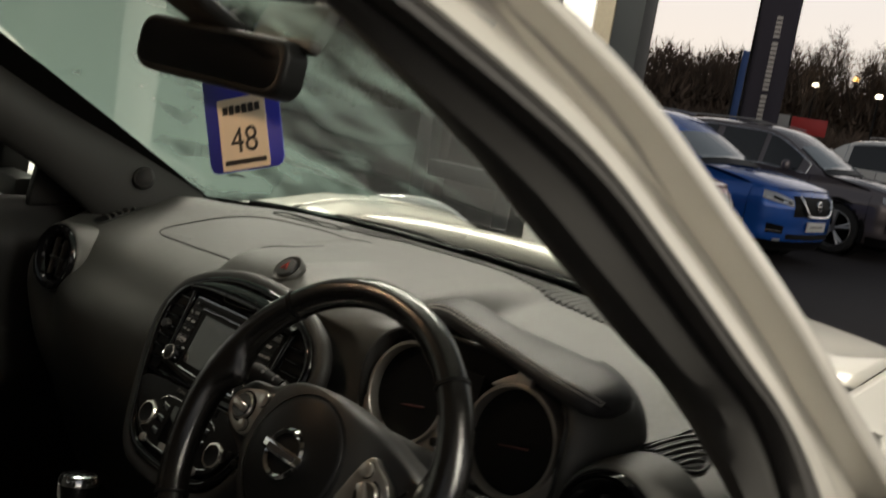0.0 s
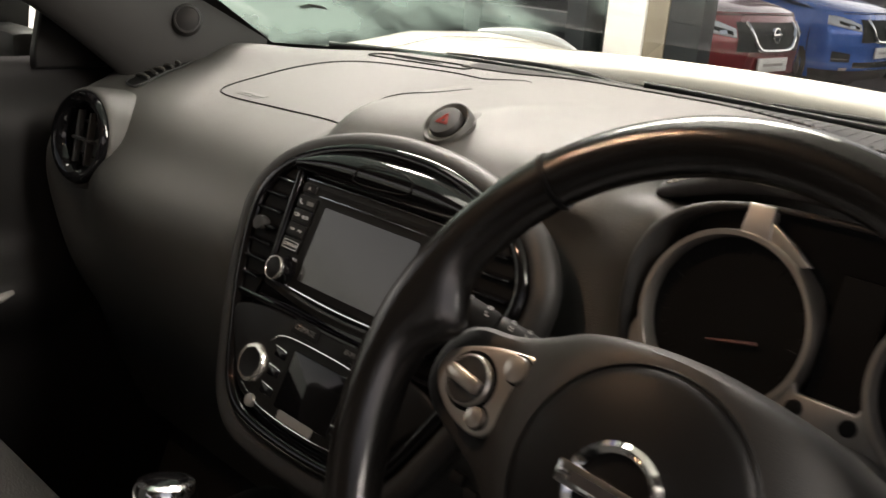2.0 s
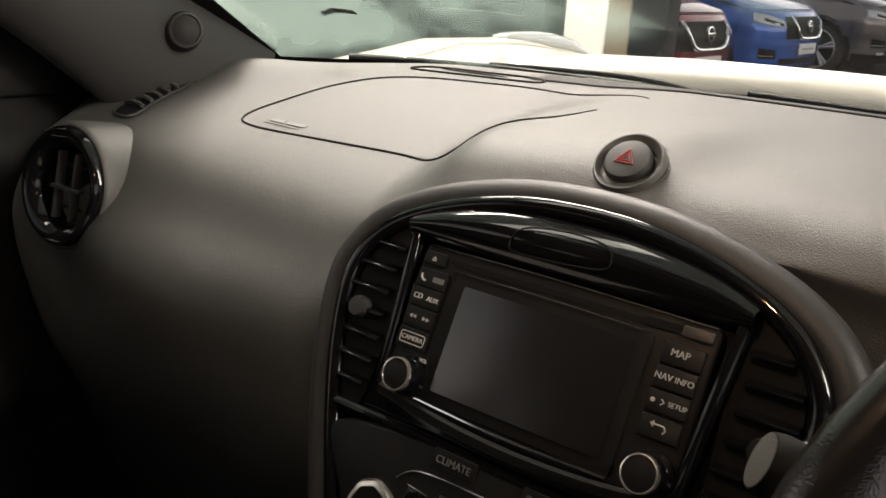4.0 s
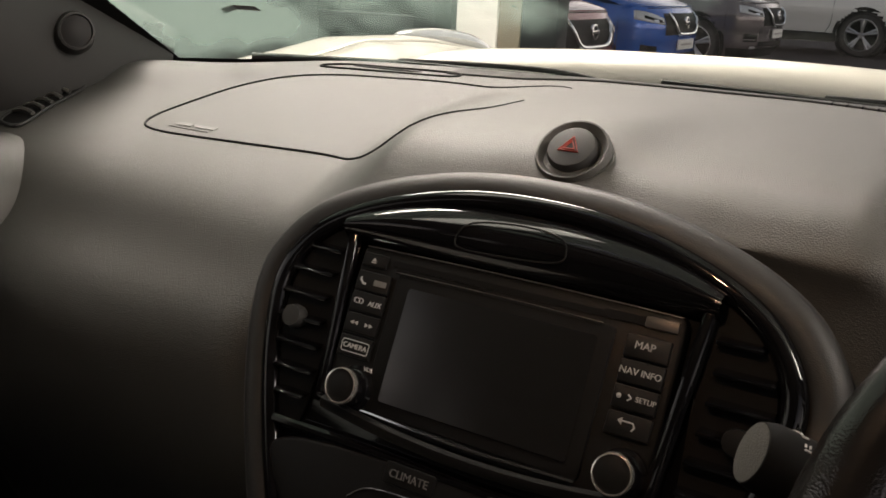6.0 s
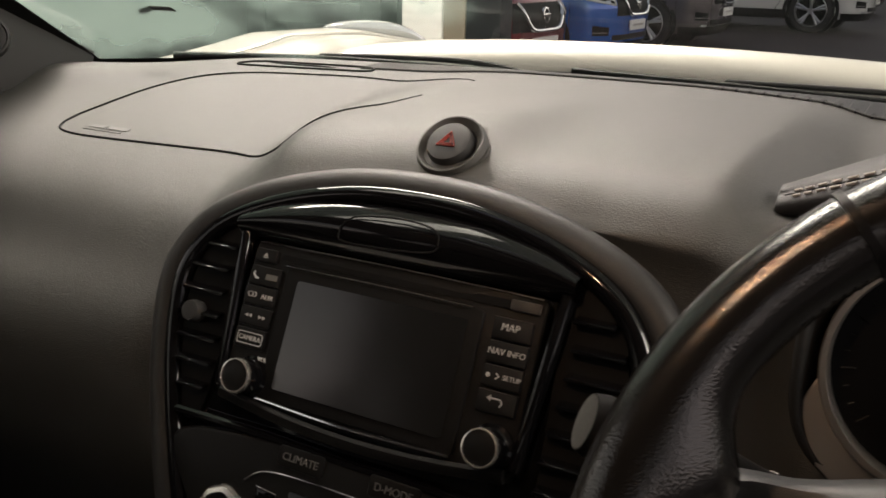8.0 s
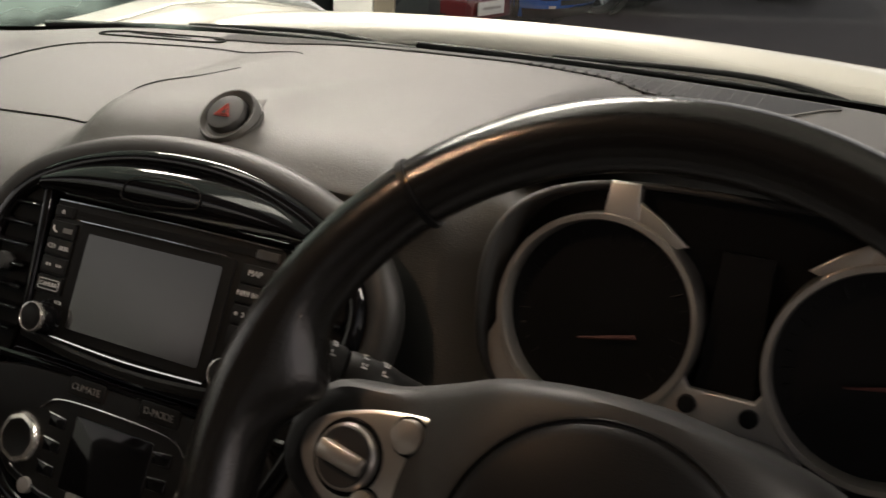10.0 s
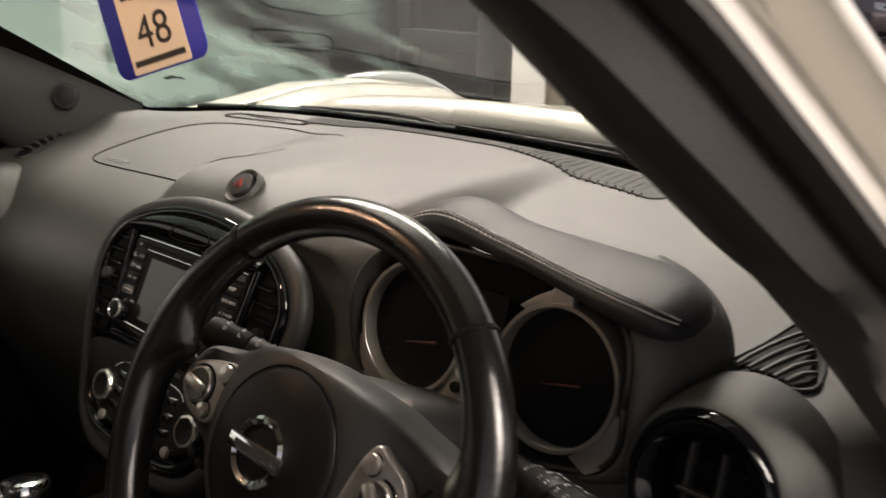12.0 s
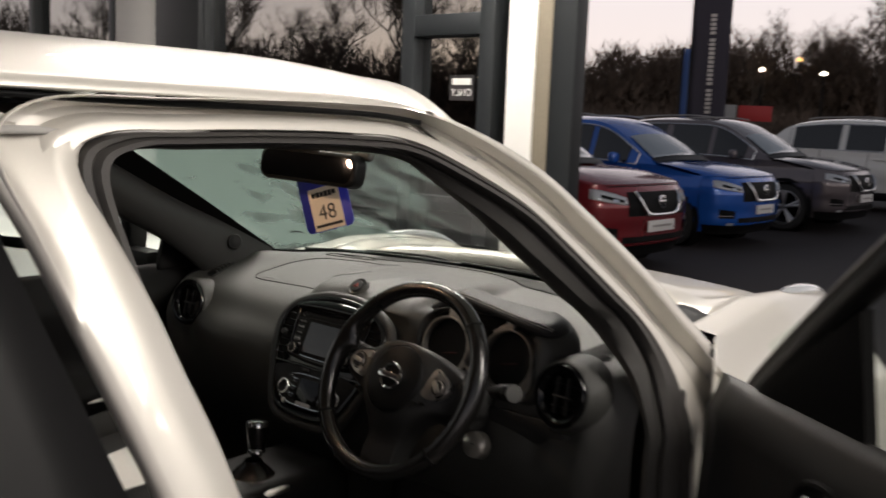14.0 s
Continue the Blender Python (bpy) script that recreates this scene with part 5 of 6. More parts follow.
part("key_slot", box(bmesh.new(), frame_of((0.4325, 0.1695, 0.922), (0, 0.3, 0.95), (0.1, -0.95, 0.3)), 0.010, 0.0022, 0.002), DARK, lock, smooth=False)
# knee panel
def knee_pt(u, v):
    x = mixf(0.13, 0.62, u)
    return Vector((x, 0.215 + 0.03 * math.sin(math.pi * v) + 0.05 * v, mixf(0.99, 0.55, v)))
part("knee_panel", sheet(bmesh.new(), knee_pt, 16, 10), GREY, car, solid=0.004)

# ---- far pillar trim, tweeter, mirrors, door ----
PIL = [(-0.655, 0.50, 1.085), (-0.650, 0.33, 1.180), (-0.642, 0.15, 1.275), (-0.630, -0.03, 1.368), (-0.615, -0.20, 1.450), (-0.60, -0.32, 1.492)]
path = spline(PIL, 40)
bm = bmesh.new()
rings = []
for i, p in enumerate(path):
    d = (path[min(i + 1, 40)] - path[max(i - 1, 0)]).normalized()
    a = Vector((0, -d.z, d.y)).normalized()
    b = d.cross(a)
    w = 0.056 + 0.050 * (1 - sstep(0, 0.38, i / 40))
    rings.append([bm.verts.new(p + a * (w * math.cos(t)) + Vector((1, 0, 0)) * (0.034 * math.sin(t))) for t in (2 * math.pi * j / 20 for j in range(20))])
for p, q in zip(rings, rings[1:]):
    for j in range(20):
        bm.faces.new((p[j], p[(j + 1) % 20], q[(j + 1) % 20], q[j]))
trim = part("pillar_trim", bm, GREY, car, "dark grey pillar trim with a small tweeter")
TW = frame_of((-0.6045, 0.3828, 1.1792), (0.1, 0.45, 0.85), (0.86, -0.42, 0.22)) @ Matrix.Diagonal((0.70, 0.76, 0.9, 1))
bm = bmesh.new()
lathe(bm, TW, [(0.030, -0.012), (0.0255, 0.003), (0.0225, 0.004), (0.0215, 0.0015)], 36)
tweeter = part("tweeter", bm, GREY, trim, "round tweeter grille")
bm = bmesh.new()
lathe(bm, TW, [(0.0218, 0.0012), (0.012, 0.0028), (0.0, 0.0032)], 30)
part("mesh_cap", bm, BLACK, tweeter)
bm = bmesh.new()
for i in range(-5, 6):
    for j in range(-5, 6):
        x, y = 0.0036 * (i + 0.5 * (j % 2)), 0.0032 * j
        if math.hypot(x, y) < 0.0185:
            lathe(bm, TW @ Matrix.Translation((x, y, 0.0030)), [(0.0011, 0.0), (0.0, 0.0002)], 6)
tagged(part("mesh_pattern", bm, DARK, tweeter), kind="stuff")

# rear-view mirror
MIR = frame_of((0.038, 0.090, 1.427), (0.02, 0.12, 0.99), (0.2, -0.97, 0.12))
bm = plate(bmesh.new(), MIR @ Matrix.Translation((0, 0, -0.026)), round_rect(0.246, 0.068, 0.024, 8), 0.036, 0.009, 4)
mirror = part("rear_view_mirror", bm, BLACK, car, "black rear-view mirror on a stalk")
part("mirror_glass", plate(bmesh.new(), MIR @ Matrix.Translation((0, 0, 0.0095)), round_rect(0.226, 0.052, 0.018, 8), 0.002), mat("dark_mirror", (0.10, 0.10, 0.11), 0.05, 1.0, vary=0.05, scale=8), mirror)
part("stem", tube(bmesh.new(), spline([(0.035, 0.115, 1.440), (0.030, 0.122, 1.458), (0.028, 0.135, 1.468)], 12), [0.016] * 6 + [0.022] * 7, 12), BLACK, mirror)
part("sensor_cover", box(bmesh.new(), pose(0.105, 0.155, 1.470, 64, 0, 0) @ Matrix.Translation((0, 0, 0.004)), 0.125, 0.062, 0.020, 0.008, 3), TRIM, mirror, "grey sensor cover on the glass")
part("sensor_box", box(bmesh.new(), pose(0.015, 0.080, 1.478, -26, 0, 0), 0.075, 0.10, 0.022, 0.010, 3), BLACK, mirror)

# far door with its window sill, handle and outside mirror
def door_pt(u, v):
    y = mixf(-0.80, 0.42, u)
    z = mixf(0.38, 1.125, v)
    sill = sstep(0.86, 1.0, v)
    rest = math.exp(-((z - 0.80) / 0.05) ** 2) * (1 - sstep(0.15, 0.30, y))
    return Vector((-0.715 - 0.035 * sill + 0.050 * rest + 0.02 * math.sin(3 * v), y, z - 0.012 * sill))


fdoor = part("far_door", sheet(bmesh.new(), door_pt, 40, 40), BLACK, car, "black inner panel of the passenger's door", solid=0.01)
HAND = frame_of((-0.708, 0.105, 1.018), (0, 0, 1), (1, 0, 0))
bm = bmesh.new()
lathe(bm, HAND @ Matrix.Diagonal((1.35, 1, 1, 1)), [(0.050, -0.004), (0.048, 0.006), (0.043, 0.007), (0.038, -0.002), (0.0, -0.006)], 40)
cup = part("handle_cup", bm, BLACK, fdoor, "oval cup with a chrome door handle")
part("handle", tube(bmesh.new(), spline([HAND @ Vector(c) for c in ((0.045, -0.004, 0.004), (0.02, -0.018, 0.014), (-0.025, -0.014, 0.016), (-0.034, 0.004, 0.014), (-0.018, 0.020, 0.012), (0.02, 0.018, 0.008))], 30), 0.0055, 8), CHROME, cup)
part("lock_knob", box(bmesh.new(), HAND @ Matrix.Translation((0.040, 0.004, 0.010)), 0.014, 0.020, 0.012, 0.004), CHROME, cup)
part("grab_handle", tube(bmesh.new(), spline([(-0.655, -0.08, 0.795), (-0.640, 0.02, 0.800), (-0.645, 0.13, 0.815), (-0.69, 0.17, 0.83)], 20), 0.010, 8, flat=0.6), DULL, fdoor)
def pane(u, v):
    y = mixf(-0.70, 0.42, u)
    top = 1.49 if y < -0.30 else mixf(1.49, 1.13, sstep(-0.30, 0.50, y) * 0.4 + 0.6 * (y + 0.30) / 0.80)
    z = mixf(1.10, max(1.11, top), v)
    return Vector((-(side_x(z) + 0.02), y, z))


part("door_glass", sheet(bmesh.new(), pane, 20, 10), SIDE_GLASS, car, "clear side window").visible_shadow = False
MH = frame_of((-0.985, 0.190, 1.180), (0.045, -0.12, 0.99), (0.35, -0.93, 0.13))
bm = plate(bmesh.new(), MH @ Matrix.Translation((0, 0, -0.07)), round_rect(0.225, 0.165, 0.05, 8), 0.085, 0.02, 5)
om = part("outside_mirror", bm, BLACK, car, "black-framed outside door mirror")
part("mirror_glass", plate(bmesh.new(), MH @ Matrix.Translation((0, 0, 0.0145)), round_rect(0.176, 0.118, 0.035, 8), 0.002), MIRROR, om)
part("mirror_foot", box(bmesh.new(), pose(-0.85, 0.24, 1.12), 0.16, 0.06, 0.05, 0.015), BLACK, om)
part("sail_panel", plate(bmesh.new(), frame_of((-0.735, 0.30, 1.10), (0, 0, 1), (1, 0, 0)), [(0.07, 0.0), (0.05, 0.14), (0.03, 0.15), (-0.05, 0.17), (-0.08, 0.02), (-0.08, 0.0)][::-1], 0.015, 0.004), BLACK, car)

# ---- driver's door, open ----
HINGE = Vector((0.86, 0.49, 0.0))
DOOR_M = Matrix.Translation(HINGE) @ pose(0, 0, 0, 0, 0, 55)


def dv(y, z, out=0.0):
    """A point of the open door: y metres back from the hinge, z up, out from its outer skin inwards."""
    return DOOR_M @ Vector((-out - (0.30 * max(0.0, z - 1.0)), -y, z))


def dpanel(u, v):
    y, z = mixf(0.02, 1.14, u), mixf(0.36, 1.10 + 0.01 * u, v)
    return dv(y, z, 0.10 + 0.03 * math.sin(3 * v) - 0.04 * sstep(0.9, 1, v))


ndoor = part("driver_door", sheet(bmesh.new(), dpanel, 30, 24), GREY, car, "open driver's door with a black inner panel", solid=0.01)
part("door_skin", sheet(bmesh.new(), lambda u, v: dv(mixf(0.0, 1.16, u), mixf(0.34, 1.04, v), 0.0 - 0.03 * math.sin(math.pi * v)), 16, 12), PAINT, ndoor, solid=0.004)
fr = [(0.05, 1.040), (0.11, 1.093), (0.27, 1.215), (0.42, 1.325), (0.58, 1.43), (0.74, 1.50), (0.92, 1.525), (1.12, 1.525), (1.20, 1.48), (1.18, 1.25), (1.15, 1.04)]
part("window_frame", tube(bmesh.new(), [dv(p.x, p.y, 0.05) for p in spline([(y, z, 0) for y, z in fr], 60)], 0.026, 10, flat=0.8, up=(1, 0, 0)), BLACK, ndoor, "black window frame")
part("frame_seal", tube(bmesh.new(), [dv(p.x, p.y + 0.028, 0.05) for p in spline([(y, z, 0) for y, z in fr[:9]], 50)], 0.010, 8), RUBBER, ndoor)
pg = part("door_glass", sheet(bmesh.new(), lambda u, v: dv(mixf(0.14, 1.14, u), mixf(1.03, min(1.51, 1.10 + 0.80 * mixf(0.14, 1.14, u) * 0.75), v), 0.04), 16, 8), SIDE_GLASS, ndoor, "clear side window")
pg.visible_shadow = False
tri_pts = [(0.02, 1.04), (0.02, 1.03), (0.40, 1.09), (0.44, 1.30), (0.30, 1.215), (0.15, 1.11)]
bm = bmesh.new()
bm.faces.new([bm.verts.new(dv(y, z, 0.075)) for y, z in tri_pts])
part("sail_panel", bm, BLACK, ndoor, smooth=False, solid=0.02)
hm = frame_of(dv(0.36, 0.98, 0.135), (0, 0, 1), DOOR_M.to_3x3() @ Vector((-1, 0, 0)))
bm = bmesh.new()
lathe(bm, hm @ Matrix.Diagonal((1.35, 1, 1, 1)), [(0.050, -0.006), (0.048, 0.006), (0.043, 0.007), (0.038, -0.002), (0.0, -0.006)], 40)
cup = part("handle_cup", bm, BLACK, ndoor)
part("handle", tube(bmesh.new(), spline([hm @ Vector(c) for c in ((0.045, -0.004, 0.004), (0.02, -0.018, 0.014), (-0.025, -0.014, 0.016), (-0.034, 0.004, 0.014), (-0.018, 0.020, 0.012), (0.02, 0.018, 0.008))], 30), 0.0055, 8), CHROME, cup)
for z in (0.90, 0.62):
    part("door_hinge", box(bmesh.new(), pose(0.835, 0.585, z), 0.05, 0.06, 0.05, 0.008), PAINT, car)
for y, z in ((0.345, 1.05), (0.350, 0.955), (0.42, 0.965)):
    bm = lathe(bmesh.new(), frame_of((side_x(z) + 0.0035, y, z), (0, 0, 1), (1, 0, 0)) @ Matrix.Diagonal((0.7, 1.4, 1, 1)), [(0.014, 0.0), (0.013, 0.003), (0.0, 0.003)], 16)
    part("jamb_plug", bm, RUBBER, car, "grey rubber plug in the door jamb")

# ---- seats ----
def seat(x, fwd, label):
    t = part("seat", box(bmesh.new(), pose(x, fwd - 0.44, 0.60 + 0.15 * fwd, 7, 0, 0), 0.42, 0.56, 0.18, 0.07, 5), CLOTH, car, label)
    part("seat_back", box(bmesh.new(), pose(x, fwd - 0.84, 0.92, -16, 0, 0), 0.48, 0.13, 0.66, 0.055, 5), CLOTH, t)
    part("headrest", box(bmesh.new(), pose(x, fwd - 0.97, 1.33, -12, 0, 0), 0.26, 0.09, 0.17, 0.04, 5), CLOTH, t)
    for s in (-1, 1):
        part("bolster", box(bmesh.new(), pose(x + s * 0.22, fwd - 0.44, 0.63 + 0.15 * fwd, 7, 0, 0), 0.10, 0.54, 0.18, 0.045, 5), CLOTH, t)


seat(-0.37, 0.22, "dark grey cloth front seat")
seat(0.37, 0.0, "dark grey cloth front seat")


# ---- loose things in the car ----
tag = thing("mirror_tag", "blue card tag with a cream label hung from the mirror", "tag")
TG = frame_of((0.000, 0.170, 1.352), (-0.28, -0.07, 0.95), (0.25, -0.96, 0.0))
part("card", plate(bmesh.new(), TG, round_rect(0.122, 0.150, 0.014, cy=0.010), 0.0015, 0.0004, 2), BLUE_CARD, tag, "blue card")
face = part("label", plate(bmesh.new(), TG @ Matrix.Translation((0, -0.017, 0.0015)), round_rect(0.078, 0.092, 0.002), 0.0005), CREAM_CARD, tag, "cream paper label")
text("number", "48", TG @ Matrix.Translation((0.001, -0.027, 0.0022)), 0.046, INK, face, 0.0002)
for k in range(6):
    part("print_bar", box(bmesh.new(), TG @ Matrix.Translation((-0.026 + 0.0105 * k, 0.014, 0.0023)), 0.0085, 0.0100 if k in (0, 2, 5) else 0.012, 0.0003), INK, face, smooth=False)
part("print_bar", box(bmesh.new(), TG @ Matrix.Translation((0, -0.053, 0.0023)), 0.068, 0.006, 0.0003), INK, face, smooth=False)

paper = part("paper_sheet", box(bmesh.new(), pose(-0.275, -0.155, 0.738, 7, 0, 3), 0.25, 0.20, 0.006, 0.001), PAPER, None, smooth=False)
tagged(paper, "white paper folder lying on the passenger seat", "paper")

sticker = part("glass_sticker", plate(bmesh.new(), frame_of((-0.52, glass_y(-0.52, 1.207) - 0.006, 1.207), (0, -0.89, 0.45), (0, -0.45, -0.89)), round_rect(0.052, 0.010, 0.001), 0.0006), INK, None, smooth=False)
tagged(sticker, "small black sticker on the windscreen's lower edge", "sticker")

# ---- ground and surroundings ----
def ground_z(x, y):
    return 0.12 * sstep(3.5, 8.0, y) + 0.18 * sstep(10.5, 17, y)


def ground_pt(u, v):
    k = 2 * v - 1
    h = 2 * u - 1
    x, y = math.copysign(abs(h) ** 3, h) * 900 - 2, math.copysign(abs(k) ** 3, k) * 900 + 6
    return Vector((x, y, ground_z(x, y)))


ground = part("ground", sheet(bmesh.new(), ground_pt, 70, 90), ASPHALT, None)
tagged(ground, "dark damp asphalt forecourt", "ground", kind="structure")

# showroom front: a glazed wall ahead of the car, its end post white, with a dark steel column beside it
WALL_Y = 3.30
front = thing("wall_showroom", "glazed showroom front in dark grey frames", "wall", kind="structure")
GL0, GL1 = -2.0, -16.0
bm = bmesh.new()
box(bm, pose((GL0 + GL1) / 2, WALL_Y + 0.05, 3.35), GL0 - GL1, 0.18, 0.5)
part("fascia", bm, GREY_FRAME, front, smooth=False)
bm = bmesh.new()
box(bm, pose((GL0 + GL1) / 2, WALL_Y + 0.05, 0.09), GL0 - GL1, 0.18, 0.18)
part("plinth", bm, GREY_FRAME, front, smooth=False)
uprights = (-2.03, -2.67, -4.93, -6.28, -7.80, -9.3, -11.3, -13.3, -15.9)
for x in uprights:
    bm = bmesh.new()
    box(bm, pose(x, WALL_Y, 1.65), 0.11, 0.14, 3.0, 0.004)
    part("upright", bm, GREY_FRAME, front)
bm = bmesh.new()
box(bm, pose(-2.35, WALL_Y - 0.01, 2.125), 0.53, 0.12, 0.13, 0.004)
part("transom", bm, GREY_FRAME, front)
bm = bmesh.new()
box(bm, pose(-2.35, WALL_Y - 0.01, 1.02), 0.53, 0.10, 0.09, 0.004)
part("transom", bm, GREY_FRAME, front)
for x0, x1 in zip(uprights, uprights[1:]):
    bm = bmesh.new()
    box(bm, pose((x0 + x1) / 2, WALL_Y + 0.02, 1.65), abs(x1 - x0) - 0.10, 0.012, 2.95)
    part("pane", bm, SHOP_GLASS, front, smooth=False)
bm = bmesh.new()
box(bm, pose(-5.195, WALL_Y - 0.02, 1.9), 0.61, 0.2, 3.8, 0.008)
part("pier", bm, GREY_FRAME, front)
bm = bmesh.new()
box(bm, pose(-5.85, WALL_Y + 0.02, 1.9), 0.70, 0.2, 3.8, 0.008)
part("pier", bm, WHITE_WALL, front, "white rendered pier")
# a plain dim hall behind the panes
bm = bmesh.new()
box(bm, pose(-9.8, WALL_Y + 1.9, 1.8), 12.9, 0.1, 3.6)
tagged(part("wall_hall", bm, GREY_FRAME, None, smooth=False), "plain dark back wall of the dim hall", "wall", kind="structure")
bm = bmesh.new()
box(bm, pose(-9.3, WALL_Y + 1.0, 3.62), 13.6, 2.0, 0.08)
tagged(part("ceiling", bm, WHITE_WALL, None, smooth=False), "plain hall ceiling", "ceiling", kind="structure")
bm = bmesh.new()
box(bm, pose(-2.60, WALL_Y + 1.0, 1.8, 0, 0, 37), 0.06, 2.3, 3.6)
tagged(part("wall_side", bm, GREY_FRAME, None, smooth=False), "dark side wall of the hall", "wall", kind="structure")

bm = bmesh.new()
box(bm, pose(-2.5, 0.75, 3.92), 13.0, 6.3, 0.24, 0.02)
tagged(part("canopy", bm, WHITE_WALL, None, smooth=False), "plain pale canopy over the forecourt", "canopy", kind="structure")

# a sign's reflection, modelled as a mirror-written panel on the door glass
notice = part("reflected_notice", box(bmesh.new(), pose(-2.27, WALL_Y + 0.006, 1.745), 0.20, 0.004, 0.155), INK, None, smooth=False)
tagged(notice, "reflection of a dark notice with pale mirrored lettering, put on the showroom door glass", "notice")
text("notice_lettering", "ONLY", frame_of((-2.27, WALL_Y + 0.003, 1.715), (0, 0, 1), (0, -1, 0)) @ Matrix.Diagonal((-1, 1, 1, 1)), 0.062, PAPER, notice)
part("print_bar", box(bmesh.new(), pose(-2.27, WALL_Y + 0.003, 1.783), 0.15, 0.003, 0.040), PAPER, notice, smooth=False)

post = thing("wall_post", "white rendered end post with a weathered joint", "post", kind="structure")
bm = bmesh.new()
box(bm, pose(-1.763, WALL_Y + 0.06, 1.9), 0.196, 0.28, 3.8, 0.006)
part("post_body", bm, WHITE_WALL, post)
bm = bmesh.new()
box(bm, pose(-1.613, WALL_Y + 0.05, 1.9), 0.103, 0.24, 3.8, 0.004)
part("joint_strip", bm, DIRTY_STRIP, post)
steel = thing("steel_column", "dark grey square steel column", "column", kind="structure")
bm = bmesh.new()
box(bm, pose(-1.481, WALL_Y - 0.01, 2.1), 0.160, 0.11, 4.2, 0.006)
part("column_body", bm, GREY_FRAME, steel)


# ---- parked cars ----
def parked_car(name, label, paint, m, plate_mat=PAPER, panel_van=False):
    """A crossover 4.4 m long: x across, y towards its nose, z up; the nose at y = 0."""
    L, H = 4.38, 1.59
    car_ob = thing(name, label, "car", "cars in the row")
    car_ob.matrix_world = m
    def inset(z):
        return 0.10 * sstep(0.70, 0.93, z) + 0.09 * sstep(0.36, 0.20, z) + 0.012 * sstep(0.56, 0.48, z)
    def nose_at(a, z, out=0.0, deep=0.46, tail=0.0):
        """A point of the rounded nose: a across from -1 to 1, z up."""
        t = a * math.pi / 2
        i = inset(z) - out
        x = math.copysign(abs(math.sin(t)) ** 0.72, t) * (0.895 - 0.6 * i)
        y = -deep + (deep - i) * abs(math.cos(t)) ** 0.66
        return Vector((x, y, z))
    def tail_at(a, z, out=0.0):
        p = nose_at(a, z * 0.92, out, 0.36)
        return Vector((p.x, -L - p.y, z))
    body = part("body", sheet(bmesh.new(), lambda u, v: nose_at(2 * u - 1, mixf(0.22, 0.90, v)), 44, 18), paint, car_ob)
    part("tail", sheet(bmesh.new(), lambda u, v: tail_at(2 * u - 1, mixf(0.24, 1.04, v)), 30, 12), paint, car_ob)
    def belt(y):
        return 0.90 + 0.10 * sstep(-0.46, -1.2, y) + 0.04 * sstep(-1.5, -4.0, y)
    def side_w(y, z):
        k = (z - 0.22) / (belt(y) - 0.22)
        return 0.895 + 0.02 * math.sin(math.pi * min(1, k)) - 0.6 * inset(min(z, 0.9)) * (1 if y > -1.2 else 0.8) - 0.02 * sstep(0.62, 0.50, z) * sstep(-1.2, -1.6, y) * sstep(-3.1, -2.8, y)
    for s in (1, -1):
        bm = bmesh.new()
        nu, nv = 84, 20
        g = []
        for i in range(nu + 1):
            y = mixf(-0.46, -L + 0.36, i / nu)
            g.append([bm.verts.new((s * side_w(y, mixf(0.22, belt(y), j / nv)), y, mixf(0.22, belt(y), j / nv))) for j in range(nv + 1)])
        for i in range(nu):
            for j in range(nv):
                c = (g[i][j].co + g[i + 1][j + 1].co) / 2
                if min(math.hypot(c.y + 0.86, c.z - 0.34), math.hypot(c.y + 3.46, c.z - 0.34)) > 0.375:
                    bm.faces.new((g[i][j], g[i + 1][j], g[i + 1][j + 1], g[i][j + 1]))
        part("body_side", bm, paint, car_ob)
        for dy in (-1.32, -2.36, -3.18):
            part("door_joint", tube(bmesh.new(), [(s * (side_w(dy, z) + 0.001), dy - 0.10 * sstep(0.5, 0.3, z), z) for z in (0.32, 0.45, 0.6, 0.75, 0.9, belt(dy) - 0.02)], 0.005, 5), DARK, car_ob)
        for dy in (-2.15, -3.02):
            part("door_handle", box(bmesh.new(), pose(s * 0.905, dy, 0.90), 0.035, 0.20, 0.03, 0.01), paint, car_ob)
    def bonnet(u, v):
        a = 2 * u - 1
        p = nose_at(a, 0.90)
        q = Vector((a * 0.80, -1.12 + 0.10 * (1 - a * a), 1.055))
        r = p.lerp(q, v)
        if v < 1:
            side = abs(a) ** 6
            r.x = mixf(r.x, math.copysign(side_w(min(-0.46, r.y), 0.9), a) if a else 0.0, side * (1 - v) * 0.6)
        r.z = mixf(0.90, 1.03, v ** 0.75) + 0.045 * (1 - a * a) * math.sin(math.pi * min(1, v * 0.9 + 0.06)) + 0.012 * math.exp(-((abs(a) - 0.62) / 0.1) ** 2) * v
        return r
    part("bonnet", sheet(bmesh.new(), bonnet, 36, 20), paint, car_ob)
    part("bonnet_joint", tube(bmesh.new(), [nose_at(-0.62 + 1.24 * k / 30, 0.892 - 0.012 * abs(-0.62 + 1.24 * k / 30), 0.002) for k in range(31)], 0.005, 5), DARK, car_ob)
    # cabin
    rp = spline([(0, y, z) for y, z in ((-L + 0.14, 1.04), (-L + 0.50, 1.44), (-L + 1.1, 1.57), (-2.55, H), (-1.98, 1.55), (-1.48, 1.31), (-1.02, 1.04))], 40)
    def cab(u, v):
        p = rp[int(round(u * 40))]
        a = mixf(-1, 1, v)
        s = abs(a)
        w = mixf(0.80, 0.64, sstep(1.04, 1.5, p.z))
        if s > 0.6:
            k = (s - 0.6) / 0.4
            z = mixf(p.z - 0.05, 0.97, k)
            x = mixf(w, 0.845, k ** 0.9)
        else:
            k = s / 0.6
            z = p.z - 0.05 * k ** 3
            x = w * k
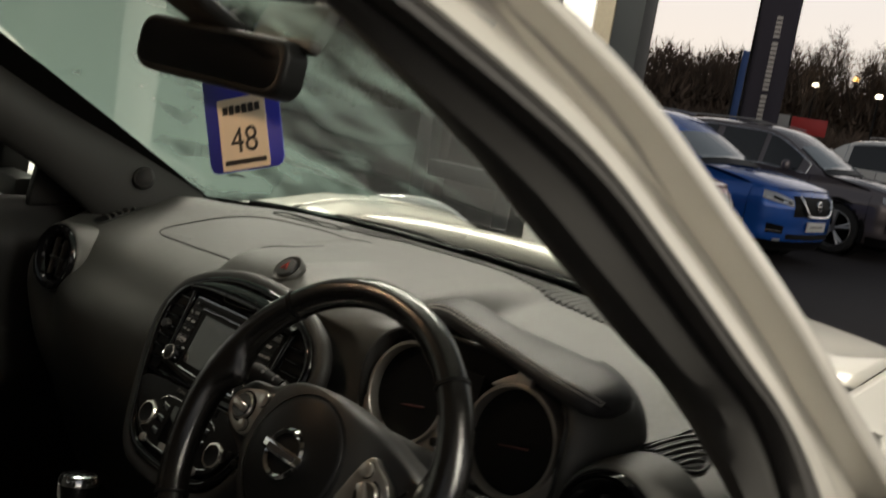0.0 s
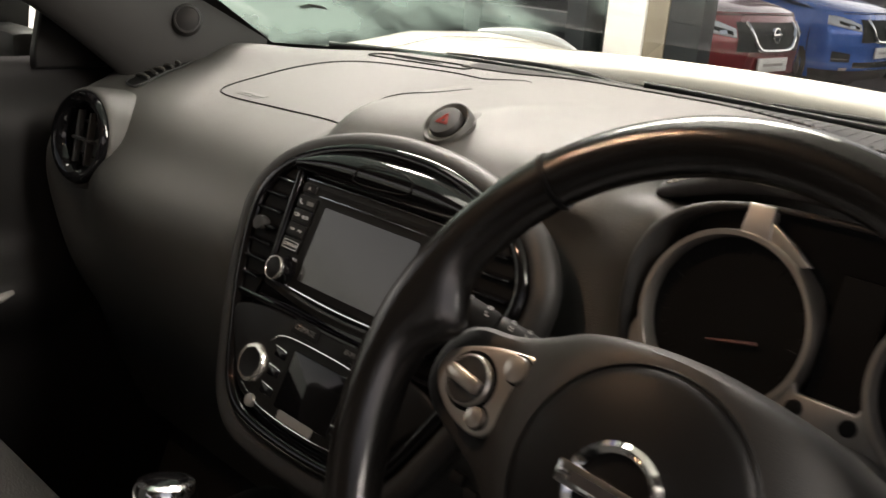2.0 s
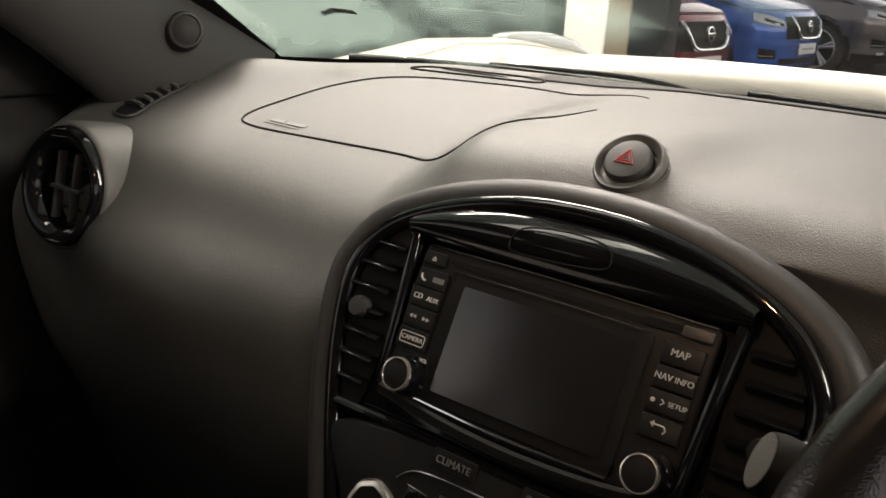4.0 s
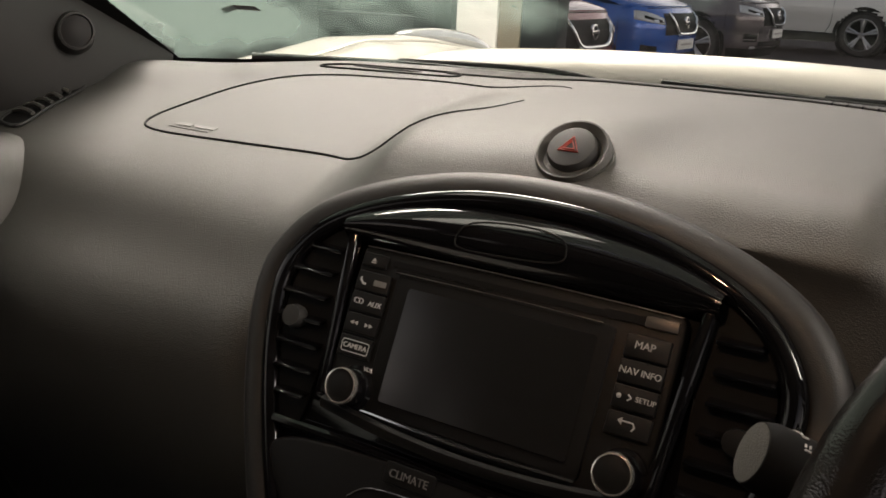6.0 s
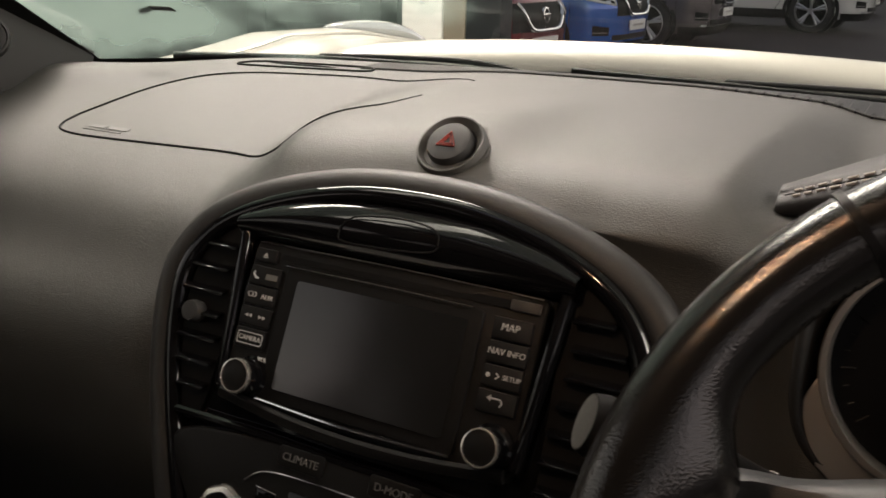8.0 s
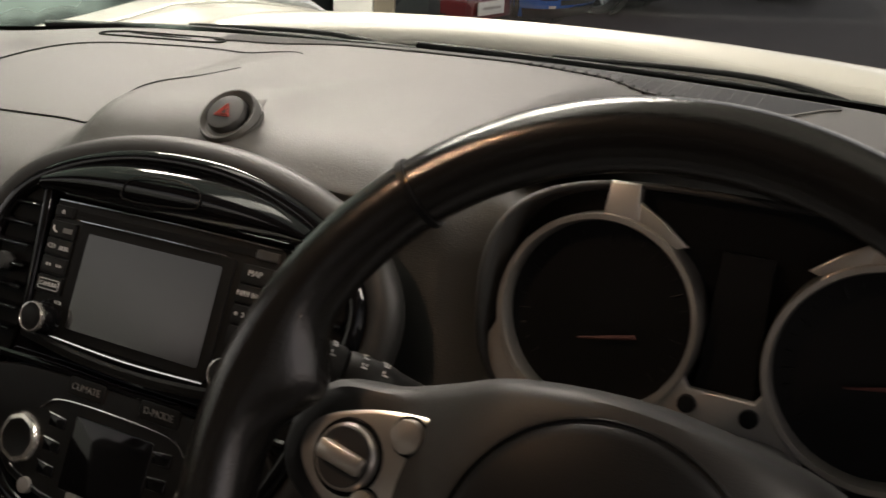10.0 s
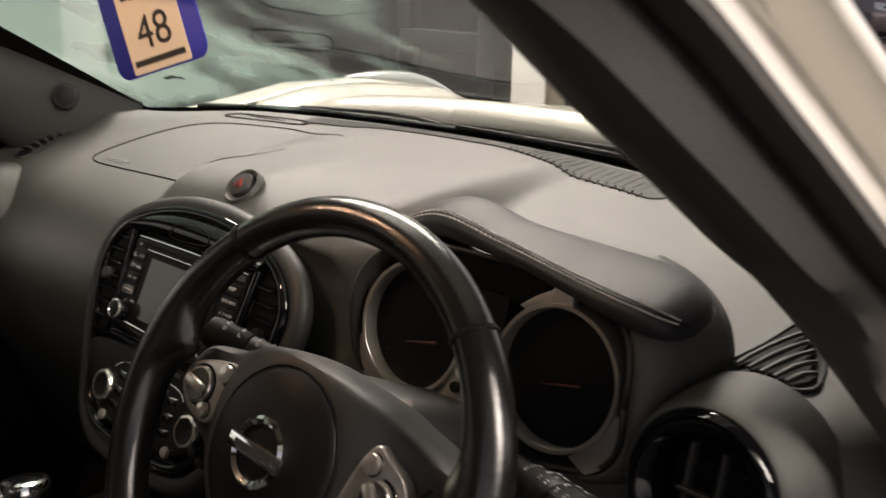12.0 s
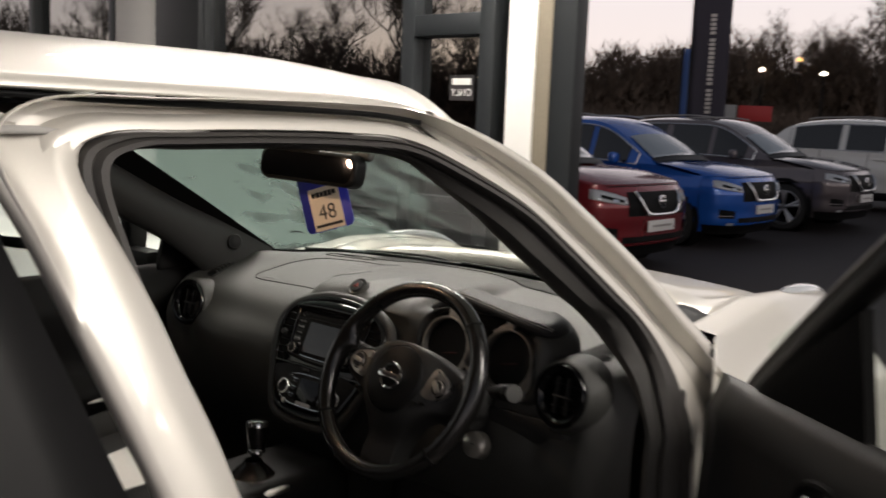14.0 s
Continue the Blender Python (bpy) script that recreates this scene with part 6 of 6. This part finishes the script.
        return Vector((math.copysign(x, a) if a else 0.0, p.y - 0.10 * (x / 0.8) ** 2 * sstep(-2.2, -1.2, p.y), max(z, 0.95)))
    part("cabin", sheet(bmesh.new(), cab, 40, 30), paint, car_ob)
    part("windscreen", sheet(bmesh.new(), lambda u, v: cab(mixf(0.80, 0.985, u), mixf(0.225, 0.775, v)) + Vector((0, 0.012, 0.014)), 8, 12), CAR_SCREEN, car_ob, "windscreen with a pale reflection put into its colour")
    part("screen_border", sheet(bmesh.new(), lambda u, v: cab(mixf(0.955, 1.0, u), mixf(0.21, 0.79, v)) + Vector((0, 0.016, 0.016)), 3, 12), BLACK, car_ob)
    for s in (1, -1):
        for f0, f1 in ((0.74, 0.86),) if panel_van else ((0.22, 0.43), (0.45, 0.63), (0.65, 0.86)):
            def side(u, v, s=s, f0=f0, f1=f1):
                t = mixf(f0, f1, u)
                q = cab(round(t * 40) / 40, 0.5 + s * mixf(0.325, 0.475, v))
                return q + Vector((s * 0.010, 0, 0))
            part("side_window", sheet(bmesh.new(), side, 8, 4), DARK_GLASS, car_ob, "dark side window")
        loop = [cab(t / 40, 0.5 + s * 0.322) + Vector((s * 0.012, 0, 0.004)) for t in range(8, 37)] + [cab(t / 40, 0.5 + s * 0.48) + Vector((s * 0.012, 0, 0.0)) for t in range(36, 7, -1)]
        if not panel_van:
            part("window_trim", tube(bmesh.new(), loop, 0.009, 6, closed=True), CHROME, car_ob)
            part("roof_rail", tube(bmesh.new(), spline([(s * 0.60, -3.5, 1.56), (s * 0.60, -3.3, 1.59), (s * 0.60, -2.5, 1.62), (s * 0.60, -2.1, 1.59)], 16), 0.014, 6), DULL, car_ob)
        for wy in (-0.86, -3.46):
            wm = frame_of((s * 0.79, wy, 0.335), (0, 0, 1), (s, 0, 0))
            bm = bmesh.new()
            lathe(bm, wm, [(0.235, 0.085), (0.250, 0.105), (0.310, 0.105), (0.338, 0.08), (0.338, -0.10), (0.2, -0.10)], 36)
            wheel_ob = part("wheel", bm, TYRE, car_ob)
            bm = bmesh.new()
            lathe(bm, wm, [(0.0, 0.09), (0.045, 0.092), (0.05, 0.075)], 20)
            lathe(bm, wm, [(0.250, 0.100), (0.240, 0.103), (0.228, 0.085), (0.225, 0.02)], 36)
            for k in range(5):
                a = 2 * math.pi * k / 5 + 0.3
                for da in (-0.12, 0.12):
                    tube(bm, [wm @ Vector((0.04 * math.cos(a), 0.04 * math.sin(a), 0.078)), wm @ Vector((0.23 * math.cos(a + da), 0.23 * math.sin(a + da), 0.088))], [0.018, 0.024], 6)
            part("rim", bm, ALLOY, wheel_ob)
            part("well", lathe(bmesh.new(), wm, [(0.395, 0.10), (0.39, -0.22), (0.0, -0.22)], 36), DARK, car_ob)
            bm = bmesh.new()
            lathe(bm, wm, [(0.425, 0.112), (0.42, 0.122), (0.372, 0.122), (0.365, 0.08)], 40)
            bmesh.ops.delete(bm, geom=[v for v in bm.verts if v.co.z < 0.20], context="VERTS")
            part("arch", bm, BLACK, car_ob)
        def patch(a0, a1, z0, z1, out, s=s, n=10):
            return sheet(bmesh.new(), lambda u, v: nose_at(s * mixf(a0, a1, u), mixf(z0(u), z1(u), v), out), n, 4)
        lamp_ob = part("headlamp", patch(0.36, 0.86, lambda u: 0.715 + 0.055 * u, lambda u: 0.785 + 0.075 * u + 0.02 * math.sin(math.pi * u), 0.006), LAMP_LENS, car_ob, "clear wraparound headlamp", solid=0.02)
        part("lamp_shade", patch(0.40, 0.70, lambda u: 0.735 + 0.05 * u, lambda u: 0.765 + 0.05 * u, 0.010), DARK, lamp_ob)
        part("reflector", patch(0.47, 0.55, lambda u: 0.742, lambda u: 0.772, 0.014), CHROME, lamp_ob)
        part("fog_recess", patch(0.46, 0.74, lambda u: 0.40, lambda u: 0.49 + 0.02 * u, 0.004), DARK, car_ob)
        part("fog_strip", patch(0.50, 0.74, lambda u: 0.425, lambda u: 0.437, 0.012), CHROME, car_ob)
        part("fog_lamp", patch(0.48, 0.60, lambda u: 0.315, lambda u: 0.345, 0.012), LAMP_LENS, car_ob)
        part("door_mirror", box(bmesh.new(), pose(s * 0.99, -1.62, 1.06, 0, 0, s * 8), 0.20, 0.11, 0.15, 0.045, 4), paint, car_ob)
        part("sill_cladding", box(bmesh.new(), pose(s * 0.88, -2.16, 0.27), 0.06, 1.86, 0.14, 0.02), BLACK, car_ob)
        bm = tube(bmesh.new(), spline([nose_at(s * 0.235, 0.835, 0.010), nose_at(s * 0.205, 0.76, 0.018), nose_at(s * 0.150, 0.655, 0.022), nose_at(s * 0.09, 0.617, 0.022), nose_at(0.0, 0.612, 0.022)], 20), 0.019, 8)
        part("grille_chevron", bm, CHROME, car_ob)
    def belt_patch(a1, z0, z1, out):
        return sheet(bmesh.new(), lambda u, v: nose_at(mixf(-a1, a1, u), mixf(z0, z1, v), out), 30, 4)
    part("grille", belt_patch(0.345, 0.605, 0.835, 0.005), DARK, car_ob)
    part("lower_grille", belt_patch(0.40, 0.345, 0.405, 0.004), DARK, car_ob)
    part("cladding", belt_patch(0.98, 0.20, 0.315, 0.006), BLACK, car_ob)
    bm = bmesh.new()
    lathe(bm, frame_of((0, 0.006, 0.735), (0, 0, 1), (0, 1, 0.12)), [(0.066, -0.01), (0.066, 0.012), (0.054, 0.014), (0.050, 0.0)], 30)
    badge_ob = part("badge", bm, CHROME, car_ob, "plain chrome ring badge")
    part("badge_bar", box(bmesh.new(), pose(0, 0.016, 0.735), 0.15, 0.016, 0.030, 0.004), CHROME, badge_ob)
    pl = part("number_plate", box(bmesh.new(), pose(0, 0.014, 0.50), 0.52, 0.016, 0.112, 0.003), plate_mat, car_ob, "white number plate with a plain bar")
    part("plate_bar", box(bmesh.new(), pose(0, 0.0235, 0.50), 0.36, 0.003, 0.022), DULL, pl, smooth=False)
    return car_ob


def park(x, y, turn=0.0):
    return pose(x, y, ground_z(x, y) - 0.01, 0, 0, -90 + turn)


parked_car("red_car", "dark red crossover parked in the row outside", RED_PAINT, park(-2.92, 7.23))
parked_car("blue_car", "bright blue crossover parked in the row outside", BLUE_PAINT, park(-3.11, 10.30))
parked_car("grey_car", "dark grey crossover parked in the row outside", GREY_PAINT, park(-2.75, 13.1))
parked_car("white_car", "white crossover at the far end of the row", WHITE_PAINT, park(-1.2, 16.6))
parked_car("white_car", "white crossover parked in a further row", WHITE_PAINT, park(-6.6, 21.5))
parked_car("red_car", "red crossover parked in a further row", RED_PAINT, park(-1.6, 23.0))
parked_car("white_van", "pale panel van parked close beside the silver car", VAN_PAINT, pose(-2.58, 1.15, -0.01, 0, 0, 2) @ Matrix.Diagonal((1.05, 1.1, 1.11, 1)), panel_van=True)
parked_car("blue_car", "blue crossover parked behind", BLUE_PAINT, pose(-9.5, -9.0, -0.01, 0, 0, 90))
parked_car("red_car", "red crossover parked behind", RED_PAINT, pose(-6.5, -12.0, -0.01, 0, 0, 90))


# ---- banner, signs, lamps ----
def banner(x, y, tall, cloth, facing):
    z0 = ground_z(x, y)
    b = thing("feather_banner", "tall dark feather banner on a pole with pale bars of print", "banner", "feather banners")
    b.matrix_world = pose(x, y, z0, 0, 0, facing)
    part("pole", tube(bmesh.new(), [(-0.42, 0, 0), (-0.42, 0, tall)], 0.025, 8), BLACK, b)
    bm = bmesh.new()
    sheet(bm, lambda u, v: Vector((mixf(-0.40, 0.40 - 0.35 * sstep(0.88, 1.0, v), u), 0.04 * math.sin(5 * v + 2 * u), mixf(tall * 0.28, tall, v))), 6, 20)
    part("flag", bm, cloth, b, solid=0.004)
    for k in range(22):
        part("print_bar", box(bmesh.new(), pose(0.02, -0.03, tall * 0.36 + 0.095 * k + (0.06 if k > 5 else 0) + (0.06 if k > 16 else 0)), 0.12, 0.05, 0.065), DULL, b, smooth=False)


banner(-7.95, 18.6, 4.7, BANNER, 22)
banner(-9.0, 20.0, 3.2, BANNER_BLUE, 70)
banner(-3.6, -8.5, 4.2, BANNER, -20)
sg = thing("parking_sign", "low red and white sign board", "sign")
sg.matrix_world = pose(-7.5, 20.2, ground_z(-7, 20), 0, 0, 20)
part("board", box(bmesh.new(), pose(0, 0, 1.72), 0.75, 0.04, 0.36, 0.005), SIGN_RED, sg)
part("white_board", box(bmesh.new(), pose(-0.9, 0, 1.66), 0.95, 0.04, 0.50, 0.005), PRINT, sg)
part("leg", box(bmesh.new(), pose(-0.3, 0.05, 0.85), 0.06, 0.06, 1.7), DULL, sg)


def street_lamp(x, y, tall, glow_mat, label):
    p = thing("street_lamp", label, "lamp post", "distant street lamps", (x, y, 0.3))
    part("pole", tube(bmesh.new(), [(0, 0, 0), (0, 0, tall)], [0.09, 0.05], 8), BLACK, p)
    bm = bmesh.new()
    bmesh.ops.create_icosphere(bm, subdivisions=2, radius=0.17, matrix=pose(0, 0, tall) @ Matrix.Diagonal((1.2, 1.2, 0.7, 1)))
    part("lamp_head", bm, glow_mat, p, "lit lamp head")


def polar(az, dist):
    return 1.49 + dist * math.sin(radians(az)), -1.2 + dist * math.cos(radians(az))


street_lamp(*polar(-22.6, 58), 5.0, LAMP_WHITE, "distant street lamp, lit pale")
street_lamp(*polar(-20.6, 62), 5.9, LAMP_WARM, "distant street lamp, lit orange")
street_lamp(*polar(-19.3, 56), 4.7, LAMP_WHITE, "distant street lamp, lit pale")


# ---- bare trees and hedge ----
rng = random.Random(5)


def tree_mesh(seed, tall, spread, twigs):
    """Trunk with forking limbs, and a crown of fine bare twigs."""
    r = random.Random(seed)
    trunk, crown = bmesh.new(), bmesh.new()
    ends = []
    def limb(p, d, length, rad, depth):
        pts, q = [Vector(p)], Vector(p)
        dd = Vector(d)
        for k in range(4):
            dd = (dd + Vector((r.uniform(-0.18, 0.18), r.uniform(-0.18, 0.18), 0.06))).normalized()
            q = q + dd * length / 4
            pts.append(q.copy())
        tube(trunk, pts, [rad * (1 - 0.14 * k) for k in range(5)], 5 if depth else 7)
        if depth >= 3:
            ends.append((pts, dd))
            return
        for k in range(4 if depth else 6):
            base = pts[r.choice((2, 3, 4) if depth else (2, 3, 3, 4, 4))]
            side = Vector((r.uniform(-1, 1), r.uniform(-1, 1), r.uniform(0.15, 0.9))).normalized()
            limb(base, (dd * 0.55 + side * spread).normalized(), length * r.uniform(0.55, 0.72), rad * 0.50, depth + 1)
    limb((0, 0, 0), (0, 0, 1), tall * 0.42, tall * 0.015, 0)
    for pts, dd in ends:
        for k in range(twigs):
            b = r.choice(pts)
            side = Vector((r.uniform(-1, 1), r.uniform(-1, 1), r.uniform(-0.1, 1))).normalized()
            e = b + (dd * 0.5 + side).normalized() * tall * r.uniform(0.03, 0.085)
            w = Vector((r.uniform(-1, 1), r.uniform(-1, 1), r.uniform(-1, 1))).normalized() * tall * 0.0012
            v = [crown.verts.new(c) for c in (b - w, b + w, e)]
            crown.faces.new(v)
            mid = b.lerp(e, 0.5)
            for j in range(2):
                e2 = mid + (side + Vector((r.uniform(-1, 1), r.uniform(-1, 1), r.uniform(-0.4, 1)))).normalized() * tall * r.uniform(0.015, 0.04)
                crown.faces.new([crown.verts.new(c) for c in (mid - w * 0.7, mid + w * 0.7, e2)])
    tm, cm = bpy.data.meshes.new("trunk"), bpy.data.meshes.new("crown")
    trunk.to_mesh(tm)
    crown.to_mesh(cm)
    trunk.free()
    crown.free()
    tm.materials.append(BARK)
    cm.materials.append(TWIG)
    return tm, cm


KINDS = [tree_mesh(3, 9.0, 0.9, 24), tree_mesh(8, 8.0, 1.1, 24), tree_mesh(21, 7.0, 0.8, 24)]


def tree(x, y, kind, size, turn):
    t = thing("tree", "bare winter tree at the edge of the lot", "tree", "bare trees")
    t.matrix_world = pose(x, y, 0.2, 0, 0, turn) @ Matrix.Scale(size, 4)
    for nm, me in zip(("trunk", "crown"), KINDS[kind]):
        ob = new(nm, me)
        ob.parent = t
    return t


for az, dist, kind, size in ((-16.5, 52, 0, 1.25), (-13.5, 55, 1, 1.4), (-20.5, 60, 1, 1.2), (-23.0, 58, 2, 1.3), (-10, 60, 0, 1.3), (-6, 58, 2, 1.4), (-18.5, 66, 2, 1.4), (-27.5, 70, 1, 0.85), (-30.0, 74, 2, 0.8), (-25.2, 66, 0, 0.9), (-33, 72, 0, 0.8)):
    tree(*polar(az, dist), kind, size, rng.uniform(0, 360))
for az, dist, kind, size in ((-128, 40, 0, 1.2), (-133, 44, 1, 1.3), (-138, 38, 2, 1.2), (-144, 46, 0, 1.3), (-122, 42, 1, 1.1), (-150, 44, 2, 1.2), (-116, 46, 0, 1.2), (-156, 40, 1, 1.1), (-110, 44, 2, 1.2)):
    tree(*polar(az, dist), kind, size, rng.uniform(0, 360))


def thicket(az0, az1, dist, low, high, n, seed):
    """A ragged belt of undergrowth: many upright twigs and small leaf scraps."""
    r = random.Random(seed)
    bm = bmesh.new()
    for k in range(n):
        az = r.uniform(az0, az1)
        d = dist + r.uniform(-4, 4)
        x, y = polar(az, d)
        top = low + (high - low) * (0.5 + 0.5 * noise.noise(Vector((az * 0.35, 0, seed)))) + r.uniform(-0.6, 0.5)
        for j in range(9):
            z = max(0.3, top) * r.random() ** 0.85
            c = Vector((x + r.uniform(-0.8, 0.8), y + r.uniform(-0.8, 0.8), z + 0.2))
            d = Vector((r.uniform(-0.5, 0.5), r.uniform(-0.5, 0.5), r.uniform(0.2, 0.9)))
            w = Vector((r.uniform(-1, 1), r.uniform(-1, 1), r.uniform(-0.3, 0.3))) * (0.10 if z < top * 0.7 else 0.045)
            bm.faces.new([bm.verts.new(q) for q in (c - w, c + w, c + d)])
    return bm


tagged(part("undergrowth", thicket(-40, 8, 64, 3.5, 8.5, 15000, 1), HEDGE, None, smooth=False), "dark belt of bare undergrowth beyond the lot", "bushes", kind="stuff")
tagged(part("undergrowth", thicket(-40, 8, 44, 0.8, 2.2, 5500, 2), HEDGE, None, smooth=False), "low dark hedge beyond the lot", "hedge", kind="stuff")
tagged(part("undergrowth", thicket(-175, -95, 50, 3.0, 7.0, 11000, 3), HEDGE, None, smooth=False), "dark belt of bare undergrowth behind the forecourt", "bushes", kind="stuff")
